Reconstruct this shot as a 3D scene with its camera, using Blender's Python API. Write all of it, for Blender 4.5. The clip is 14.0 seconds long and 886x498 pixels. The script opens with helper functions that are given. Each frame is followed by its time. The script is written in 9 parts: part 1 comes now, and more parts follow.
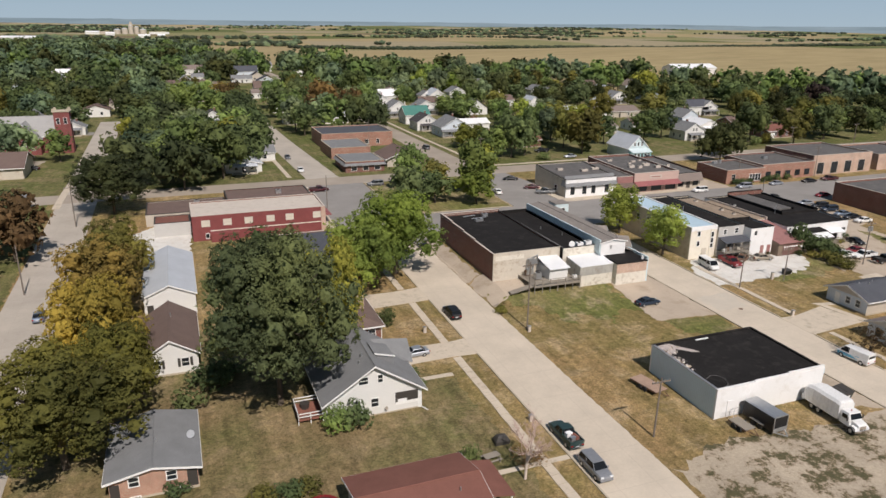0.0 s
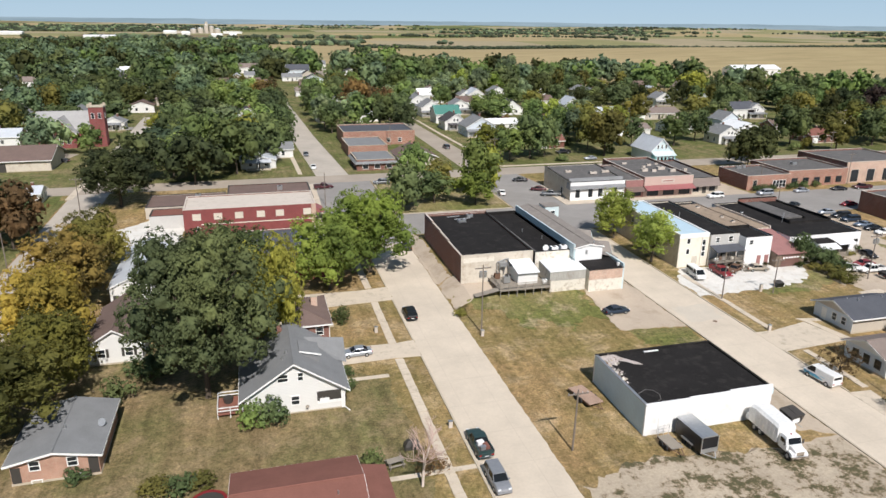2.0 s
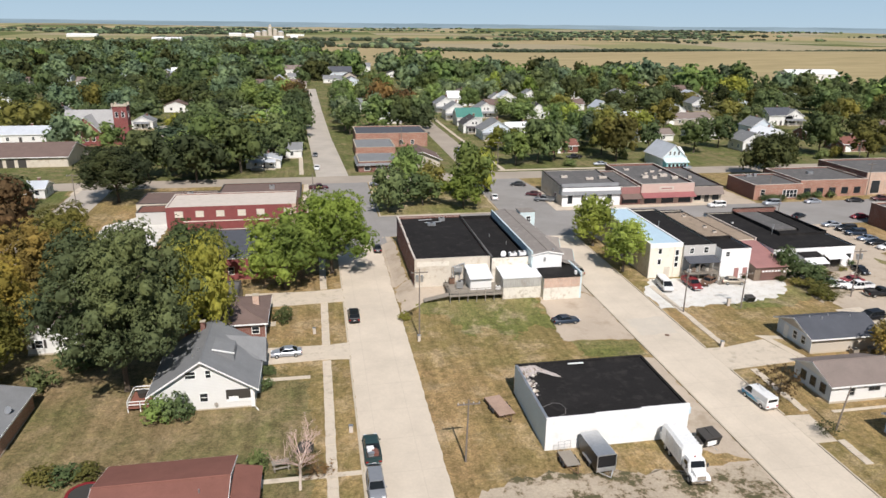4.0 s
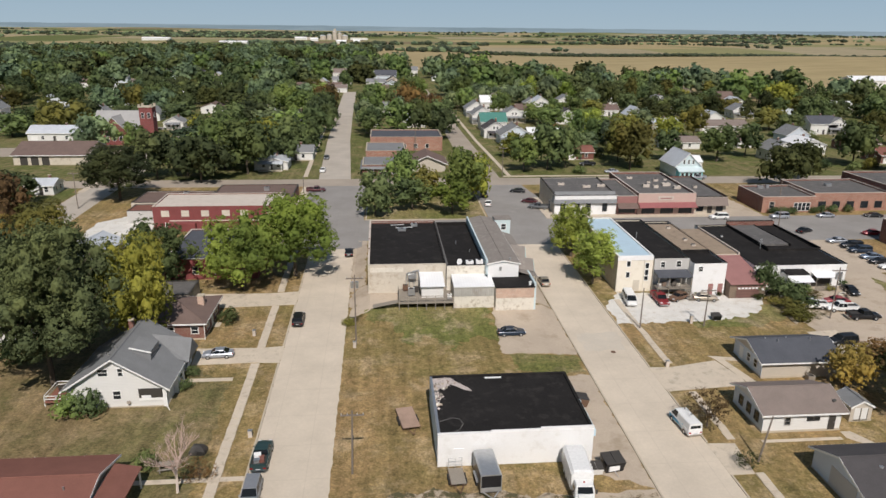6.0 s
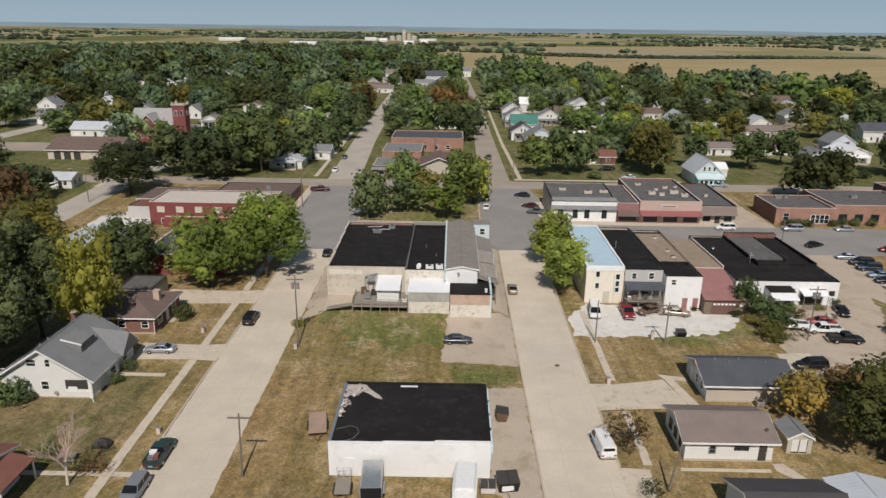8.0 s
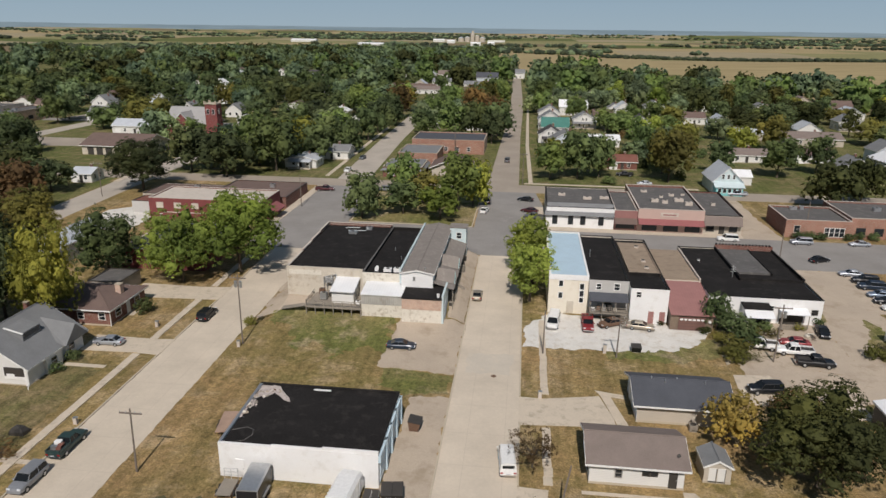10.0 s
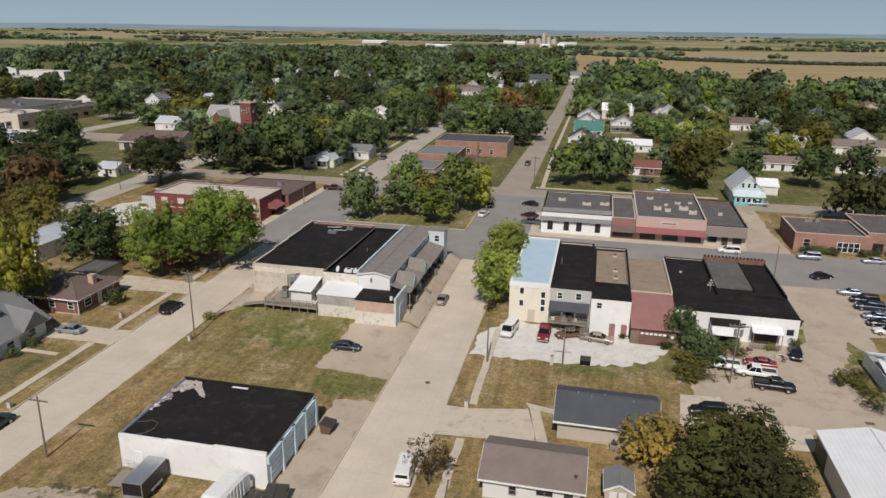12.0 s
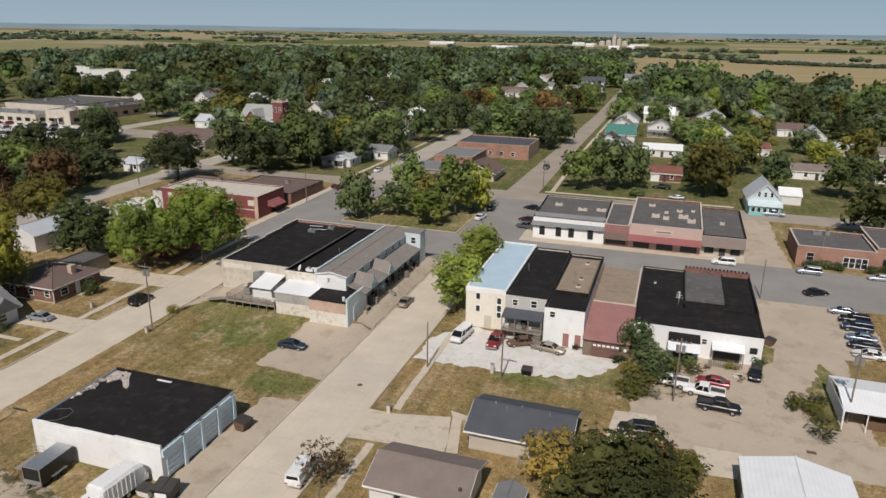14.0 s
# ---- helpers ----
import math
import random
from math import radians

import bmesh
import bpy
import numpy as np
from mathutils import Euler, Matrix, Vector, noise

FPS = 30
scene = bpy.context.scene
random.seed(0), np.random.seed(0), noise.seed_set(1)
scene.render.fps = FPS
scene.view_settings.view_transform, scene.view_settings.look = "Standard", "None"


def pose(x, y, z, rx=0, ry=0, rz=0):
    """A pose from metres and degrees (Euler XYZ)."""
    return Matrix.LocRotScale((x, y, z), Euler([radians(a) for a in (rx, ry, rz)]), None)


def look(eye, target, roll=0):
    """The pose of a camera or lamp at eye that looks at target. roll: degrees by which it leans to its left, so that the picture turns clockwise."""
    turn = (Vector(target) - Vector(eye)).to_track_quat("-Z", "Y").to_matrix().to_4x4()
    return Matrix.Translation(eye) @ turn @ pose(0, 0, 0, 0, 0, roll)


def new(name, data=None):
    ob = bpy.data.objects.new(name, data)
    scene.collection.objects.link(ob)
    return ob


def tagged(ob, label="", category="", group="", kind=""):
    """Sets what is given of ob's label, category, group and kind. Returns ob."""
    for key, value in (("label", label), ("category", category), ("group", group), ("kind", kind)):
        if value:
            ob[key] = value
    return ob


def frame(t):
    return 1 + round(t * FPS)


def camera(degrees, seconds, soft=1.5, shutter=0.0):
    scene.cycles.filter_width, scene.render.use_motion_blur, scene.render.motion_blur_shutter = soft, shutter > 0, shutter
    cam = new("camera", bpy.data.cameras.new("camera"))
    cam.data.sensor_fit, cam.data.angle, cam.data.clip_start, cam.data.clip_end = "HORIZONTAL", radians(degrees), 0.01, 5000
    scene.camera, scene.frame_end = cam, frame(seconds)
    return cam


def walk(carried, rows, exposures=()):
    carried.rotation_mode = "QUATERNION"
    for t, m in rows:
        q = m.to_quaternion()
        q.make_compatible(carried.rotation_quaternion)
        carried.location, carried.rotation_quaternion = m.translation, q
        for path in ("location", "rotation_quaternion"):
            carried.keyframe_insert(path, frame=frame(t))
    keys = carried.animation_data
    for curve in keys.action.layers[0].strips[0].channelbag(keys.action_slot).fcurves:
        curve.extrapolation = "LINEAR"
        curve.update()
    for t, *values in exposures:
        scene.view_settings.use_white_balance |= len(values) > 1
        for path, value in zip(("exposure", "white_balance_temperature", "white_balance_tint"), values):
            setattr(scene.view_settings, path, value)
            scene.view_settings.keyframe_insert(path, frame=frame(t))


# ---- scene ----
cam = camera(65.2, 14.0)
METRES, EYE, TILT, LEAN, TURN = 120.0, 43.4, -18.0, -0.6, -20.9
ROWS = [
    (0.0, 0.0, 0.0, 0.0, 0.0, 0.0, -0.0),
    (0.5, 0.0328, 0.0037, 0.0006, 1.62, -0.05, -0.52),
    (1.0, 0.066, 0.0079, 0.0014, 2.87, -0.07, -0.94),
    (1.5, 0.0995, 0.0124, 0.0021, 4.08, -0.09, -1.33),
    (2.0, 0.1336, 0.0169, 0.0031, 5.29, -0.1, -1.71),
    (2.5, 0.1684, 0.0221, 0.0043, 6.48, -0.12, -2.11),
    (3.0, 0.2035, 0.0284, 0.006, 7.57, -0.13, -2.48),
    (5.5, 0.3788, 0.0766, 0.0209, 13.99, -0.07, -4.53),
    (6.0, 0.4128, 0.0895, 0.0252, 15.15, -0.14, -4.91),
    (6.5, 0.4463, 0.1034, 0.0296, 16.51, -0.25, -5.34),
    (7.0, 0.4796, 0.1179, 0.0341, 17.92, -0.36, -5.8),
    (7.5, 0.5126, 0.1329, 0.0391, 19.4, -0.5, -6.28),
    (8.0, 0.545, 0.1488, 0.0442, 20.73, -0.63, -6.69),
    (10.5, 0.7004, 0.2383, 0.072, 27.76, -1.43, -8.8),
    (11.0, 0.7297, 0.2578, 0.0779, 29.17, -1.62, -9.22),
    (11.5, 0.7587, 0.2778, 0.084, 30.69, -1.83, -9.68),
    (12.0, 0.7871, 0.2985, 0.0906, 32.15, -2.05, -10.09),
    (12.5, 0.8133, 0.3179, 0.0967, 33.51, -2.25, -10.47),
    (13.0, 0.8406, 0.3395, 0.1038, 35.03, -2.52, -10.87),
    (13.5, 0.8674, 0.3619, 0.111, 36.45, -2.76, -11.25),
    (14.0, 0.8938, 0.3853, 0.1182, 37.82, -3.0, -11.63),
]
walk(cam, [(t, pose(0, 0, EYE, TILT, LEAN, TURN) @ pose(METRES * x, METRES * y, METRES * z, 90 + pitch, roll, yaw)) for t, x, y, z, yaw, pitch, roll in ROWS],
     exposures=[(0.0, -0.18, 6450, 13), (0.8, -0.05, 6350, 12), (1.5, 0.10, 6250, 11), (2.3, 0.23, 6150, 10), (3.0, 0.30, 6150, 10), (4.2, 0.13, 6250, 11), (5.5, -0.12, 6350, 11), (6.5, -0.25, 6350, 11), (8.0, -0.36, 6400, 11), (11.0, -0.40, 6400, 11), (14.0, -0.35, 6400, 11)])

# ---- world, sun ----
SUN_AZ, SUN_EL = radians(177.0), radians(47)   # clockwise from +y
world = bpy.data.worlds.new("sky")
scene.world = world
world.use_nodes = True
wn = world.node_tree.nodes
sky = wn.new("ShaderNodeTexSky")
sky.sky_type = "NISHITA"
sky.sun_disc = False
sky.sun_elevation, sky.sun_rotation = SUN_EL, SUN_AZ
sky.air_density, sky.dust_density, sky.ozone_density = 1.0, 0.6, 2.0
haze = wn.new("ShaderNodeMix")
haze.data_type = "RGBA"
haze.inputs[0].default_value = 0.9
haze.inputs[7].default_value = (2.3, 3.45, 5.0, 1)
world.node_tree.links.new(sky.outputs[0], haze.inputs[6])
world.node_tree.links.new(haze.outputs[2], wn["Background"].inputs[0])
wn["Background"].inputs[1].default_value = 0.051
lamp = bpy.data.lights.new("sun", "SUN")
lamp.energy, lamp.angle, lamp.color = 4.95, radians(0.6), (1.0, 0.92, 0.835)
sun = new("sun", lamp)
sun.matrix_world = look((math.sin(SUN_AZ) * math.cos(SUN_EL) * 300, math.cos(SUN_AZ) * math.cos(SUN_EL) * 300, math.sin(SUN_EL) * 300), (0, 0, 0))


# ---- materials ----
def tree_of(name):
    m = bpy.data.materials.new(name)
    m.use_nodes = True
    n = m.node_tree
    return m, n, n.nodes["Principled BSDF"]


def noisy(n, scale, detail=4.0, rough=0.6, where="Object", stretch=None):
    c = n.nodes.new("ShaderNodeTexCoord")
    t = n.nodes.new("ShaderNodeTexNoise")
    t.inputs["Scale"].default_value = scale
    t.inputs["Detail"].default_value = detail
    t.inputs["Roughness"].default_value = rough
    if where == "World":
        g = n.nodes.new("ShaderNodeNewGeometry")
        src = g.outputs["Position"]
    else:
        src = c.outputs[where]
    if stretch:
        mp = n.nodes.new("ShaderNodeMapping")
        mp.inputs["Scale"].default_value = stretch
        n.links.new(src, mp.inputs[0])
        src = mp.outputs[0]
    n.links.new(src, t.inputs["Vector"])
    return t.outputs["Fac"]


def ramp(n, fac, stops):
    r = n.nodes.new("ShaderNodeValToRGB")
    e = r.color_ramp.elements
    while len(e) < len(stops):
        e.new(0.5)
    for k, (p, c) in zip(e, stops):
        k.position, k.color = p, (*c, 1)
    n.links.new(fac, r.inputs[0])
    return r.outputs[0]


def mix(n, fac, a, b, how="MIX"):
    m = n.nodes.new("ShaderNodeMix")
    m.data_type, m.blend_type = "RGBA", how
    for sock, v in ((m.inputs[0], fac), (m.inputs[6], a), (m.inputs[7], b)):
        if isinstance(v, (int, float)):
            sock.default_value = v
        elif isinstance(v, tuple):
            sock.default_value = (*v, 1)
        else:
            n.links.new(v, sock)
    return m.outputs[2]


def bumped(n, b, height, strength=0.3, dist=0.02):
    k = n.nodes.new("ShaderNodeBump")
    k.inputs["Strength"].default_value, k.inputs["Distance"].default_value = strength, dist
    n.links.new(height, k.inputs["Height"])
    n.links.new(k.outputs[0], b.inputs["Normal"])


def tint(c, k):
    return tuple(min(1, v * k) for v in c)


def surface(name, colour, rough=0.8, metal=0.0, vary=0.18, big=0.35, small=6.0, stain=None, bump=0.2, where="World", spec=0.3):
    """A worn surface: broad blotches, fine grain, optional stains of another colour."""
    m, n, b = tree_of(name)
    broad = noisy(n, big, 5, 0.65, where)
    fine = noisy(n, small, 4, 0.7, where)
    c = ramp(n, broad, [(0.3, tint(colour, 1 - vary)), (0.7, tint(colour, 1 + vary))])
    c = mix(n, 0.5, c, ramp(n, fine, [(0.25, tint(colour, 1 - vary * 1.4)), (0.75, tint(colour, 1 + vary * 1.2))]))
    if stain:
        mask = ramp(n, noisy(n, big * 2.3, 6, 0.7, where), [(0.52, (0, 0, 0)), (0.68, (1, 1, 1))])
        c = mix(n, mask, c, stain)
    n.links.new(c, b.inputs["Base Color"])
    b.inputs["Roughness"].default_value, b.inputs["Metallic"].default_value = rough, metal
    b.inputs["Specular IOR Level"].default_value = spec
    if bump:
        bumped(n, b, fine, bump, 0.03)
    return m


def lined(name, colour, pitch=0.2, axis=2, rough=0.6, vary=0.1, depth=0.012, dark=0.75, metal=0.0, stain=None):
    """Siding, ribs or courses: lines at a pitch along one axis."""
    m, n, b = tree_of(name)
    g = n.nodes.new("ShaderNodeNewGeometry")
    sep = n.nodes.new("ShaderNodeSeparateXYZ")
    n.links.new(g.outputs["Position"], sep.inputs[0])
    mod = n.nodes.new("ShaderNodeMath")
    mod.operation = "PINGPONG"
    mod.inputs[1].default_value = pitch / 2
    if axis == 3:
        add = n.nodes.new("ShaderNodeMath")
        n.links.new(sep.outputs[0], add.inputs[0])
        n.links.new(sep.outputs[1], add.inputs[1])
        n.links.new(add.outputs[0], mod.inputs[0])
    else:
        n.links.new(sep.outputs[axis], mod.inputs[0])
    line = n.nodes.new("ShaderNodeMapRange")
    line.inputs[1].default_value, line.inputs[2].default_value = 0.0, pitch * 0.14
    n.links.new(mod.outputs[0], line.inputs[0])
    broad = noisy(n, 0.5, 5, 0.65, "World")
    c = ramp(n, broad, [(0.3, tint(colour, 1 - vary)), (0.7, tint(colour, 1 + vary))])
    if stain:
        mask = ramp(n, noisy(n, 0.9, 6, 0.7, "World", (1, 1, 0.35)), [(0.5, (0, 0, 0)), (0.7, (1, 1, 1))])
        c = mix(n, mask, c, stain)
    c = mix(n, line.outputs[0], mix(n, 1.0, c, (dark, dark, dark), "MULTIPLY"), c)
    n.links.new(c, b.inputs["Base Color"])
    b.inputs["Roughness"].default_value, b.inputs["Metallic"].default_value = rough, metal
    bumped(n, b, line.outputs[0], 0.5, depth)
    return m


def bricks(name, a, bcol, mortar, vary=0.2, where="Object"):
    m, n, b = tree_of(name)
    g = n.nodes.new("ShaderNodeNewGeometry")
    sep = n.nodes.new("ShaderNodeSeparateXYZ")
    add = n.nodes.new("ShaderNodeMath")
    com = n.nodes.new("ShaderNodeCombineXYZ")
    n.links.new(g.outputs["Position"], sep.inputs[0])
    n.links.new(sep.outputs[0], add.inputs[0])
    n.links.new(sep.outputs[1], add.inputs[1])
    n.links.new(add.outputs[0], com.inputs[0])
    n.links.new(sep.outputs[2], com.inputs[1])
    t = n.nodes.new("ShaderNodeTexBrick")
    t.inputs["Color1"].default_value, t.inputs["Color2"].default_value, t.inputs["Mortar"].default_value = (*a, 1), (*bcol, 1), (*mortar, 1)
    t.inputs["Scale"].default_value = 1.0
    t.inputs["Mortar Size"].default_value = 0.008
    t.inputs["Brick Width"].default_value, t.inputs["Row Height"].default_value = 0.21, 0.075
    n.links.new(com.outputs[0], t.inputs["Vector"])
    blot = ramp(n, noisy(n, 0.5, 5, 0.7, "World"), [(0.3, (1 - vary,) * 3), (0.7, (1 + vary,) * 3)])
    n.links.new(mix(n, 1.0, t.outputs["Color"], blot, "MULTIPLY"), b.inputs["Base Color"])
    b.inputs["Roughness"].default_value = 0.85
    bumped(n, b, t.outputs["Fac"], -0.3, 0.01)
    return m


def leaves(name, c, other, sheen=0.25):
    """Foliage: hue varies from tree to tree, from clump to clump and over the crown."""
    m, n, b = tree_of(name)
    info = n.nodes.new("ShaderNodeObjectInfo")
    g = n.nodes.new("ShaderNodeNewGeometry")
    col = mix(n, noisy(n, 0.35, 3, 0.6, "World"), c, other)
    tone = ramp(n, noisy(n, 0.085, 2, 0.5, "World"), [(0.34, (0.58, 0.62, 0.68)), (0.5, (1, 1, 1)), (0.66, (1.5, 1.42, 1.2))])
    col = mix(n, 1.0, col, tone, "MULTIPLY")
    col = mix(n, g.outputs["Random Per Island"], mix(n, 1.0, col, (0.8, 0.8, 0.8), "MULTIPLY"), mix(n, 1.0, col, (1.2, 1.2, 1.16), "MULTIPLY"))
    hsv = n.nodes.new("ShaderNodeHueSaturation")
    mr = n.nodes.new("ShaderNodeMapRange")
    mr.inputs[3].default_value, mr.inputs[4].default_value = 0.66, 1.4
    n.links.new(info.outputs["Random"], mr.inputs[0])
    n.links.new(mr.outputs[0], hsv.inputs["Value"])
    more = n.nodes.new("ShaderNodeMath")
    more.operation = "MULTIPLY"
    more.inputs[1].default_value = 17.3
    n.links.new(info.outputs["Random"], more.inputs[0])
    part_of = n.nodes.new("ShaderNodeMath")
    part_of.operation = "FRACT"
    n.links.new(more.outputs[0], part_of.inputs[0])
    turn = n.nodes.new("ShaderNodeMapRange")
    turn.inputs[3].default_value, turn.inputs[4].default_value = 0.486, 0.512
    n.links.new(part_of.outputs[0], turn.inputs[0])
    n.links.new(turn.outputs[0], hsv.inputs["Hue"])
    n.links.new(col, hsv.inputs["Color"])
    n.links.new(hsv.outputs[0], b.inputs["Base Color"])
    b.inputs["Roughness"].default_value = 0.7
    b.inputs["Specular IOR Level"].default_value = 0.1
    tr = n.nodes.new("ShaderNodeBsdfTranslucent")
    n.links.new(hsv.outputs[0], tr.inputs[0])
    ms = n.nodes.new("ShaderNodeMixShader")
    ms.inputs[0].default_value = sheen
    out = n.nodes["Material Output"]
    n.links.new(b.outputs[0], ms.inputs[1])
    n.links.new(tr.outputs[0], ms.inputs[2])
    n.links.new(ms.outputs[0], out.inputs[0])
    return m


def plain(name, colour, rough=0.5, metal=0.0, spec=0.5, coat=0.0):
    m, n, b = tree_of(name)
    c = ramp(n, noisy(n, 3.0, 3, 0.6, "Object"), [(0.3, tint(colour, 0.93)), (0.7, tint(colour, 1.07))])
    n.links.new(c, b.inputs["Base Color"])
    b.inputs["Roughness"].default_value, b.inputs["Metallic"].default_value = rough, metal
    b.inputs["Specular IOR Level"].default_value = spec
    b.inputs["Coat Weight"].default_value = coat
    b.inputs["Coat Roughness"].default_value = 0.25
    return m


def lawn(name, dry, green, bare, amount=0.5):
    """Patchy grass: broad dry and green areas, worn spots, tufts."""
    m, n, b = tree_of(name)
    a = noisy(n, 0.055, 7, 0.68, "World")
    c = ramp(n, a, [(amount - 0.12, dry), (amount + 0.1, green)])
    spots = ramp(n, noisy(n, 0.16, 7, 0.74, "World"), [(0.5, (0, 0, 0)), (0.62, (1, 1, 1))])
    c = mix(n, mix(n, 0.7, (0, 0, 0), spots), c, bare)
    dark = ramp(n, noisy(n, 0.5, 7, 0.78, "World"), [(0.34, (0.74, 0.76, 0.72)), (0.5, (1, 1, 1)), (0.7, (1.16, 1.15, 1.12))])
    c = mix(n, 1.0, c, dark, "MULTIPLY")
    tuft = noisy(n, 1.3, 5, 0.72, "World")
    c = mix(n, 1.0, c, ramp(n, tuft, [(0.36, (0.74, 0.77, 0.7)), (0.5, (1, 1, 1)), (0.64, (1.24, 1.21, 1.17))]), "MULTIPLY")
    streak = noisy(n, 1.0, 4, 0.6, "World", (0.9, 0.07, 1))
    c = mix(n, 1.0, c, ramp(n, streak, [(0.36, (0.84,) * 3), (0.64, (1.15,) * 3)]), "MULTIPLY")
    fine = noisy(n, 4.0, 6, 0.8, "World")
    c = mix(n, 1.0, c, ramp(n, fine, [(0.3, (0.55,) * 3), (0.7, (1.45,) * 3)]), "MULTIPLY")
    n.links.new(c, b.inputs["Base Color"])
    b.inputs["Roughness"].default_value = 0.95
    b.inputs["Specular IOR Level"].default_value = 0.1
    bumped(n, b, fine, 0.7, 0.15)
    return m


def paving(name, colour, joint, pitch_x, pitch_y, patch=None, shift=0.0):
    """Poured paving: slab joints, stains, tar lines."""
    m, n, b = tree_of(name)
    g = n.nodes.new("ShaderNodeNewGeometry")
    sep = n.nodes.new("ShaderNodeSeparateXYZ")
    n.links.new(g.outputs["Position"], sep.inputs[0])
    masks = []
    for axis, pitch in ((0, pitch_x), (1, pitch_y)):
        add = n.nodes.new("ShaderNodeMath")
        add.inputs[1].default_value = shift if axis == 0 else 0.0
        n.links.new(sep.outputs[axis], add.inputs[0])
        mod = n.nodes.new("ShaderNodeMath")
        mod.operation = "PINGPONG"
        mod.inputs[1].default_value = pitch / 2
        n.links.new(add.outputs[0], mod.inputs[0])
        mr = n.nodes.new("ShaderNodeMapRange")
        mr.inputs[1].default_value, mr.inputs[2].default_value = 0.015, 0.06
        mr.inputs[3].default_value, mr.inputs[4].default_value = 1.0, 0.0
        n.links.new(mod.outputs[0], mr.inputs[0])
        masks.append(mr.outputs[0])
    both = n.nodes.new("ShaderNodeMath")
    both.operation = "MAXIMUM"
    n.links.new(masks[0], both.inputs[0])
    n.links.new(masks[1], both.inputs[1])
    broad = noisy(n, 0.12, 6, 0.65, "World")
    fine = noisy(n, 3.0, 5, 0.75, "World")
    c = ramp(n, broad, [(0.32, tint(colour, 0.86)), (0.68, tint(colour, 1.08))])
    c = mix(n, 1.0, c, ramp(n, fine, [(0.3, (0.95,) * 3), (0.7, (1.05,) * 3)]), "MULTIPLY")
    if patch:
        mask = ramp(n, noisy(n, 0.25, 6, 0.75, "World"), [(0.58, (0, 0, 0)), (0.72, (1, 1, 1))])
        c = mix(n, mask, c, patch)
    half = n.nodes.new("ShaderNodeMath")
    half.operation = "MULTIPLY"
    half.inputs[1].default_value = 0.2
    n.links.new(both.outputs[0], half.inputs[0])
    c = mix(n, half.outputs[0], c, joint)
    n.links.new(c, b.inputs["Base Color"])
    b.inputs["Roughness"].default_value = 0.85
    b.inputs["Specular IOR Level"].default_value = 0.25
    bumped(n, b, fine, 0.15, 0.02)
    return m



def weedy(name, soil, weed, dead):
    """Bare dusty soil with ragged clumps of weeds."""
    m, n, b = tree_of(name)
    clump = noisy(n, 0.3, 9, 0.78, "World")
    c = mix(n, ramp(n, noisy(n, 0.15, 5, 0.6, "World"), [(0.35, (0, 0, 0)), (0.65, (1, 1, 1))]), soil, tint(soil, 0.78))
    c = mix(n, ramp(n, clump, [(0.5, (0, 0, 0)), (0.545, (1, 1, 1))]), c, dead)
    c = mix(n, ramp(n, clump, [(0.54, (0, 0, 0)), (0.57, (1, 1, 1))]), c, weed)
    fine = noisy(n, 3.0, 6, 0.8, "World")
    c = mix(n, 1.0, c, ramp(n, fine, [(0.3, (0.75,) * 3), (0.7, (1.25,) * 3)]), "MULTIPLY")
    n.links.new(c, b.inputs["Base Color"])
    b.inputs["Roughness"].default_value = 0.95
    bumped(n, b, clump, 0.8, 0.3)
    return m


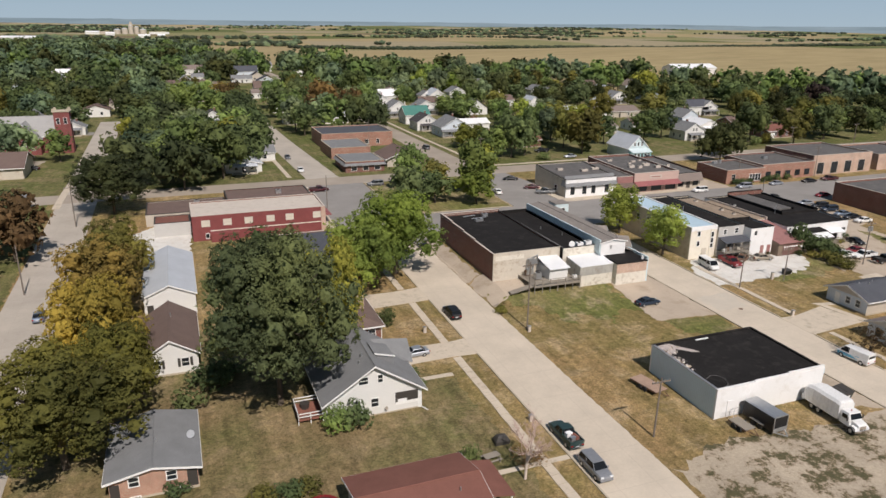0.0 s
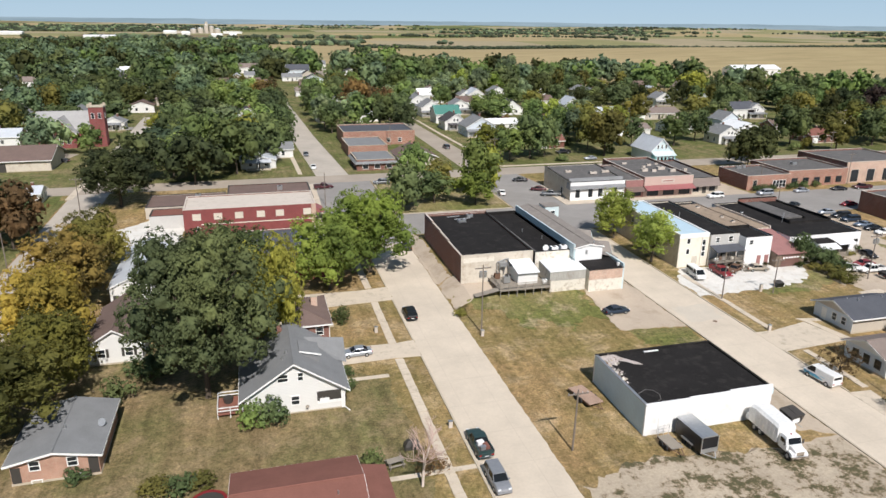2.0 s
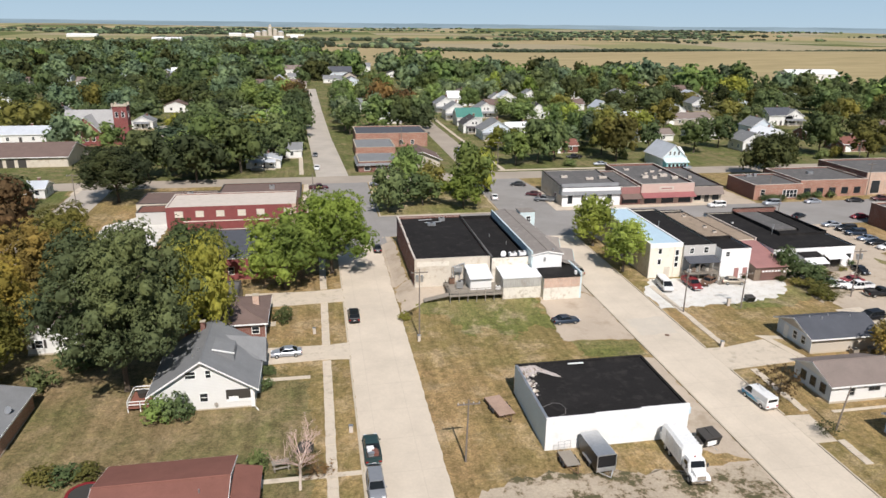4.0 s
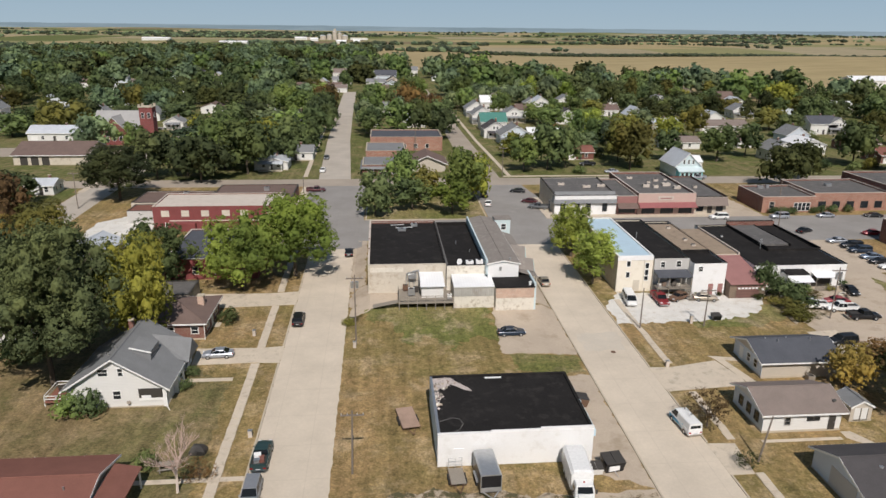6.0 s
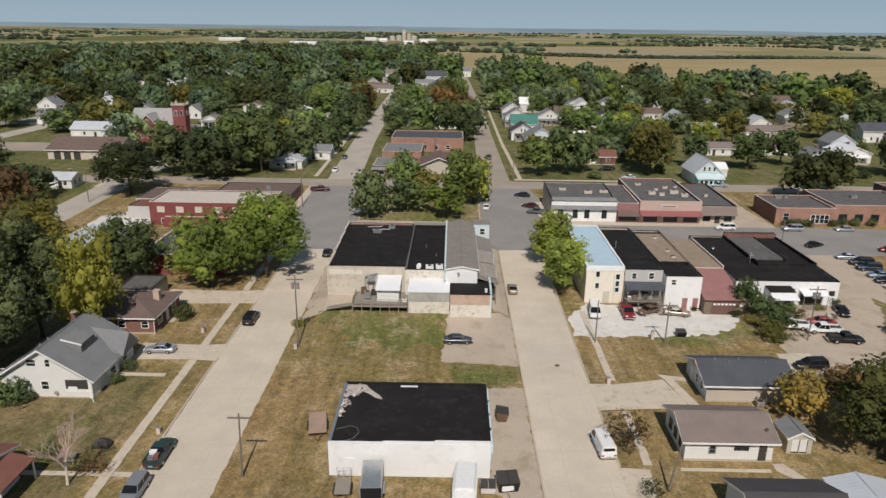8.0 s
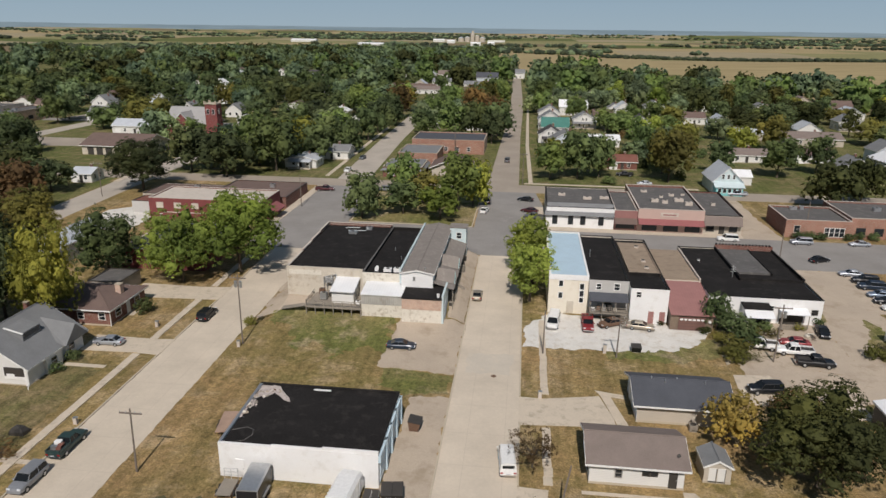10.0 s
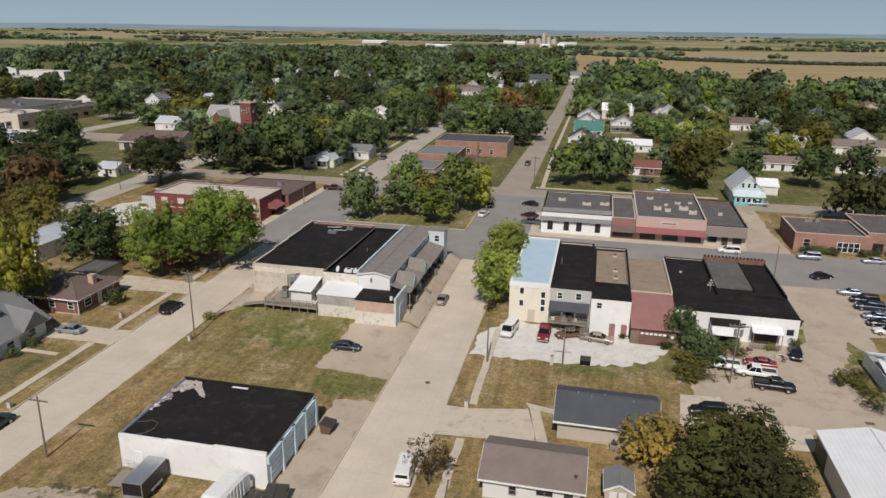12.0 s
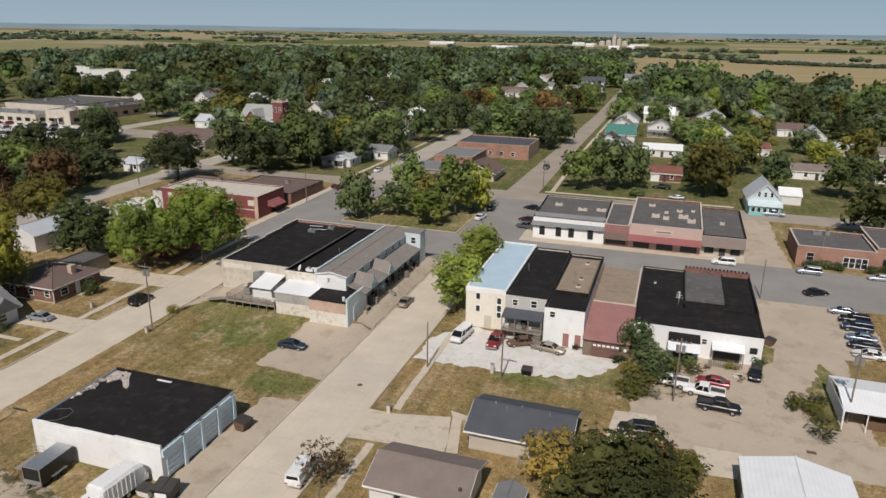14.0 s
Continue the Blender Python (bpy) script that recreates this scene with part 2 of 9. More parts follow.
MAT = {
    "weeds": weedy("weedy_ground", (0.46, 0.385, 0.29), (0.082, 0.076, 0.033), (0.19, 0.14, 0.08)),
    # Greyer, darker street concrete: tree shade is put into its colour.
    "oldconcrete": paving("worn_grey_concrete", (0.44, 0.395, 0.34), (0.3, 0.26, 0.22), 4.25, 6.0, (0.38, 0.34, 0.29)),
    "dusty": paving("dusty_paving", (0.36, 0.31, 0.255), (0.28, 0.24, 0.2), 5.0, 8.0, (0.29, 0.265, 0.235)),
    "grass": lawn("dry_grass", (0.3, 0.205, 0.1), (0.205, 0.164, 0.068), (0.41, 0.308, 0.187), 0.5),
    # Olive town grass, darkened: shade from the trees sits in the colour.
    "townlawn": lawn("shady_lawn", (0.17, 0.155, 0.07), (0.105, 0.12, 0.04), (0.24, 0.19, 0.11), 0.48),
    "brownlawn": lawn("brown_parched_grass", (0.215, 0.16, 0.086), (0.145, 0.138, 0.058), (0.285, 0.215, 0.13), 0.53),
    "green": lawn("green_grass", (0.25, 0.2, 0.1), (0.145, 0.152, 0.05), (0.38, 0.3, 0.2), 0.47),
    "concrete": paving("street_concrete", (0.575, 0.5, 0.405), (0.3, 0.25, 0.2), 4.25, 6.0, shift=0.5),
    "walk": surface("sidewalk_concrete", (0.55, 0.475, 0.38), 0.85, vary=0.12, stain=(0.4, 0.345, 0.27)),
    "kerb": surface("kerb_concrete", (0.47, 0.41, 0.32), 0.85, vary=0.12),
    "asphalt": paving("asphalt", (0.275, 0.26, 0.245), (0.17, 0.16, 0.15), 5.0, 9.0, (0.31, 0.29, 0.27)),
    "patch": surface("asphalt_patch", (0.52, 0.465, 0.39), 0.85, vary=0.12, stain=(0.56, 0.49, 0.4)),
    "gravel": surface("pale_gravel", (0.64, 0.62, 0.58), 0.95, vary=0.16, small=5, stain=(0.52, 0.47, 0.4), bump=0.5),
    "dirt": surface("packed_dirt", (0.45, 0.375, 0.295), 0.95, vary=0.17, big=0.14, stain=(0.35, 0.285, 0.21), bump=0.4),
    "bluemetal_wall": lined("pale_blue_cladding", (0.545, 0.675, 0.75), 0.3, 3, 0.6, 0.06, 0.02, 0.85),
    "weathered": surface("weathered_grey_brown_shingles", (0.23, 0.205, 0.185), 0.9, vary=0.15, big=0.5, small=9, stain=(0.29, 0.265, 0.24)),
    "blind": surface("drawn_blinds", (0.62, 0.58, 0.5), 0.7, vary=0.1),
    "tar": surface("black_roofing", (0.02, 0.0185, 0.018), 0.85, vary=0.4, big=0.25, stain=(0.036, 0.033, 0.031), bump=0.2, spec=0.12),
    "oldtar": surface("weathered_roofing", (0.115, 0.11, 0.107), 0.85, vary=0.28, stain=(0.175, 0.165, 0.155)),
    "gritty": surface("bare_gritty_decking", (0.5, 0.44, 0.41), 0.95, vary=0.25, big=1.6, small=9, stain=(0.2, 0.16, 0.14), bump=0.5),
    "tan_roof": surface("tan_gravel_roof", (0.3, 0.235, 0.175), 0.95, vary=0.18, stain=(0.22, 0.17, 0.12)),
    "grey_roof": surface("grey_shingles", (0.205, 0.21, 0.215), 0.9, vary=0.2, big=0.45, small=9, bump=0.35, spec=0.2),
    "pale_shingle": surface("pale_grey_shingles", (0.34, 0.335, 0.33), 0.9, vary=0.15, big=0.45, small=9, bump=0.3, spec=0.2),
    "slate_roof": surface("slate_shingles", (0.085, 0.09, 0.105), 0.9, vary=0.2, big=0.45, small=9, bump=0.35, spec=0.2),
    "brown_roof": surface("brown_shingles", (0.16, 0.115, 0.1), 0.9, vary=0.2, big=0.45, small=9, bump=0.35, spec=0.2),
    "redbrown_roof": surface("redbrown_shingles", (0.2, 0.09, 0.07), 0.9, vary=0.2, big=0.45, small=9, bump=0.35, spec=0.2),
    "tan_shingle": surface("tan_shingles", (0.215, 0.175, 0.155), 0.9, vary=0.2, big=0.45, small=9, bump=0.35, spec=0.2),
    "dark_shingle": surface("dark_shingles", (0.075, 0.07, 0.072), 0.9, vary=0.2, big=0.45, small=9, bump=0.35, spec=0.2),
    "membrane": surface("cream_membrane", (0.55, 0.49, 0.43), 0.8, vary=0.08, stain=(0.46, 0.4, 0.34)),
    "white_metal": lined("white_metal_roof", (0.79, 0.8, 0.81), 0.45, 0, 0.45, 0.05, 0.03, 0.93),
    "pale_metal": lined("pale_metal_roof", (0.5, 0.53, 0.57), 0.45, 1, 0.45, 0.08, 0.03, 0.85),
    "blue_metal": lined("pale_blue_roof", (0.46, 0.6, 0.7), 0.5, 1, 0.5, 0.06, 0.02, 0.9),
    "maroon_metal": lined("maroon_metal_roof", (0.33, 0.165, 0.15), 0.4, 0, 0.5, 0.12, 0.03, 0.85),
    "white": surface("white_paint", (0.79, 0.79, 0.785), 0.7, vary=0.04, stain=(0.72, 0.71, 0.69), bump=0.08),
    "siding": lined("white_siding", (0.72, 0.715, 0.69), 0.2, 2, 0.6, 0.03, 0.012, 0.85),
    "bluesiding": lined("pale_blue_siding", (0.6, 0.66, 0.72), 0.2, 2, 0.6, 0.04, 0.012, 0.85),
    "tan_siding": lined("beige_siding", (0.5, 0.45, 0.38), 0.2, 2, 0.65, 0.05, 0.012, 0.85),
    "grey_siding": lined("grey_siding", (0.5, 0.49, 0.47), 0.2, 2, 0.65, 0.05, 0.012, 0.85),
    "teal": lined("teal_siding", (0.36, 0.52, 0.53), 0.2, 2, 0.6, 0.06, 0.012, 0.85),
    "turquoise": lined("turquoise_boards", (0.2, 0.52, 0.54), 0.2, 2, 0.6, 0.06, 0.012, 0.85),
    "paleteal": lined("pale_teal_siding", (0.56, 0.66, 0.68), 0.22, 2, 0.6, 0.07, 0.012, 0.85),
    "cream": surface("cream_render", (0.75, 0.7, 0.6), 0.8, vary=0.05, stain=(0.68, 0.62, 0.5)),
    "stucco": surface("stained_render", (0.56, 0.51, 0.43), 0.9, vary=0.14, stain=(0.42, 0.35, 0.27)),
    "peeling": surface("peeling_white_paint", (0.68, 0.64, 0.56), 0.85, vary=0.1, big=0.6, stain=(0.42, 0.36, 0.28)),
    "ribwall": lined("ribbed_grey_wall", (0.42, 0.41, 0.38), 0.3, 3, 0.6, 0.15, 0.03, 0.7, stain=(0.3, 0.27, 0.23)),
    "garage_ribs": lined("garage_door_panels", (0.62, 0.74, 0.82), 0.55, 2, 0.6, 0.08, 0.03, 0.7, stain=(0.5, 0.52, 0.5)),
    "red_ribs": lined("maroon_door_panels", (0.16, 0.085, 0.07), 0.5, 2, 0.6, 0.1, 0.03, 0.7),
    "brick": bricks("red_brick", (0.2, 0.075, 0.052), (0.15, 0.055, 0.042), (0.25, 0.2, 0.17)),
    "paintbrick": bricks("painted_red_brick", (0.23, 0.06, 0.058), (0.2, 0.052, 0.05), (0.19, 0.06, 0.06), 0.14),
    "darkbrick": bricks("maroon_brick", (0.25, 0.065, 0.06), (0.2, 0.052, 0.05), (0.2, 0.1, 0.09)),
    "orangebrick": bricks("orange_brick", (0.35, 0.17, 0.12), (0.3, 0.145, 0.105), (0.36, 0.28, 0.22)),
    "pinkbrick": bricks("pink_brick", (0.43, 0.23, 0.16), (0.37, 0.2, 0.14), (0.45, 0.36, 0.28)),
    "palebrick": bricks("pale_pink_brick", (0.52, 0.36, 0.28), (0.46, 0.31, 0.24), (0.5, 0.42, 0.34)),
    "pink": surface("pink_render", (0.52, 0.38, 0.33), 0.8, vary=0.06),
    "awning": lined("maroon_awning", (0.28, 0.1, 0.1), 0.5, 0, 0.7, 0.08, 0.01, 0.85),
    "brownwood": lined("weathered_boards", (0.2, 0.15, 0.11), 0.14, 0, 0.85, 0.2, 0.01, 0.6),
    "deckwood": lined("red_deck_boards", (0.24, 0.1, 0.07), 0.14, 1, 0.8, 0.15, 0.01, 0.6),
    "greywood": surface("grey_timber", (0.27, 0.24, 0.2), 0.9, vary=0.2, small=9),
    "polewood": surface("pole_timber", (0.19, 0.16, 0.135), 0.9, vary=0.25, small=9),
    "bark": surface("bark", (0.1, 0.08, 0.06), 0.95, vary=0.3, small=7, bump=0.8),
    "birchbark": surface("pale_bark", (0.68, 0.58, 0.51), 0.9, vary=0.25, small=7),
    "glass": plain("window_glass", (0.02, 0.024, 0.028), 0.06, 0.0, 0.6),
    "carglass": plain("car_glass", (0.012, 0.014, 0.016), 0.03, 0.0, 0.35),
    "trim": plain("white_trim", (0.8, 0.8, 0.78), 0.5),
    "darktrim": plain("dark_trim", (0.05, 0.045, 0.04), 0.6),
    "steel": plain("galvanised_steel", (0.55, 0.56, 0.57), 0.4, 0.8),
    "chrome": plain("chrome", (0.75, 0.75, 0.76), 0.15, 1.0),
    "tyre": plain("tyre_rubber", (0.02, 0.02, 0.02), 0.85),
    "lamp_white": plain("headlight_lens", (0.7, 0.72, 0.75), 0.1),
    "lamp_red": plain("tail_lens", (0.3, 0.015, 0.012), 0.2),
    "rust": surface("rusty_steel", (0.15, 0.09, 0.06), 0.9, vary=0.3, small=8),
    "plate": plain("plain_plate", (0.55, 0.56, 0.58), 0.5),
    "leaf_dark": leaves("dark_leaves", (0.08, 0.11, 0.046), (0.125, 0.158, 0.064), 0.24),
    "leaf_green": leaves("green_leaves", (0.136, 0.192, 0.062), (0.196, 0.255, 0.084), 0.28),
    "leaf_bright": leaves("bright_leaves", (0.178, 0.24, 0.052), (0.25, 0.315, 0.07), 0.33),
    "leaf_olive": leaves("olive_leaves", (0.12, 0.12, 0.034), (0.172, 0.16, 0.044), 0.26),
    "leaf_yellow": leaves("yellow_leaves", (0.4, 0.315, 0.06), (0.31, 0.27, 0.055), 0.3),
    "leaf_yg": leaves("yellowgreen_leaves", (0.19, 0.21, 0.045), (0.26, 0.265, 0.055), 0.28),
    "leaf_brown": leaves("rusty_leaves", (0.17, 0.1, 0.045), (0.15, 0.11, 0.046), 0.25),
    "leaf_grey": leaves("greygreen_leaves", (0.155, 0.203, 0.11), (0.21, 0.262, 0.142), 0.28),
    "leaf_moss": leaves("mossy_leaves", (0.044, 0.053, 0.021), (0.068, 0.076, 0.027), 0.22),
    "leaf_oak": leaves("oak_leaves", (0.066, 0.086, 0.04), (0.1, 0.124, 0.054), 0.22),
    "leaf_lime": leaves("lime_leaves", (0.25, 0.32, 0.065), (0.35, 0.405, 0.088), 0.36),
    "leaf_gold": leaves("golden_leaves", (0.285, 0.215, 0.055), (0.21, 0.172, 0.05), 0.28),
    # Leaves for far trees, bluer and duller: distance haze put into the colour.
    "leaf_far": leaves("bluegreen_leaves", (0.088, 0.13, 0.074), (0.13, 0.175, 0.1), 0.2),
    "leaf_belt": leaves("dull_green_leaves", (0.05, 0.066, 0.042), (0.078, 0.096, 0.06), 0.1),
    "leaf_rust": leaves("dark_rusty_leaves", (0.115, 0.062, 0.03), (0.09, 0.066, 0.032), 0.2),
    # Darker copy of the olive leaves, shade put into the colour.
    "leaf_wood": leaves("shady_olive_leaves", (0.072, 0.082, 0.026), (0.105, 0.108, 0.034), 0.22),
    "leaf_plum": leaves("plum_leaves", (0.042, 0.032, 0.032), (0.06, 0.046, 0.042), 0.32),
}


# ---- geometry helpers ----
def gz(y):
    """The ground rises gently away from the first camera, then levels out."""
    return 0.02 * (min(max(y, 40.0), 185.0) - 83.0)


def bank(x, y):
    """The grassy bank on which the brick hall and its neighbours stand."""
    a = min(max((y - 86.5) / 15, 0), 1) * min(max((131.5 - y) / 6, 0), 1)
    return 1.45 * a * min(max((x - 45) / 3, 0), 1) * min(max((77.3 - x) / 1.9, 0), 1)


class M:
    """A mesh in the making."""

    def __init__(self):
        self.v, self.f, self.m = [], [], []

    def add(self, verts, faces, mi=0):
        k = len(self.v)
        self.v += [tuple(p) for p in verts]
        self.f += [[k + i for i in f] for f in faces]
        self.m += [mi] * len(faces)
        return self

    def hexa(self, p, mi=0):
        return self.add(p, [(3, 2, 1, 0), (4, 5, 6, 7), (0, 1, 5, 4), (1, 2, 6, 5), (2, 3, 7, 6), (3, 0, 4, 7)], mi)

    def box(self, x0, y0, z0, x1, y1, z1, mi=0):
        return self.hexa([(x0, y0, z0), (x1, y0, z0), (x1, y1, z0), (x0, y1, z0), (x0, y0, z1), (x1, y0, z1), (x1, y1, z1), (x0, y1, z1)], mi)

    def slab(self, a, b, c, d, t, mi=0):
        """A plate of thickness t under the quad a b c d (anticlockwise from above)."""
        n = (Vector(b) - Vector(a)).cross(Vector(d) - Vector(a)).normalized() * t
        low = [tuple(Vector(p) - n) for p in (a, b, c, d)]
        return self.hexa([*low, a, b, c, d], mi)

    def prism(self, poly, z0, z1, mi=0):
        n = len(poly)
        v = [(x, y, z0) for x, y in poly] + [(x, y, z1) for x, y in poly]
        f = [tuple(range(n))[::-1], tuple(range(n, 2 * n))] + [(i, (i + 1) % n, n + (i + 1) % n, n + i) for i in range(n)]
        return self.add(v, f, mi)

    def tube(self, p, q, r0, r1, n=8, mi=0, cap=True):
        p, q = Vector(p), Vector(q)
        d = (q - p).normalized()
        a = d.orthogonal().normalized()
        b = d.cross(a)
        ring = [(math.cos(2 * math.pi * i / n), math.sin(2 * math.pi * i / n)) for i in range(n)]
        v = [p + (a * c + b * s) * r0 for c, s in ring] + [q + (a * c + b * s) * r1 for c, s in ring]
        f = [(i, (i + 1) % n, n + (i + 1) % n, n + i) for i in range(n)]
        if cap:
            f += [tuple(range(n))[::-1], tuple(range(n, 2 * n))]
        return self.add(v, f, mi)

    def loft(self, rings, mi=0, cap=True):
        n = len(rings[0])
        v = [p for r in rings for p in r]
        f = [(k * n + i, k * n + (i + 1) % n, (k + 1) * n + (i + 1) % n, (k + 1) * n + i) for k in range(len(rings) - 1) for i in range(n)]
        if cap:
            f += [tuple(range(n))[::-1], tuple(range((len(rings) - 1) * n, len(rings) * n))]
        return self.add(v, f, mi)


def part(name, m, mats, parent=None, label="", smooth=False):
    """One mesh object, under a thing or a part."""
    me = bpy.data.meshes.new(name)
    me.from_pydata(m.v, [], m.f)
    mats = mats if isinstance(mats, (list, tuple)) else [mats]
    for k in mats:
        me.materials.append(MAT[k] if isinstance(k, str) else k)
    if len(mats) > 1:
        me.polygons.foreach_set("material_index", m.m)
    if smooth:
        me.polygons.foreach_set("use_smooth", [True] * len(me.polygons))
    me.update()
    ob = new(name, me)
    if parent:
        ob.parent = parent
    if label:
        ob["label"] = label
    return ob


def thing(name, x, y, label, category, group="", kind="", rz=0.0, z=None):
    ob = new(name)
    ob.empty_display_size = 0.3
    ob.matrix_basis = pose(x, y, gz(y) + bank(x, y) if z is None else z, 0, 0, rz)
    return tagged(ob, label, category, group, kind)


def ragged(poly, rough):
    """The outline broken into short steps that wander a little."""
    out = []
    for (x0, y0), (x1, y1) in zip(poly, poly[1:] + poly[:1]):
        k = max(1, int(math.hypot(x1 - x0, y1 - y0) / 0.6))
        for i in range(k):
            x, y = x0 + (x1 - x0) * i / k, y0 + (y1 - y0) * i / k
            out.append((x + rough * (noise.noise((x * 0.7, y * 0.7, 2)) + 0.6 * noise.noise((x * 2.3, y * 2.3, 7))), y + rough * (noise.noise((x * 0.7, y * 0.7, 12)) + 0.6 * noise.noise((x * 2.3, y * 2.3, 17)))))
    return out


def sheet(name, poly, mat, lift, label, category, drop=0.3, kind="structure", rough=None):
    """Paving or soil laid on the ground, following its slope."""
    if rough is None:
        rough = {"green": 1.1, "weeds": 1.3, "dirt": 0.6, "gravel": 0.6}.get(mat, 0)
    if rough:
        poly = ragged(poly, rough)
    bm = bmesh.new()
    bm.faces.new([bm.verts.new((x, y, 0)) for x, y in poly])
    for y in (40, 185):
        bmesh.ops.bisect_plane(bm, geom=bm.verts[:] + bm.edges[:] + bm.faces[:], plane_co=(0, y, 0), plane_no=(0, 1, 0))
    if any(bank(v.co.x, v.co.y) > 0.01 for v in bm.verts):
        lift += 0.05
        for k in range(86, 133):
            bmesh.ops.bisect_plane(bm, geom=bm.verts[:] + bm.edges[:] + bm.faces[:], plane_co=(0, k, 0), plane_no=(0, 1, 0))
        for k in range(45, 79):
            bmesh.ops.bisect_plane(bm, geom=bm.verts[:] + bm.edges[:] + bm.faces[:], plane_co=(k, 0, 0), plane_no=(1, 0, 0))
    for v in bm.verts:
        v.co.z = gz(v.co.y) + bank(v.co.x, v.co.y) + lift
    bm.normal_update()
    if sum(f.normal.z for f in bm.faces) < 0:
        bmesh.ops.reverse_faces(bm, faces=bm.faces[:])
    rim = [e for e in bm.edges if len(e.link_faces) == 1]
    got = bmesh.ops.extrude_edge_only(bm, edges=rim)
    for v in got["geom"]:
        if isinstance(v, bmesh.types.BMVert):
            v.co.z -= drop
    me = bpy.data.meshes.new(name)
    bm.to_mesh(me)
    bm.free()
    me.materials.append(MAT[mat])
    return tagged(new(name, me), label, category, kind=kind)


def strip(x0, y0, x1, y1):
    return [(x0, y0), (x1, y0), (x1, y1), (x0, y1)]


# ---- ground to the horizon ----
# Crop colours; corn, stubble and beans carry some distance haze in their tone.
for key, c, other in (("corn", (0.365, 0.292, 0.165), (0.3, 0.245, 0.13)), ("stubble", (0.36, 0.3, 0.2), (0.27, 0.235, 0.15)), ("beans", (0.2, 0.205, 0.1), (0.27, 0.24, 0.12)),
                      ("pasture", (0.1, 0.125, 0.045), (0.14, 0.15, 0.06)), ("fallow", (0.22, 0.17, 0.11), (0.17, 0.14, 0.08))):
    m, n, b = tree_of(key + "_field")
    far_c = mix(n, noisy(n, 0.004, 5, 0.6, "World", (1, 2.5, 1)), c, other)
    n.links.new(mix(n, 1.0, far_c, ramp(n, noisy(n, 0.05, 5, 0.7, "World", (0.3, 1, 1)), [(0.3, (0.85,) * 3), (0.7, (1.15,) * 3)]), "MULTIPLY"), b.inputs["Base Color"])
    b.inputs["Roughness"].default_value = 1.0
    b.inputs["Specular IOR Level"].default_value = 0.05
    MAT[key] = m


def rise(x, y):
    """Height of the land: the town's slope, and low swells far out."""
    d = math.hypot(x - 60, y - 150)
    k = min(max((d - 480) / 700, 0), 1)
    swell = noise.noise((x * 0.0011, y * 0.0016, 3.7)) * 9 + noise.noise((x * 0.004, y * 0.005, 9.1)) * 2.5
    hill = 15 * math.exp(-(((x - 700) / 520) ** 2 + ((y - 850) / 240) ** 2))
    q = min(max((d - 1500) / 3000, 0), 1)
    return gz(y) + k * k * (3 - 2 * k) * (swell + hill) + 24 * q * q


def axis_steps(lo, hi, fine_lo, fine_hi, fine, grow=1.22):
    out = list(np.arange(fine_lo, fine_hi + 1e-6, fine))
    for sign, end, start in ((1, hi, fine_hi), (-1, lo, fine_lo)):
        p, s = start, fine
        while (end - p) * sign > 0:
            s = min(s * grow, 130)
            p += s * sign
            out.append(p)
    return sorted(out)


xs = axis_steps(-4600, 4600, -240, 420, 30)
ys = sorted(set(axis_steps(-900, 4700, -30, 700, 31)) | {40.0, 185.0})
sheet_verts = [(x, y, rise(x, y)) for y in ys for x in xs]
sheet_faces, sheet_mats = [], []
FIELDS = ["corn", "stubble", "beans", "pasture", "fallow"]


def parcel(x, y):
    town = y < (760 - 0.0009 * max(x - 60, 0) ** 2 if x > 60 else 1150) and y < 1150 and -900 < x < 640
    if town and not (x > 230 and y > 430 - 0.35 * (x - 230)):
        return 6 if y > 186 or x < -30 else 0
    if x > 60 and 380 < y < 1150 and x < 1500:
        return 1
    if x < -150 and y < 500:
        return 4
    u, v = int((x + 5000) // 330), int(y // 260 + 0.3 * math.sin(x * 0.004))
    return 1 + [0, 2, 1, 2, 3, 0, 2, 1, 4, 2, 0, 3][(u * 7 + v * 5 + (u * v) % 3) % 12]


w = len(xs)
for j in range(len(ys) - 1):
    for i in range(w - 1):
        sheet_faces.append((j * w + i, j * w + i + 1, (j + 1) * w + i + 1, (j + 1) * w + i))
        sheet_mats.append(parcel((xs[i] + xs[i + 1]) / 2, (ys[j] + ys[j + 1]) / 2))
g = M()
g.v, g.f, g.m = sheet_verts, sheet_faces, sheet_mats
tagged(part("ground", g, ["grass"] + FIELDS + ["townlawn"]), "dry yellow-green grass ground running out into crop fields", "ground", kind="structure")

# distant rim of wooded land under the sky, haze put into its glowing colour
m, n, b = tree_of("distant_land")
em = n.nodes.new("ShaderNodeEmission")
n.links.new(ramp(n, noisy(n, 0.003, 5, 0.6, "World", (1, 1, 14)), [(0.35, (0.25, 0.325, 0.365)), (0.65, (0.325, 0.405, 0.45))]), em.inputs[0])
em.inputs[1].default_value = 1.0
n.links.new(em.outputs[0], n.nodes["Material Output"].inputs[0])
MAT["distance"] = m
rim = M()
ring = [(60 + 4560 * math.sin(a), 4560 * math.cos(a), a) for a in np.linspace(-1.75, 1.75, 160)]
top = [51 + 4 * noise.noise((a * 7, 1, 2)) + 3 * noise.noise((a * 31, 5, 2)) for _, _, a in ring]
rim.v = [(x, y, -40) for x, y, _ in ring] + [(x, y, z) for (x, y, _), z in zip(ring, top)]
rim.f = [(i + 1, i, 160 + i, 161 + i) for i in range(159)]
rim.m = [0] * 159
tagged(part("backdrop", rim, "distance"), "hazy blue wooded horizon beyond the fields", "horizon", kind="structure")

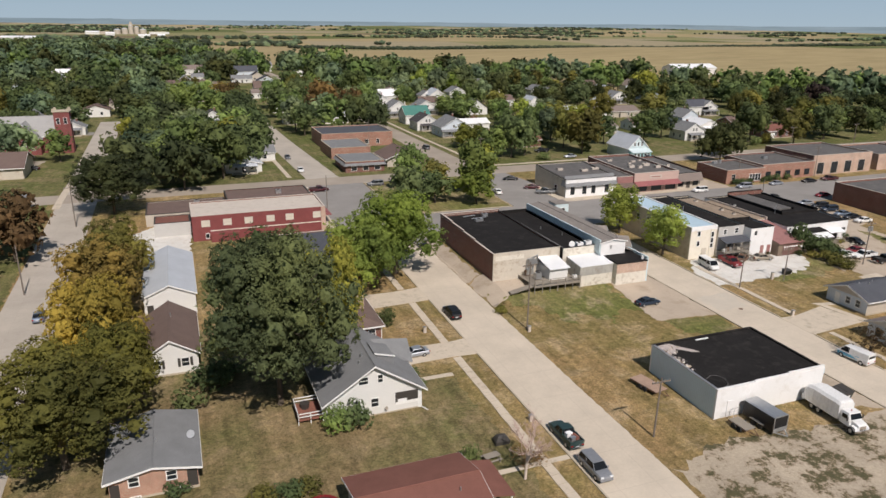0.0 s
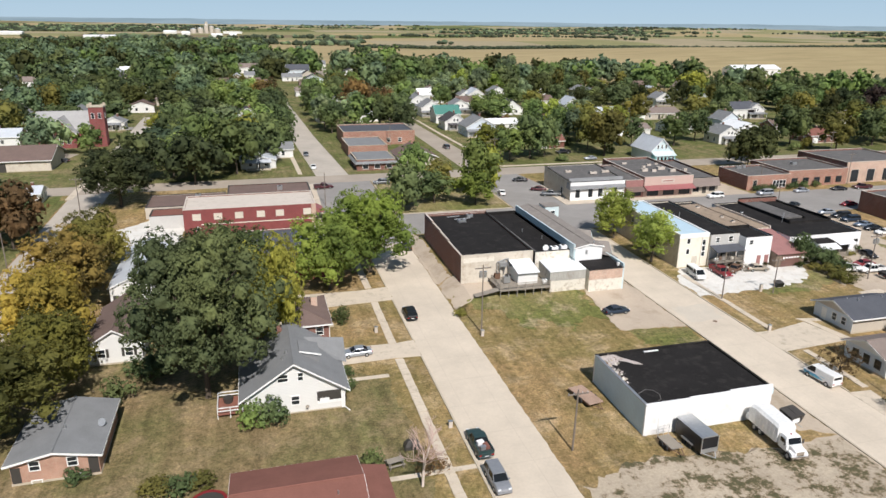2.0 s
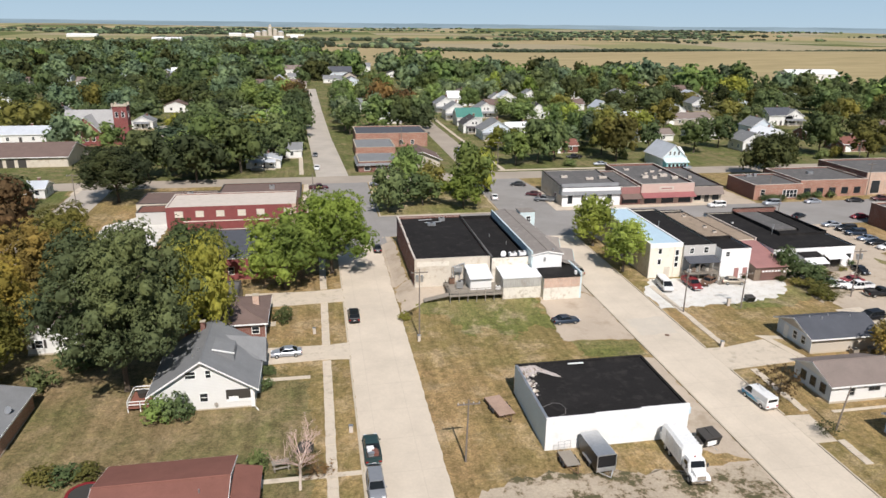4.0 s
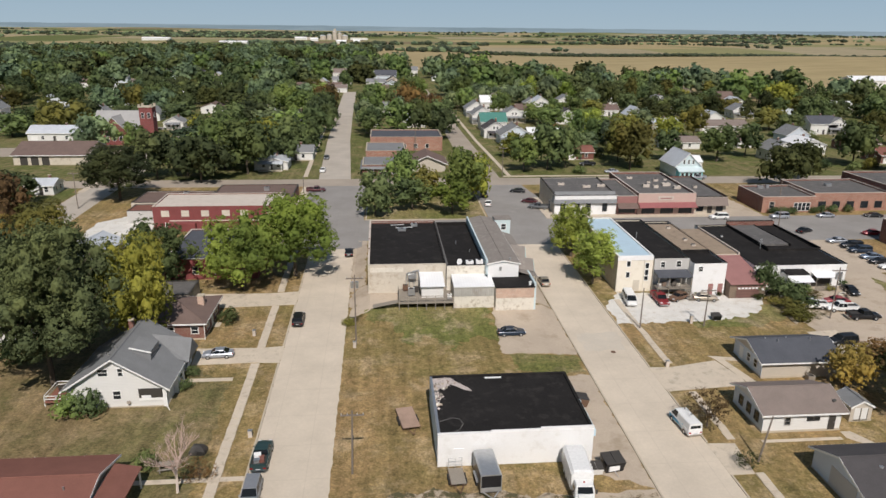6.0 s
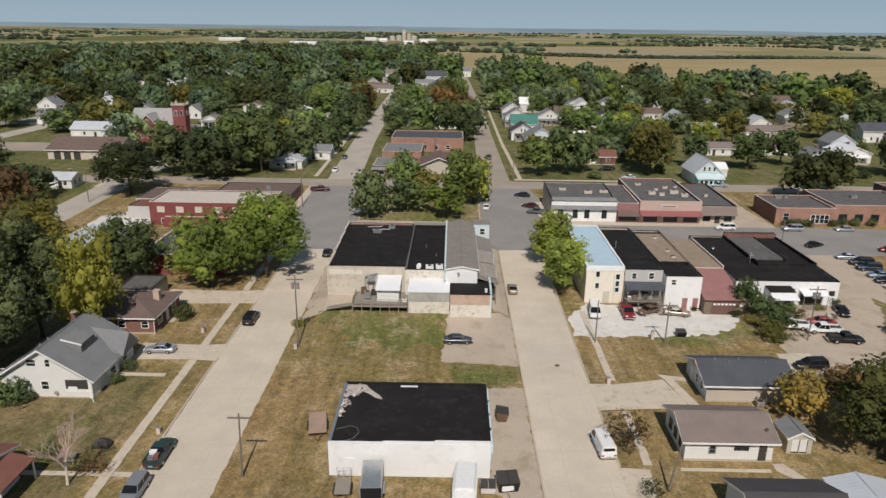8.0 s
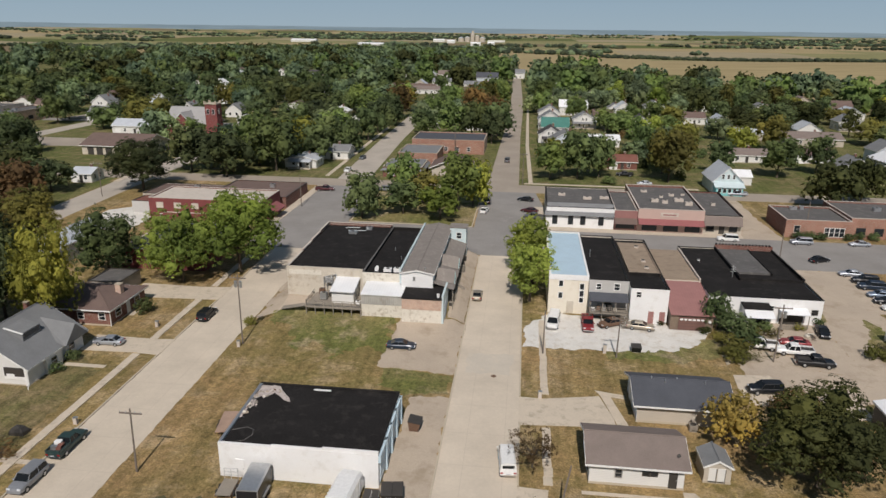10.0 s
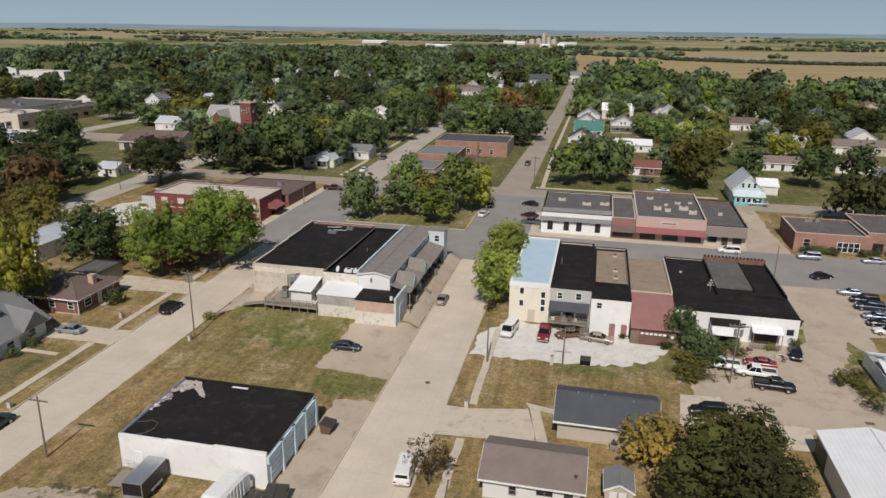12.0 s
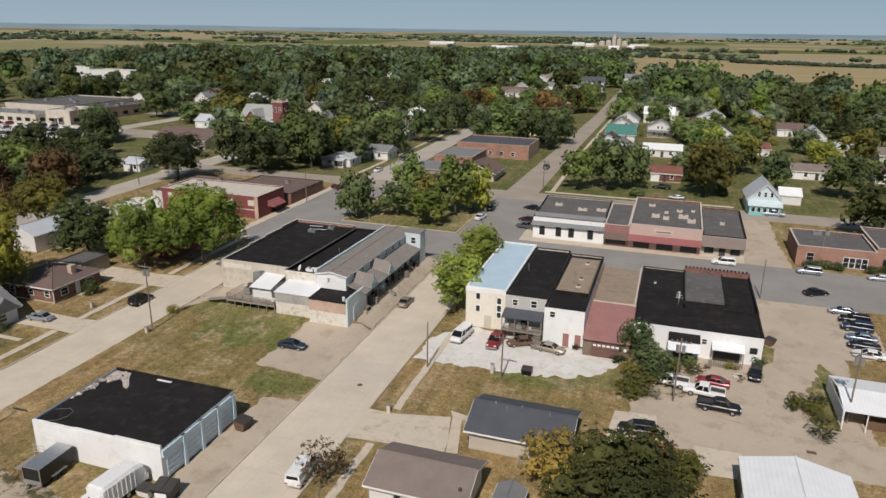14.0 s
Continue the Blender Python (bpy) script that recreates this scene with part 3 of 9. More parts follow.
# glowing ring added behind the land, standing in for bright sky low down
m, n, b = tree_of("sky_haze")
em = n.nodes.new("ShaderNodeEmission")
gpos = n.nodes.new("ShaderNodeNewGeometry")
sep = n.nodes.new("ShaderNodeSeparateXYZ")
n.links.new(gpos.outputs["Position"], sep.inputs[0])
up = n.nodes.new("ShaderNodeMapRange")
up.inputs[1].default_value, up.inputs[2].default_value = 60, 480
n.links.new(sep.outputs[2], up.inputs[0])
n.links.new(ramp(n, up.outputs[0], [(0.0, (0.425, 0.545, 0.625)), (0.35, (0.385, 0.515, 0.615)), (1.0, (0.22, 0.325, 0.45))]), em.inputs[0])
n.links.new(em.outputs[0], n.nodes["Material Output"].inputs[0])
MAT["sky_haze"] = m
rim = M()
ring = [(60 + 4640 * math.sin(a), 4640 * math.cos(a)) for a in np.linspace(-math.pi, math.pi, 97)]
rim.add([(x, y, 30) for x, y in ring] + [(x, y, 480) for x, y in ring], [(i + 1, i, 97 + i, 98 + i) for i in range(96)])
tagged(part("backdrop_haze", rim, "sky_haze"), "glowing backdrop ring for the pale blue haze over the horizon", "sky", kind="structure")

# ---- streets, lots and walks ----
sheet("road_west_street", strip(36, -300, 44.5, 127), "concrete", 0.03, "pale tan concrete street between kerbs", "street", rough=0.13)
sheet("road_east_street", [(77.6, -300), (86, -300), (86, 128), (77.6, 128)], "concrete", 0.03, "pale tan concrete street with a grey patch", "street")
sheet("road_patch", strip(78.7, 80.1, 84.9, 85.9), "patch", 0.036, "grey asphalt patch in the concrete street", "road patch", rough=0.5)
sheet("road_west_junction", [(29, 130), (36, 127), (46, 127), (46, 180.6), (30, 180.6)], "asphalt", 0.04, "grey asphalt junction beside the small park", "street")
sheet("road_main_street", [(46, 132), (74, 132), (74, 128), (86, 128), (90, 128), (420, 128), (420, 146.5), (89, 146.5), (74.5, 146.5), (46, 147)], "asphalt", 0.046, "grey asphalt main street between shop rows", "street")
sheet("road_east_junction", [(75, 146.5), (90.9, 146.5), (90.9, 167), (89, 180.6), (75, 180.6)], "asphalt", 0.05, "grey asphalt street beside the small park", "street")
sheet("road_north_street", strip(-60, 180.6, 420, 189.5), "dusty", 0.044, "dusty pale cross street behind the shops", "street")
sheet("road_west_street_north", [(32.3, 189.5), (41.4, 189.5), (38.4, 260), (36.4, 340), (34.0, 472), (25.8, 472), (28, 340), (29.8, 260)], "oldconcrete", 0.03, "pale concrete street lined with trees", "street")
sheet("road_east_street_north", [(75.8, 189.5), (84.5, 189.5), (84.0, 284), (84.4, 396), (80, 690), (73, 690), (77.4, 396), (76.8, 284)], "dusty", 0.03, "grey street running north between houses", "street")
sheet("road_far_west_street", [(-28, -60), (-19, -60), (-19.5, 180.6), (-28, 180.6)], "oldconcrete", 0.03, "pale concrete side street", "street")
sheet("road_far_west_street_north", [(-28.3, 189.5), (-19.8, 189.5), (-21.5, 330), (-29.8, 330)], "oldconcrete", 0.03, "pale concrete side street by the church", "street")
sheet("road_church_street", strip(-230, 292, -29.6, 300), "asphalt", 0.036, "grey street in front of the church", "street")
sheet("road_alley", strip(116, 78.5, 260, 86.5), "dirt", 0.02, "dusty tan alley", "alley")
sheet("lot_east", [(132.4, 86.5), (143, 86.5), (143.5, 108), (150, 110), (150, 126), (146, 128), (132.4, 128)], "dirt", 0.024, "dusty gravel parking lot", "parking lot")
sheet("lot_yard", [(116, 86.5), (132.4, 86.5), (132.4, 102), (116, 102)], "dirt", 0.028, "bare dirt yard behind the shops", "yard")
sheet("lot_yard_weeds", [(114.6, 87), (119, 88.4), (123, 90.5), (122.4, 94), (124.5, 97.4), (120, 99.8), (116.4, 97.6), (114.4, 93)], "weeds", 0.033, "weeds spreading over a dirt yard", "weeds", rough=0.9)
sheet("lot_side", [(133.5, 146.6), (142, 146.6), (141, 163), (141, 180.6), (133.5, 180.6)], "dirt", 0.024, "dusty gravel lane between shops", "lane")
sheet("lawn_west", [(-18.6, 40), (26.0, 38), (30.6, 46), (30.6, 53.8), (30.6, 74), (24, 79), (11, 98), (-18.6, 99)], "brownlawn", 0.012, "brown parched lawn round the houses", "lawn", rough=0.9)
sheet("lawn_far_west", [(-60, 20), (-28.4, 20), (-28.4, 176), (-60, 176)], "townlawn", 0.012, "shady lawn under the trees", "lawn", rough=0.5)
mound = M()
xs_b, ys_b = [45 + k for k in range(33)], [86 + k for k in range(47)]
mound.add([(x, y, gz(y) + bank(x, y) + 0.012) for y in ys_b for x in xs_b], [(j * 33 + i, j * 33 + i + 1, j * 33 + i + 34, j * 33 + i + 33) for j in range(46) for i in range(32)])
tagged(part("grass_bank", mound, "grass"), "grassy bank rising to the brick hall", "bank", kind="structure")
sheet("lot_island", [(140.2, 105.5), (137.4, 97), (136.6, 91), (137.4, 87.4), (139.6, 87.9), (140.2, 96), (141.6, 102.5)], "green", 0.034, "weedy green strip beside the carport", "grass")
sheet("lot_corner_grass", [(132.5, 110), (134.7, 108.6), (134, 104), (132.5, 102.6)], "green", 0.034, "patch of green grass at the shop corner", "grass", rough=0.3)
sheet("lot_east_grass", [(149.8, 128), (150.2, 117), (149.9, 109), (147.2, 107.2), (148, 102), (156, 101), (156, 127)], "grass", 0.034, "dry grass verge behind the parked cars", "grass", rough=0.5)
sheet("drive_pad", [(114.4, 84.2), (113.7, 76.8), (116.4, 76.6), (119.6, 77.2), (119.2, 84.6)], "walk", 0.04, "small concrete parking pad by the alley", "driveway")
sheet("drive_workshop", [(123.4, 79.6), (128.4, 79.7), (128.2, 74.8), (124.2, 74.6)], "walk", 0.04, "concrete slab before the workshop", "driveway")
sheet("lot_gravel", [(86.6, 88.8), (104, 89.2), (109, 90.5), (112, 93), (114.8, 97.5), (103, 100), (90.3, 101.4), (89, 99), (86.6, 96)], "gravel", 0.02, "white gravel parking yard", "parking yard")
sheet("lot_gravel_edge", [(98, 86.6), (103, 87.2), (108, 86.4), (113.6, 89.4), (116, 92.6), (115.8, 95.5), (113.4, 95.4), (111.2, 92), (106, 89.9), (98, 88.7)], "green", 0.024, "greener grass at the edge of the gravel", "grass", rough=1.2)
sheet("lot_dirt", [(66.8, 80.3), (77.4, 79.0), (77.4, 95), (67.5, 95.2), (67.2, 88)], "dirt", 0.024, "packed dirt parking spot", "parking spot")
sheet("lot_porch_walk", [(74.6, 95.5), (77.3, 95.5), (77.3, 127.5), (74.6, 127.5)], "dirt", 0.03, "worn dirt walk along the shop porch", "walk", rough=0.25)
sheet("lot_green", [(67.6, 75), (72, 73.8), (76.9, 74.2), (77.2, 78.8), (68, 79.8)], "green", 0.02, "strip of green grass", "grass")
sheet("lot_grass", [(46.5, 98), (53, 98), (66.5, 96), (66.8, 89), (67.4, 84), (64, 86.5), (60, 81), (57.5, 86), (54, 83.5), (51, 90), (47.5, 91)], "green", 0.016, "greener patch of lawn", "grass", rough=1.8)
sheet("lot_apron", [(72.3, 53), (77.4, 50), (77.4, 73.5), (72.6, 73)], "dirt", 0.028, "dusty concrete apron beside garage doors", "apron")
sheet("lot_rubble", [(66, 49.5), (77.4, 50), (77.4, -200), (44.8, -200), (44.8, 44), (55, 42)], "dirt", 0.02, "dusty gravel lot", "lot")
sheet("lot_weeds", [(45.4, 48), (50, 50.5), (58, 51.2), (66, 50), (70, 49), (77, 49.5), (77, 38), (45.4, 38)], "weeds", 0.026, "weeds growing through dusty gravel", "weeds")
sheet("lot_back", [(44.8, 93), (49, 95), (53, 97.4), (60, 98), (60, 104.1), (46.8, 104.1), (44.8, 103)], "dirt", 0.02, "pale dirt behind the brick hall", "gravel")
sheet("lot_side_brick", strip(44.5, 104.2, 47.1, 132), "dirt", 0.03, "dusty verge beside the brick hall", "verge")
sheet("lot_west_yard", [(-13, 131), (0.4, 131), (0.4, 142), (1, 155), (-6, 155), (-13, 148)], "gravel", 0.02, "pale gravel yard", "yard")
sheet("drive_silver", [(24.3, 79.3), (32.2, 79.6), (36, 79.3), (36, 84.3), (33, 83.9), (24.0, 84.2)], "walk", 0.05, "concrete driveway beside the white house", "driveway")
sheet("drive_brick", [(24.6, 98.6), (36, 99.2), (36, 104.8), (31, 104.2), (20, 104.5), (20, 99)], "walk", 0.05, "concrete driveway by the brick house", "driveway")
sheet("drive_east", [(86, 68.5), (97.4, 69.4), (97.2, 71.5), (96.0, 76.2), (89, 74.7), (86, 74.8)], "walk", 0.05, "concrete driveway slab", "driveway")
sheet("drive_low", [(86, 51.6), (88.7, 51.6), (89.2, 57), (86, 57.2)], "walk", 0.05, "short concrete driveway", "driveway")
sheet("path_east", [(95.6, 77.6), (99.2, 76.8), (99.2, 75.9), (97.4, 76.2), (98.9, 69.6), (97.6, 69.5), (96.2, 76.4)], "walk", 0.054, "concrete path to the blue house", "path")
sheet("path_porch", strip(24.8, 74.8, 30.6, 75.6), "walk", 0.05, "narrow concrete path", "path")
sheet("path_birch", strip(24.0, 54.2, 36, 54.9), "walk", 0.05, "narrow concrete path", "path")
sheet("path_white", strip(92.5, 56.9, 102, 57.4), "walk", 0.05, "narrow concrete path", "path")
sheet("path_white_step", [(102.6, 57.2), (104.5, 55.3), (105.6, 55.3), (103.8, 58.4), (102.6, 58.4)], "walk", 0.05, "concrete steps and path", "path")
sheet("path_park", [(56, 148), (57.3, 148), (66, 159), (75, 162), (75, 163.4), (65.3, 160.4)], "walk", 0.05, "curving park path", "path")
sheet("pavement_shops", [(88.6, 146.7), (133.4, 146.7), (133.4, 149.4), (90.95, 149.4), (90.95, 166), (88.6, 166)], "walk", 0.14, "concrete shop pavement", "pavement")
sheet("pavement_south_row", strip(90, 125.6, 133, 127.9), "walk", 0.14, "concrete shop pavement", "pavement")
sheet("pavement_north", strip(86, 191.2, 134, 192.4), "walk", 0.12, "concrete pavement", "pavement")
sheet("pavement_north_walk", [(87.2, 193), (88.4, 193), (87.4, 260), (87.6, 400), (86.5, 400), (86.2, 260)], "walk", 0.1, "long straight concrete walk", "pavement")
sheet("pavement_west_walk", [(27.6, 193), (28.8, 193), (26.6, 300), (25.2, 300)], "walk", 0.1, "long straight concrete walk", "pavement")
sheet("pavement_church", [(-28.6, 176), (-27.0, 176), (-26.7, 208), (-28.3, 208)], "walk", 0.1, "pale concrete walk", "pavement")
sheet("pavement_red", [(28.2, 131), (30, 130.4), (31, 180), (29.0, 180)], "walk", 0.13, "concrete pavement by the red building", "pavement")
for k, (x0, y0, x1, y1) in enumerate([(35.78, -60, 36, 79.2), (35.78, 84.3, 36, 99.1), (35.78, 104.9, 36, 127), (77.4, -60, 77.6, 127), (86, 74.9, 86.2, 127), (86, 57.3, 86.2, 68.4), (86, -60, 86.2, 51.5)]):
    sheet("kerb", strip(x0, y0, x1, y1), "kerb", 0.15, "weathered concrete kerb", "kerb")
for poly in ([(46.3, 147.3), (74.6, 146.9), (75, 180.2), (46.3, 180.2)],):
    sheet("kerb", poly, "kerb", 0.13, "concrete kerb round the small park", "kerb")
    sheet("lawn_park", [(46.6, 147.6), (74.4, 147.2), (74.7, 179.9), (46.6, 179.9)], "green", 0.16, "shady lawn of the small park", "lawn", rough=0)


# ---- buildings ----
FACES = {"S": (0, -1), "N": (0, 1), "E": (1, 0), "W": (-1, 0)}


def wbox(side, c, u0, u1, z0, z1, out0, out1):
    """A box on a wall plane: u runs along the wall, out0 to out1 outwards from it."""
    sx, sy = FACES[side]
    s = sx + sy
    a, b = sorted((c + s * out0, c + s * out1))
    return (u0, a, z0, u1, b, z1) if sy else (a, u0, z0, b, u1, z1)


def window(owner, side, c, u, z, w=0.9, h=1.2, frame_mat="trim", bars=1, name="window", label="", pane="glass"):
    m = M()
    t = 0.09
    for a, b, p, q in ((u - w / 2 - t, u + w / 2 + t, z - t, z), (u - w / 2 - t, u + w / 2 + t, z + h, z + h + t), (u - w / 2 - t, u - w / 2, z, z + h), (u + w / 2, u + w / 2 + t, z, z + h)):
        m.box(*wbox(side, c, a, b, p, q, 0.003, 0.07))
    for k in range(bars):
        zz = z + h * (k + 1) / (bars + 1)
        m.box(*wbox(side, c, u - w / 2, u + w / 2, zz - 0.03, zz + 0.03, 0.003, 0.05))
    ob = part(name, m, frame_mat, owner, label)
    part("pane", M().box(*wbox(side, c, u - w / 2, u + w / 2, z, z + h, 0.002, 0.02)), pane, ob)
    return ob


def door(owner, side, c, u, w=0.95, h=2.05, mat="trim", z=0.1, label="", name="door"):
    ob = part(name, M().box(*wbox(side, c, u - w / 2, u + w / 2, z, z + h, 0.003, 0.06)), mat, owner, label)
    part("door_handle", M().box(*wbox(side, c, u + w / 2 - 0.16, u + w / 2 - 0.06, z + 0.95, z + 1.03, 0.06, 0.12)), "steel", ob)
    return ob


def gable_roof(owner, x0, y0, x1, y1, ze, zr, axis, mat, over=0.45, t=0.16, ridge=None, trim="trim"):
    """Two roof planes with fascia boards; axis: the way the ridge runs."""
    if axis == "x":
        mid = (y0 + y1) / 2 if ridge is None else ridge
        p = (zr - ze) / (mid - y0)
        q = (zr - ze) / (y1 - mid)
        a = [(x0 - over, y0 - over, ze - over * p), (x1 + over, y0 - over, ze - over * p), (x1 + over, mid, zr), (x0 - over, mid, zr)]
        b = [(x0 - over, mid, zr), (x1 + over, mid, zr), (x1 + over, y1 + over, ze - over * q), (x0 - over, y1 + over, ze - over * q)]
        cap = ((x0 - over, mid, zr + 0.03), (x1 + over, mid, zr + 0.03))
    else:
        mid = (x0 + x1) / 2 if ridge is None else ridge
        p = (zr - ze) / (mid - x0)
        q = (zr - ze) / (x1 - mid)
        a = [(x0 - over, y0 - over, ze - over * p), (mid, y0 - over, zr), (mid, y1 + over, zr), (x0 - over, y1 + over, ze - over * p)]
        b = [(mid, y0 - over, zr), (x1 + over, y0 - over, ze - over * q), (x1 + over, y1 + over, ze - over * q), (mid, y1 + over, zr)]
        cap = ((mid, y0 - over, zr + 0.03), (mid, y1 + over, zr + 0.03))
    up = [tuple(Vector(v) + Vector((0, 0, t))) for v in a], [tuple(Vector(v) + Vector((0, 0, t))) for v in b]
    roof = part("roof", M().slab(*up[0], t).slab(*up[1], t), mat, owner)
    part("ridge_cap", M().tube(tuple(Vector(cap[0]) + Vector((0, 0, t - 0.02))), tuple(Vector(cap[1]) + Vector((0, 0, t - 0.02))), 0.09, 0.09, 6), mat, roof)
    for quad in up if trim else ():
        for i in range(4):
            s, e = Vector(quad[i]), Vector(quad[(i + 1) % 4])
            if abs(s.z - zr - t) < 1e-4 and abs(e.z - zr - t) < 1e-4:
                continue
            d = (e - s).normalized().cross(Vector((0, 0, 1))) * 0.035
            low = Vector((0, 0, -0.24))
            f = M().hexa([s + low, e + low, e + low + d, s + low + d, s + Vector((0, 0, -0.02)), e + Vector((0, 0, -0.02)), e + d + Vector((0, 0, -0.02)), s + d + Vector((0, 0, -0.02))])
            part("fascia", f, trim, roof)
    return roof


def hip_roof(owner, x0, y0, x1, y1, ze, zr, mat, over=0.5, t=0.16, trim="trim"):
    """Four roof planes that meet on a short ridge, with ridge caps and fascia boards."""
    p = min(x1 - x0, y1 - y0) / 2
    drop = over * (zr - ze) / p
    a, b, c, d = [(x, y, ze - drop + t) for x, y in ((x0 - over, y0 - over), (x1 + over, y0 - over), (x1 + over, y1 + over), (x0 - over, y1 + over))]
    if x1 - x0 > y1 - y0:
        r0, r1 = (x0 + p, (y0 + y1) / 2, zr + t), (x1 - p, (y0 + y1) / 2, zr + t)
        faces = [(0, 1, 5, 4), (1, 2, 5), (2, 3, 4, 5), (3, 0, 4)]
        hips = ((a, r0), (d, r0), (b, r1), (c, r1), (r0, r1))
    else:
        r0, r1 = ((x0 + x1) / 2, y0 + p, zr + t), ((x0 + x1) / 2, y1 - p, zr + t)
        faces = [(0, 1, 4), (1, 2, 5, 4), (2, 3, 5), (3, 0, 4, 5)]
        hips = ((a, r0), (b, r0), (c, r1), (d, r1), (r0, r1))
    low = [(x, y, z - t) for x, y, z in (a, b, c, d)]
    m = M().add([a, b, c, d, r0, r1], faces)
    m.add(low, [(3, 2, 1, 0)])
    roof = part("roof", m, mat, owner)
    for u, v in hips:
        part("ridge_cap", M().tube(u, v, 0.08, 0.08, 6), mat, roof)
    for u, v in ((a, b), (b, c), (c, d), (d, a)):
        n2 = (Vector(v) - Vector(u)).normalized().cross(Vector((0, 0, 1))) * 0.035
        k = Vector((0, 0, -t - 0.06))
        u, v = Vector(u), Vector(v)
        part("fascia", M().hexa([u + k, v + k, v + k + n2, u + k + n2, u, v, v + n2, u + n2]), trim, roof)
    return roof


def gable_walls(x0, y0, x1, y1, ze, zr, axis, low=-0.8):
    m = M()
    m.add([(x0, y0, low), (x1, y0, low), (x1, y1, low), (x0, y1, low), (x0, y0, ze), (x1, y0, ze), (x1, y1, ze), (x0, y1, ze)], [(0, 1, 5, 4), (1, 2, 6, 5), (2, 3, 7, 6), (3, 0, 4, 7)])
    if axis == "x":
        y = (y0 + y1) / 2
        m.add([(x0, y0, ze), (x0, y, zr), (x0, y1, ze), (x1, y0, ze), (x1, y, zr), (x1, y1, ze)], [(0, 1, 2), (3, 5, 4)])
    else:
        x = (x0 + x1) / 2
        m.add([(x0, y0, ze), (x, y0, zr), (x1, y0, ze), (x0, y1, ze), (x, y1, zr), (x1, y1, ze)], [(0, 2, 1), (3, 4, 5)])
    return m


def house(x0, y0, x1, y1, ze, zr, axis, wall, roof, label, over=0.45, base="kerb", name="house", category="house", trim="trim"):
    """A gabled house with its south-west corner at x0, y0. Returns it and its width and depth."""
    w, d = x1 - x0, y1 - y0
    ob = thing(name, x0, y0, label, category)
    part("wall", gable_walls(0, 0, w, d, ze, zr, axis), wall, ob)
    part("foundation", M().box(-0.05, -0.05, -1.0, w + 0.05, d + 0.05, 0.25), base, ob)
    gable_roof(ob, 0, 0, w, d, ze, zr, axis, roof, over, trim=trim)
    return ob, w, d


def chimney(owner, x, y, z0, z1, s=0.6, mat="brick", parent=None):
    c = part("chimney", M().box(x - s / 2, y - s / 2, z0, x + s / 2, y + s / 2, z1), mat, owner)
    part("chimney_cap", M().box(x - s / 2 - 0.06, y - s / 2 - 0.06, z1, x + s / 2 + 0.06, y + s / 2 + 0.06, z1 + 0.1), "kerb", c)
    return c


def vent(owner, x, y, z, h=0.5, r=0.07):
    part("vent_pipe", M().tube((x, y, z - 0.3), (x, y, z + h), r, r, 8), "steel", owner)


def flat_block(x0, y0, x1, y1, h, walls, roof, label, parapet=0.35, coping="kerb", name="shop_building", category="building", back=None):
    """A flat-roofed building; walls: materials for S, E, N, W."""
    w, d = x1 - x0, y1 - y0
    hb = h if back is None else back
    ob = thing(name, x0, y0, label, category)
    z = -0.9
    caps = coping if isinstance(coping, tuple) else (coping,) * 4
    sides = {"S": [(0, 0), (w, 0)], "E": [(w, 0), (w, d)], "N": [(w, d), (0, d)], "W": [(0, d), (0, 0)]}
    zt = {0: h, d: hb}
    t = 0.25
    for (key, ((ax, ay), (bx, by))), mat, cap in zip(sides.items(), walls, caps):
        nx, ny = FACES[key]
        ix, iy = -nx * t, -ny * t
        e = 0.0 if key in "SN" else t
        a = (ax, ay + (e if by > ay else -e)) if key in "EW" else (ax, ay)
        b = (bx, by - (e if by > ay else -e)) if key in "EW" else (bx, by)
        za, zb = zt[ay] + parapet, zt[by] + parapet
        part("wall", M().hexa([(*a, z), (*b, z), (b[0] + ix, b[1] + iy, z), (a[0] + ix, a[1] + iy, z), (*a, za), (*b, zb), (b[0] + ix, b[1] + iy, zb), (a[0] + ix, a[1] + iy, za)]), mat, ob)
        part("coping", M().hexa([(a[0] + nx * 0.04, a[1] + ny * 0.04, za), (b[0] + nx * 0.04, b[1] + ny * 0.04, zb), (b[0] + ix * 1.15, b[1] + iy * 1.15, zb), (a[0] + ix * 1.15, a[1] + iy * 1.15, za),
                                 (a[0] + nx * 0.04, a[1] + ny * 0.04, za + 0.07), (b[0] + nx * 0.04, b[1] + ny * 0.04, zb + 0.07), (b[0] + ix * 1.15, b[1] + iy * 1.15, zb + 0.07), (a[0] + ix * 1.15, a[1] + iy * 1.15, za + 0.07)]), cap, ob)
    part("roof", M().slab((t, t, h), (w - t, t, h), (w - t, d - t, hb), (t, d - t, hb), 0.2), roof, ob)
    return ob, w, d


def roof_unit(owner, x, y, z, sx=1.2, sy=0.9, h=0.8, mat="steel"):
    u = part("rooftop_unit", M().box(x, y, z - 0.05, x + sx, y + sy, z + h), mat, owner)
    part("fan_grille", M().tube((x + sx / 2, y + sy / 2, z + h), (x + sx / 2, y + sy / 2, z + h + 0.06), 0.32, 0.32, 12), "darktrim", u)
    return u


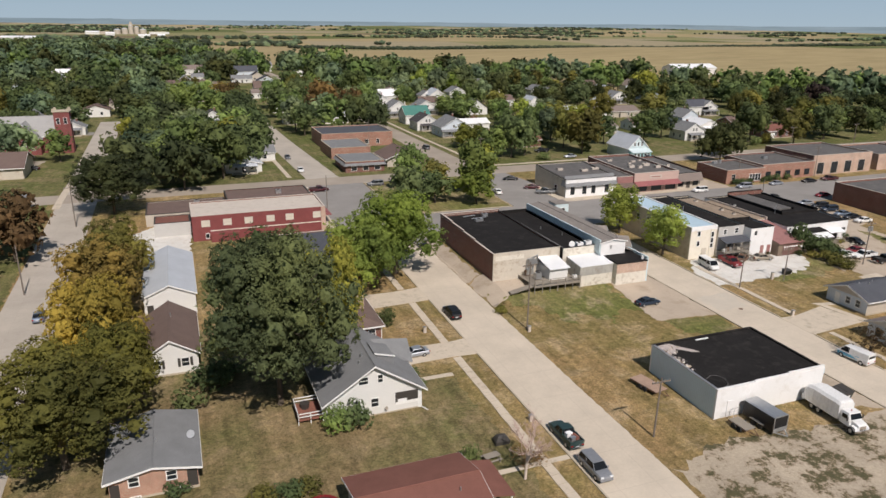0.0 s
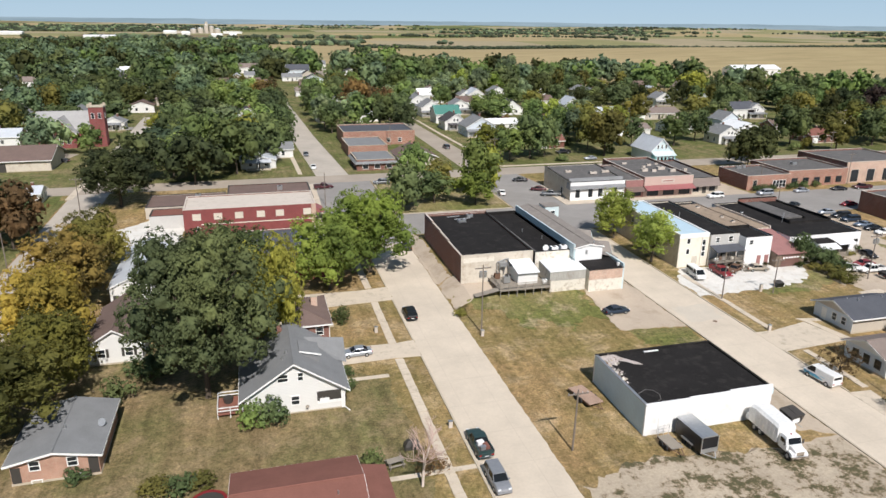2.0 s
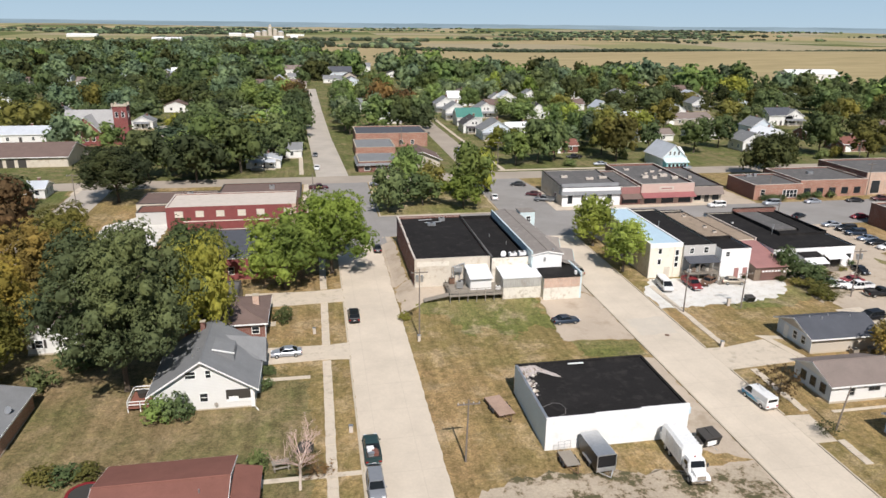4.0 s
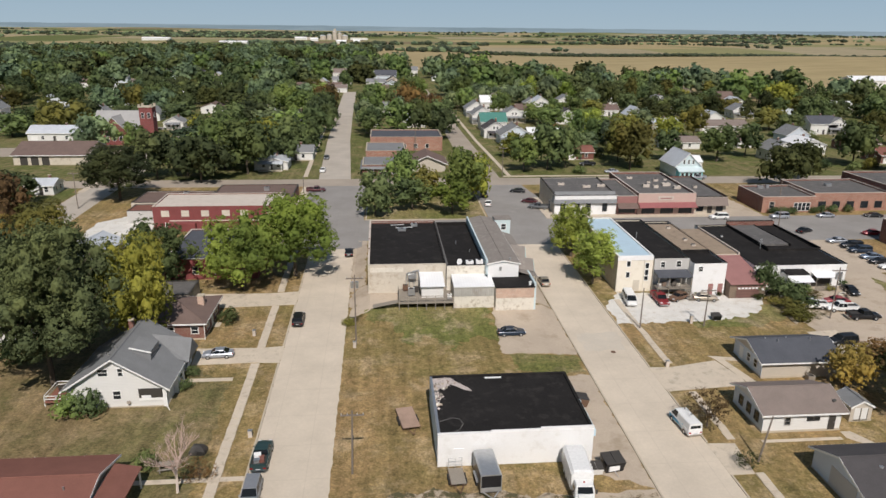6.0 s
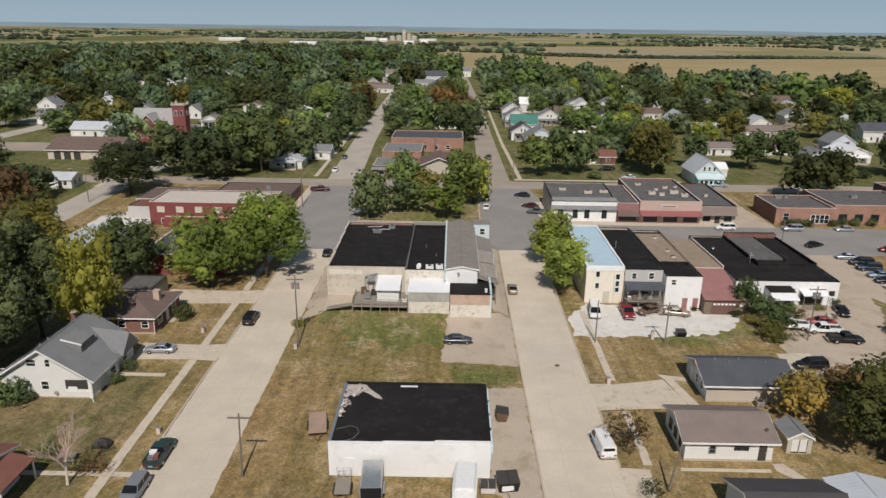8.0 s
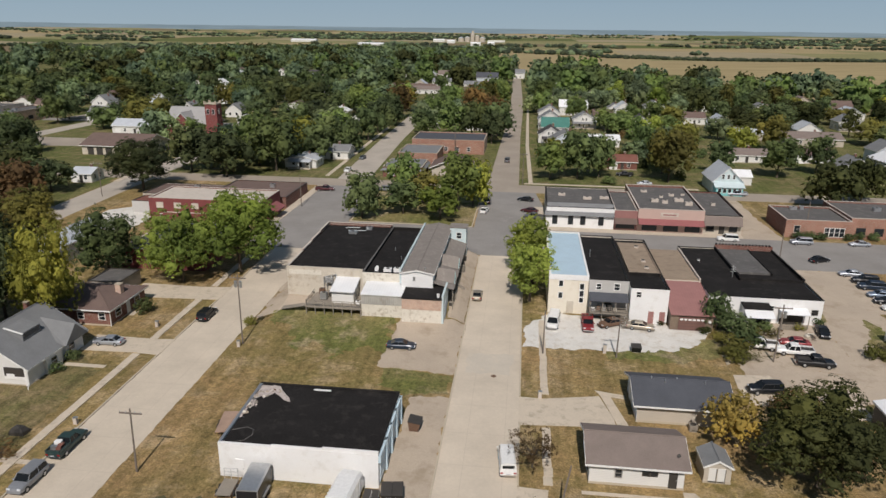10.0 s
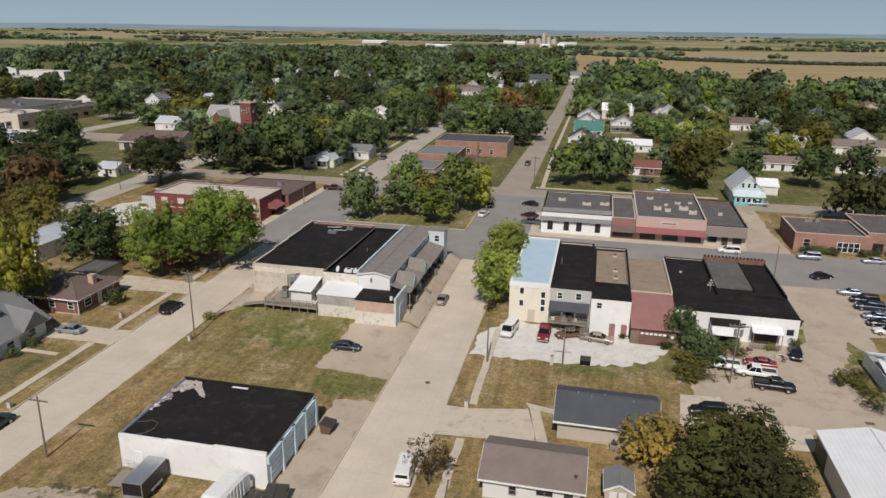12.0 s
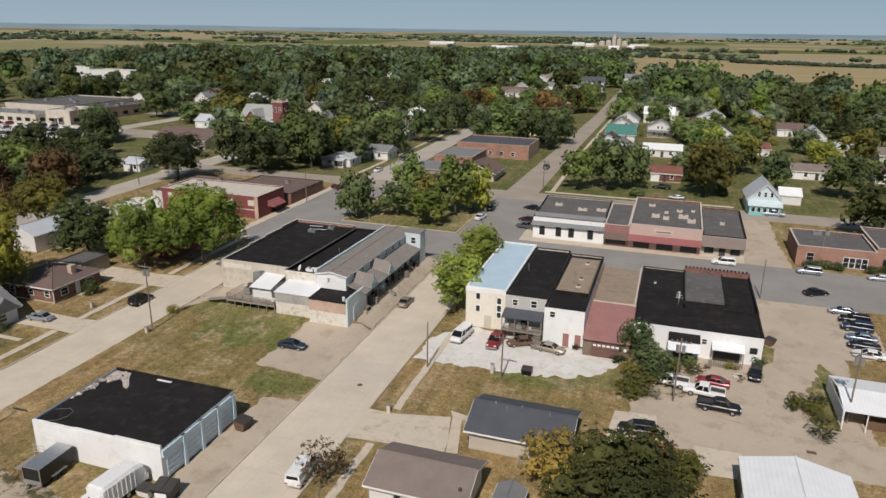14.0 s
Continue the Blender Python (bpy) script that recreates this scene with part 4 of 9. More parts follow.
# ---- garage hall with the black roof ----
def garage_hall():
    w, d = 16.6, 12.3
    ob, w, d = flat_block(55.6, 55.1, 72.2, 67.4, 3.75, ("white", "white", "white", "bluemetal_wall"), "tar", "white painted garage hall with a torn black flat roof", 0.12, ("white", "tar", "tar", "steel"), "garage_hall", back=4.0)
    roof = [c for c in ob.children if c.name.startswith("roof")][0]
    # stepped front parapet, higher towards the street
    for x0, x1, h in ((5.6, 10.9, 0.14), (10.9, w, 0.3)):
        part("parapet_step", M().box(x0, 0, 3.94, x1, 0.25, 3.94 + h), "white", ob)
    for k in range(4):
        y0 = 0.7 + k * 2.9
        dr = part("garage_door", M().box(w + 0.003, y0, 0.35, w + 0.06, y0 + 2.4, 2.9), "garage_ribs", ob, "pale blue panelled overhead garage door")
        # dark strip put in for the shade along the foot of the door
        part("door_sill", M().box(w + 0.003, y0, -0.3, w + 0.05, y0 + 2.4, 0.34), "oldtar", ob, "dark strip painted for the shade at the door foot")
        for j in range(3):
            part("door_rail", M().box(w + 0.06, y0, 0.7 + j * 0.7, w + 0.09, y0 + 2.4, 0.76 + j * 0.7), "trim", dr)
        part("pilaster", M().box(w + 0.003, y0 + 2.42, -0.3, w + 0.3, y0 + 2.88, 3.7), "bluemetal_wall", ob)
    part("door_header", M().box(w + 0.003, 0.1, 2.92, w + 0.24, d - 0.1, 3.7), "bluemetal_wall", ob)
    # torn roofing at the north-west corner
    rnd = random.Random(5)
    bare = [(0.3, 11.9), (0.3, 9.2), (0.7, 9.0), (1.0, 9.6), (1.4, 9.1), (1.9, 9.8), (2.3, 10.4), (3.0, 9.9), (3.9, 9.0), (4.7, 8.7), (4.4, 9.4), (3.6, 10.3), (2.9, 11.2), (2.5, 11.95)]
    part("torn_patch", M().prism(bare, 3.9, 4.0), "gritty", roof, "bare pale patch of torn roofing")
    part("torn_patch", M().prism([(0.28, 8.9), (0.28, 5.2), (0.5, 5.6), (0.5, 6.9), (0.9, 7.6), (0.7, 8.6)], 3.9, 3.97), "gritty", roof, "bare pale patch of torn roofing")
    for k in range(60):
        y = rnd.uniform(4.8, 11.9)
        x = 0.3 + abs(rnd.gauss(0, 0.35 + max(0, y - 8) * 0.4))
        s, a = rnd.uniform(0.06, 0.24), rnd.uniform(0, 3)
        c, n2 = math.cos(a) * s, math.sin(a) * s
        part("roof_scrap", M().slab((x - c, y - n2, 4.02), (x + n2, y - c, 4.04), (x + c, y + n2, 4.02 + rnd.uniform(0.02, 0.2)), (x - n2, y + c, 4.03), 0.03), rnd.choice(["gritty", "dirt", "peeling", "oldtar", "rust", "greywood"]), roof)
    line = [(0.4, 2.6), (1.8, 3.3), (2.6, 3.0), (2.9, 2.0), (2.4, 0.9), (1.6, 0.5)]
    hose = M()
    for p, q in zip(line, line[1:]):
        hose.tube((*p, 3.82), (*q, 3.82), 0.04, 0.04, 5)
    part("hose", hose, "oldtar", roof, "pale hose lying on the roof")
    part("roof_board", M().box(6.6, 11.5, 4.0, 8.6, 11.75, 4.08), "white", roof)
    # roofing turned up against the low parapets
    part("upstand", M().box(0.3, d - 0.3, 3.9, w - 0.3, d - 0.252, 4.13), "tar", roof)
    part("upstand", M().hexa([(w - 0.3, 0.3, 3.7), (w - 0.252, 0.3, 3.7), (w - 0.252, d - 0.31, 3.95), (w - 0.3, d - 0.31, 3.95), (w - 0.3, 0.3, 3.88), (w - 0.252, 0.3, 3.88), (w - 0.252, d - 0.31, 4.125), (w - 0.3, d - 0.31, 4.125)]), "tar", roof)
    door(ob, "S", 0, 2.2, mat="white")
    return ob


garage_hall()

# ---- brick hall, long shop and porch shop on the block between the streets ----
ob, w, d = flat_block(47.3, 104.3, 60.6, 130.6, 4.3, ("stucco", "brick", "brick", "brick"), "tar", "red brick hall with a black flat roof and stepped white coping", 0.25, ("stucco", "tar", "membrane", "membrane"), "brick_hall", back=4.6)
for y0, y1, h in ((8.5, 14.0, 0.25), (14.0, 20.0, 0.45), (20.0, 26.3, 0.65)):
    part("parapet_step", M().box(0, y0, 4.6, 0.25, y1, 4.6 + h), "brick", ob)
    part("coping", M().box(-0.05, y0, 4.6 + h, 0.3, y1, 4.68 + h), "membrane", ob)
part("parapet_step", M().box(0.25, 26.05, 4.8, 13.3, 26.3, 5.15), "brick", ob)
part("coping", M().box(0, 26.0, 5.15, 13.3, 26.35, 5.23), "membrane", ob)
part("paint_strip", M().box(0.4, -0.03, 3.3, 6.0, -0.004, 4.1), "peeling", ob, "strip of peeling white paint on the wall")
roof_unit(ob, 5.6, 20.5, 4.5, 1.6, 1.1, 0.5)
roof_unit(ob, 8.4, 23.6, 4.5, 1.2, 1.0, 0.6)
pipe = M()
for p, q in (((5.2, 22, 4.8), (8.6, 22.4, 4.8)), ((8.6, 22.4, 4.8), (8.8, 24.8, 4.8)), ((4.2, 24, 4.8), (7, 24.4, 4.8))):
    pipe.tube(p, q, 0.09, 0.09, 6)
part("roof_pipe", pipe, "steel", ob)
window(ob, "S", 0, 9.6, 1.0, 0.9, 0.9)

ob, w, d = flat_block(60.62, 103.2, 67.4, 130.6, 4.1, ("peeling", "tar", "tar", "tar"), "tar", "long low shop with a black flat roof and dark parapets", 0.55, ("tar", "oldtar", "tar", "oldtar"), "long_shop")
roof_unit(ob, 3.4, 0.8, 4.1, 1.3, 1.0, 0.9, "white")
roof_unit(ob, 5.1, 0.6, 4.1, 1.2, 1.0, 1.1, "white")
part("satellite_dish", M().tube((2.4, 1.0, 4.9), (2.25, 0.85, 5.0), 0.05, 0.55, 14), "white", ob)
part("dish_mast", M().tube((2.4, 1.0, 4.0), (2.4, 1.0, 4.95), 0.04, 0.04, 6), "steel", ob)
vent(ob, 3.0, 14, 4.2)
vent(ob, 5.0, 9, 4.2)


def porch_shop():
    ob = thing("porch_shop", 67.45, 101.6, "pale teal two-storey shop with grey shingle roof and street porch", "building")
    w, d = 5.2, 28.6
    part("wall", gable_walls(0, 0, w, d, 5.4, 5.9, "y"), "paleteal", ob)
    part("front_wall", M().box(0.0, -0.05, -0.5, w, -0.004, 5.55), "white", ob)
    gable_roof(ob, 0, 0, w, d, 5.4, 5.9, "y", "weathered", 0.25)
    part("side_parapet", M().box(-0.3, 0.0, 3.6, -0.004, d, 6.0), "paleteal", ob, "long pale blue clapboard parapet")
    part("lower_wall", M().box(w + 0.003, 0.5, -0.6, 7.2, d - 1, 3.1), "teal", ob)
    part("porch_roof", M().slab((w + 0.01, 0.2, 4.0), (8.6, 0.2, 3.0), (8.6, d - 3, 3.0), (w + 0.01, d - 3, 4.0), 0.14), "weathered", ob)
    part("end_block", M().box(w + 0.005, d - 3, -0.4, 8.4, d, 6.0), "paleteal", ob)
    part("end_roof", M().box(w - 0.1, d - 3.1, 6.0, 8.6, d + 0.1, 6.15), "weathered", ob)
    window(ob, "S", d - 3, 7.0, 4.0, 0.9, 1.1)
    for y0, s in ((2.0, 1.6), (9.5, 1.3)):
        dm = part("dormer", M().add([(w + 0.3, y0, 3.9), (w + 0.3, y0 + 2 * s, 3.9), (w + 0.3, y0 + s, 5.4), (8.4, y0, 3.2), (8.4, y0 + 2 * s, 3.2), (8.4, y0 + s, 5.0)],
                                     [(3, 4, 5), (0, 2, 1), (0, 3, 5, 2), (1, 2, 5, 4), (0, 1, 4, 3)]), "weathered", ob)
        part("dormer_face", M().add([(8.42, y0 + 0.1, 3.2), (8.42, y0 + 2 * s - 0.1, 3.2), (8.42, y0 + s, 4.8), (8.5, y0 + 0.1, 3.2), (8.5, y0 + 2 * s - 0.1, 3.2), (8.5, y0 + s, 4.8)], [(0, 2, 1), (3, 4, 5), (0, 3, 5, 2), (1, 2, 5, 4), (0, 1, 4, 3)]), "teal", dm)
    for k in range(6):
        y = 0.6 + k * 4.9
        part("porch_post", M().box(8.3, y - 0.07, -0.6, 8.44, y + 0.07, 3.0), "greywood", ob)
    part("porch_floor", M().box(7.21, 5.0, -0.4, 8.5, d - 3.2, 0.35), "greywood", ob)
    for a, b in ((5.2, 9.4), (10.4, 14.3), (16.0, 22.0)):
        part("porch_rail", M().box(8.34, a, 0.85, 8.42, b, 0.95).box(8.34, a, 0.55, 8.42, b, 0.62), "greywood", ob)
    st = M()
    for k in range(4):
        st.box(8.5 + k * 0.28, 9.6, -0.4, 8.78 + k * 0.28, 10.3, 0.28 - k * 0.17)
    part("porch_step", st, "greywood", ob)
    for k, (y, hh, mat) in enumerate(((3.2, 1.1, "darktrim"), (6.2, 0.9, "rust"), (8.0, 1.3, "bluesiding"), (11.6, 0.8, "brownwood"), (13.2, 1.4, "darktrim"), (17.5, 1.0, "rust"), (20.0, 0.9, "oldtar"))):
        part("porch_clutter", M().box(7.4, y, 0.35 if y > 5 else -0.4, 8.1, y + 0.7 + 0.2 * (k % 3), 0.35 + hh), mat, ob)
    for k in range(7):
        window(ob, "E", w, 3.0 + k * 3.3, 4.25, 0.7, 0.95, "trim", 1)
    for k in range(8):
        window(ob, "E", 7.2, 2.6 + k * 3.0, 0.7, 1.5, 1.5, "trim")
    vent(ob, 3.8, 0.6, 5.7, 0.5, 0.16)
    part("gable_vent", M().box(1.9, -0.09, 4.2, 2.3, -0.055, 4.9), "steel", ob)
    return ob


porch_shop()

# back lean-tos, shed and deck behind the shops
ob = thing("awning_building", 61.4, 96.0, "low back building with a bright white metal roof", "building")
part("wall", M().add([(0, 0, -0.6), (6.5, 0, -0.6), (6.5, 7.1, -0.6), (0, 7.1, -0.6), (0, 0, 2.7), (6.5, 0, 2.7), (6.5, 7.1, 3.2), (0, 7.1, 3.2)], [(0, 1, 5, 4), (1, 2, 6, 5), (2, 3, 7, 6), (3, 0, 4, 7)]), "peeling", ob)
part("roof", M().slab((-0.1, -0.2, 2.85), (6.5, -0.2, 2.85), (6.5, 7.15, 3.35), (-0.1, 7.15, 3.35), 0.12), "white_metal", ob)
part("ribbed_band", M().box(-0.03, -0.06, 1.6, 6.5, -0.004, 2.66), "ribwall", ob, "band of stained ribbed metal cladding")
ob = thing("lean_to", 68.0, 94.9, "lean-to with faded brick face and black roof", "building")
part("wall", M().box(0, 0, -0.6, 6.2, 6.6, 2.85), ["peeling"], ob)
part("brick_band", M().box(0, -0.04, 1.6, 6.2, -0.004, 2.8), "palebrick", ob, "band of faded pink brick")
part("roof", M().slab((-0.05, -0.1, 3.0), (6.3, -0.1, 3.0), (6.3, 6.6, 3.2), (-0.05, 6.6, 3.2), 0.14), "tar", ob)
part("side_wall", M().box(6.2, 0.0, -0.6, 6.5, 6.55, 3.4), "paleteal", ob, "pale teal side wall facing the street")
part("roof_bucket", M().tube((5.6, 0.6, 3.0), (5.6, 0.6, 3.45), 0.2, 0.24, 10), "white", ob)
for z in (0.9, 1.9):
    part("side_door", M().box(6.503, 1.0 + z, 0, 6.56, 2.2 + z, 2.1), "bluesiding", ob)
ob = thing("back_shed", 56.2, 98.9, "small white clapboard shed on the deck", "shed")
part("wall", M().box(0, 0.4, -0.2, 3.6, 4.8, 2.4), "siding", ob)
part("roof", M().slab((-0.2, -0.1, 2.45), (3.8, -0.1, 2.45), (3.8, 5.2, 3.3), (-0.2, 5.2, 3.3), 0.1), "white_metal", ob)
window(ob, "E", 3.6, 2.0, 1.0, 0.7, 0.9)
ob = thing("deck", 52.4, 97.0, "grey weathered timber deck with railings", "deck")
part("deck_floor", M().box(0, 0, 0.75, 9.0, 6.9, 0.9), "greywood", ob)
part("skirt_board", M().box(-0.02, -0.04, 0.62, 9.02, -0.004, 0.9), "greywood", ob)
for k in range(7):
    part("post", M().box(k * 1.48, -0.02, -0.6, k * 1.48 + 0.12, 0.1, 1.9), "greywood", ob)
for z in (1.2, 1.5, 1.82):
    part("rail", M().box(0, 0.02, z, 9.0, 0.08, z + 0.09), "greywood", ob)
for z in (1.2, 1.5, 1.82):
    part("rail", M().box(0.02, 0, z, 0.08, 5.0, z + 0.09), "greywood", ob)
part("ramp", M().slab((-4.2, 0.2, 0.05), (-0.02, 0.2, 0.85), (-0.02, 1.5, 0.85), (-4.2, 1.5, 0.05), 0.1), "greywood", ob)
for x, y, z, s, mat in ((54.0, 100.0, 0.9, 1.1, "steel"), (55.0, 101.6, 0.9, 0.8, "darktrim"), (53.2, 102.3, 0.9, 0.9, "rust"), (60.4, 98.2, 0.9, 0.7, "white")):
    o = thing("cooling_unit", x, y, "worn grey cooling unit on the deck", "cooling unit", z=gz(97) + z)
    part("casing", M().box(0, 0, 0, s, s * 0.8, s), mat, o)
    part("grille", M().tube((s / 2, s * 0.4, s), (s / 2, s * 0.4, s + 0.05), s * 0.3, s * 0.3, 12), "darktrim", o)
o = thing("wall_ducts", 53.6, 103.6, "tangle of steel ducts and pipes on the back wall", "ducts")
dm = M()
for x in (0.2, 0.7, 1.5, 2.3):
    dm.tube((x, 0.4, 1.0), (x, 0.4, 3.2 + 0.3 * x), 0.09, 0.09, 7)
dm.tube((0.2, 0.4, 3.2), (2.3, 0.4, 3.8), 0.09, 0.09, 7).box(0.5, -0.1, 2.4, 1.9, 0.6, 3.2)
part("duct", dm, "steel", o)

# the whole block sits up on the bank, drawn in a little
SIGHT = Vector((59.0, -6.8, 43.5))
for ob in [o for o in scene.objects if o.parent is None]:
    kind = ob.name.split(".")[0]
    s, tall = {"brick_hall": (0.962, 1.03), "long_shop": (0.962, 1.03), "porch_shop": (0.962, 1.03), "wall_ducts": (0.962, 1.0), "cooling_unit": (0.968, 1.0), "back_shed": (0.968, 1.15), "deck": (0.972, 1.0), "awning_building": (0.985, 1.36), "lean_to": (0.985, 1.36)}.get(kind, (0, 0))
    if s:
        x, y, z = ob.matrix_basis.translation
        z = min(z, gz(y) + (0.9 if kind == "cooling_unit" else 0))
        ob.matrix_basis = Matrix.Translation(SIGHT + (Vector((x, y, z)) - SIGHT) * s) @ Matrix.Diagonal((s, s, s * tall, 1))

# ---- row of two-storey backs along the gravel yard ----
ob, w, d = flat_block(90.2, 101.7, 96.4, 125.3, 6.3, ("cream", "cream", "cream", "stucco"), "blue_metal", "cream two-storey building with a pale blue metal roof", 0.12, "white", "cream_building", back=6.7)
part("cornice", M().box(-0.06, -0.08, 5.7, 6.2, -0.004, 6.45), "white", ob)
for x in (1.9, 5.2):
    for z in (3.0, 4.2) if x > 4 else (2.6, 4.6):
        window(ob, "S", 0, x, z, 0.6, 0.95, "trim", 0)
window(ob, "S", 0, 5.2, 3.6 - 1.6, 0.6, 0.8, "trim", 0)
door(ob, "S", 0, 3.5, 1.1, 2.0, "stucco", 0.1)
part("drain_pipe", M().tube((4.7, -0.1, 0.2), (4.7, -0.1, 5.8), 0.06, 0.06, 6), "cream", ob)
for k in range(6):
    window(ob, "W", 0, 3 + k * 3.4, 3.8, 0.9, 1.3)

ob, w, d = flat_block(96.45, 101.2, 102.6, 125.0, 5.9, ("grey_siding", "stucco", "stucco", "stucco"), "tar", "grey-sided two-storey building with a back porch and black roof", 0.25, "tar", "porch_building", back=6.2)
window(ob, "S", 0, 1.5, 4.6, 0.7, 0.9)
window(ob, "S", 0, 4.3, 4.6, 0.8, 1.0)
part("porch_roof", M().slab((0, -2.4, 3.5), (6.0, -2.4, 3.5), (6.0, -0.01, 4.1), (0, -0.01, 4.1), 0.1), "slate_roof", ob)
part("porch_floor", M().box(0, -2.3, 1.35, 6.0, -0.01, 1.5), "greywood", ob)
for x in (0.1, 2.0, 4.0, 5.9):
    part("porch_post", M().box(x - 0.06, -2.3, -0.4, x + 0.06, -2.18, 3.5), "greywood", ob)
for z in (1.8, 2.1, 2.4):
    part("porch_rail", M().box(0, -2.26, z, 6.0, -2.2, z + 0.07), "greywood", ob)
st = M()
for k in range(8):
    st.box(4.9, -2.5 - k * 0.26, 1.3 - k * 0.19, 5.9, -2.24 - k * 0.26, 1.36 - k * 0.19)
part("stair", st, "greywood", ob, "grey timber outside stair")
for k in range(5):
    part("porch_clutter", M().box(0.4 + k * 0.85, -1.6 + 0.2 * (k % 3), 1.5, 0.95 + k * 0.85, -1.0, 2.0 + 0.25 * (k % 4)), ("white", "rust", "steel", "darktrim", "peeling")[k], ob)
door(ob, "S", 0, 3.0, 0.95, 2.0, "darktrim", 1.55)
vent(ob, 1.0, 12, 6.1, 1.2)

ob, w, d = flat_block(102.65, 99.3, 108.4, 124.8, 5.6, ("white", "white", "stucco", "white"), "tar", "white rendered two-storey building with black and tan roofs", 0.2, "tar", "white_building", back=5.9)
part("raised_roof", M().box(0.5, 6.4, 5.6, 5.2, 23.2, 6.15), "tan_roof", ob, "raised tan gravel roof")
part("roof_rim", M().box(0.3, 6.2, 5.5, 5.4, 6.4, 6.2), "tar", ob)
part("roof_rim", M().box(5.2, 6.2, 5.5, 5.42, 23.3, 6.25), "brownwood", ob)
for y in (8.5, 12.0, 20.0):
    roof_unit(ob, 3.2, y, 6.15, 0.7, 0.6, 0.3, "membrane")
window(ob, "S", 0, 1.2, 4.4, 0.7, 0.8)
for x in (3.3, 5.0):
    door(ob, "S", 0, x, 0.85, 2.0, "maroon_metal", 0.1, "dark red door")

ob = thing("garage_building", 108.6, 97.7, "garage building with a maroon metal roof and tan flat roof", "building")
part("wall", M().add([(0, 0, -0.7), (6.3, 0, -0.7), (6.3, 10, -0.7), (0, 10, -0.7), (0, 0, 2.6), (6.3, 0, 2.6), (6.3, 10, 4.2), (0, 10, 4.2)], [(0, 1, 5, 4), (1, 2, 6, 5), (2, 3, 7, 6), (3, 0, 4, 7)]), "brownwood", ob)
part("metal_roof", M().slab((-0.1, -0.4, 2.65), (6.4, -0.4, 2.65), (6.4, 10.2, 4.45), (-0.1, 10.2, 4.45), 0.1), "maroon_metal", ob)
part("rear_wall", M().box(0.02, 10.01, -0.7, 6.28, 27, 4.5), "stucco", ob)
part("rear_roof", M().box(0.05, 10.3, 4.5, 6.25, 26.6, 4.62), "tan_roof", ob)
part("side_parapet", M().box(-0.15, 9.8, 3, 0.05, 27, 5.0), "brownwood", ob)
part("side_parapet", M().box(6.1, 9.8, 3, 6.35, 27, 5.0), "membrane", ob)
dr = part("garage_door", M().box(1.2, -0.06, 0.05, 5.2, -0.004, 2.2), "red_ribs", ob, "brown panelled overhead garage door")
for k in range(6):
    part("door_pane", M().box(1.4 + k * 0.62, -0.075, 1.65, 1.85 + k * 0.62, -0.061, 1.95), "white", dr)
part("wall_lamp", M().tube((5.8, -0.25, 1.6), (5.8, -0.02, 1.6), 0.2, 0.2, 10), "white", ob)

ob, w, d = flat_block(115.1, 102.2, 132.2, 126.8, 4.0, ("white", "white", "stucco", "white"), "tar", "long white back of a wide shop with a black roof", 0.15, "tar", "wide_shop", back=4.4)
for box in ((6.6, 8.0, 4.1, 6.85, 24.4, 4.9), (6.6, 8.0, 4.1, 16.9, 8.25, 4.55), (12.6, 10.5, 4.2, 12.8, 24.4, 4.7), (16.85, 8.0, 4.1, 17.1, 24.6, 4.75)):
    part("roof_rim", M().box(*box), "tar", ob)
part("raised_roof", M().box(6.9, 11, 4.2, 12.55, 24.2, 4.55), "oldtar", ob)
part("facade_parapet", M().box(6.7, 24.3, 4.2, 17.1, 24.6, 5.3), "brick", ob)
for k in range(17):
    part("parapet_tooth", M().box(6.8 + k * 0.6, 24.28, 5.3, 7.1 + k * 0.6, 24.62, 5.55), "tar", ob)
mast = M().tube((5.9, 9.2, 4.1), (5.9, 9.2, 6.2), 0.05, 0.05, 6)
for dx, dz in ((0.5, 0), (0.4, 0.4), (0.3, 0.8)):
    mast.tube((5.9 - dx, 9.2, 5.2 + dz), (5.9 + dx, 9.2, 5.2 + dz), 0.03, 0.03, 5)
part("aerial_mast", mast, "steel", ob)
roof_unit(ob, 2.0, 17, 4.3, 0.4, 0.4, 0.3, "white")
part("canopy", M().slab((4.8, -3.9, 2.3), (9.0, -3.9, 2.3), (9.0, -2.27, 2.9), (4.8, -2.27, 2.9), 0.08), "white_metal", ob, "white metal canopy")
part("annex", M().box(4.9, -2.2, -0.5, 8.9, -0.005, 3.0), "white", ob)
part("annex_door", M().box(5.6, -2.26, 0, 8.2, -2.204, 2.2), "darktrim", ob)
part("annex_roof", M().slab((4.8, -2.25, 3.1), (9.0, -2.25, 3.1), (9.0, -0.02, 3.4), (4.8, -0.02, 3.4), 0.1), "tar", ob)
part("canopy", M().slab((10.6, -1.8, 2.3), (14.8, -1.8, 2.3), (14.8, -0.01, 2.8), (10.6, -0.01, 2.8), 0.08), "white_metal", ob, "white metal canopy")
for x in (10.7, 14.6):
    part("canopy_post", M().box(x, -1.75, -0.5, x + 0.1, -1.65, 2.3), "greywood", ob)
part("store_front", M().box(10.9, -0.06, 0, 14.4, -0.004, 2.1), "darktrim", ob)
window(ob, "S", 0, 9.6, 2.2, 0.6, 0.7)
window(ob, "S", 0, 16.0, 1.8, 0.8, 0.7, "darktrim")
fence = thing("picket_fence", 125.4, 100.0, "low weathered wooden picket fence", "fence")
for k in range(14):
    part("picket", M().box(k * 0.3, 0, -0.1, k * 0.3 + 0.2, 0.05, 0.9 + 0.05 * (k % 3)), "greywood", fence)
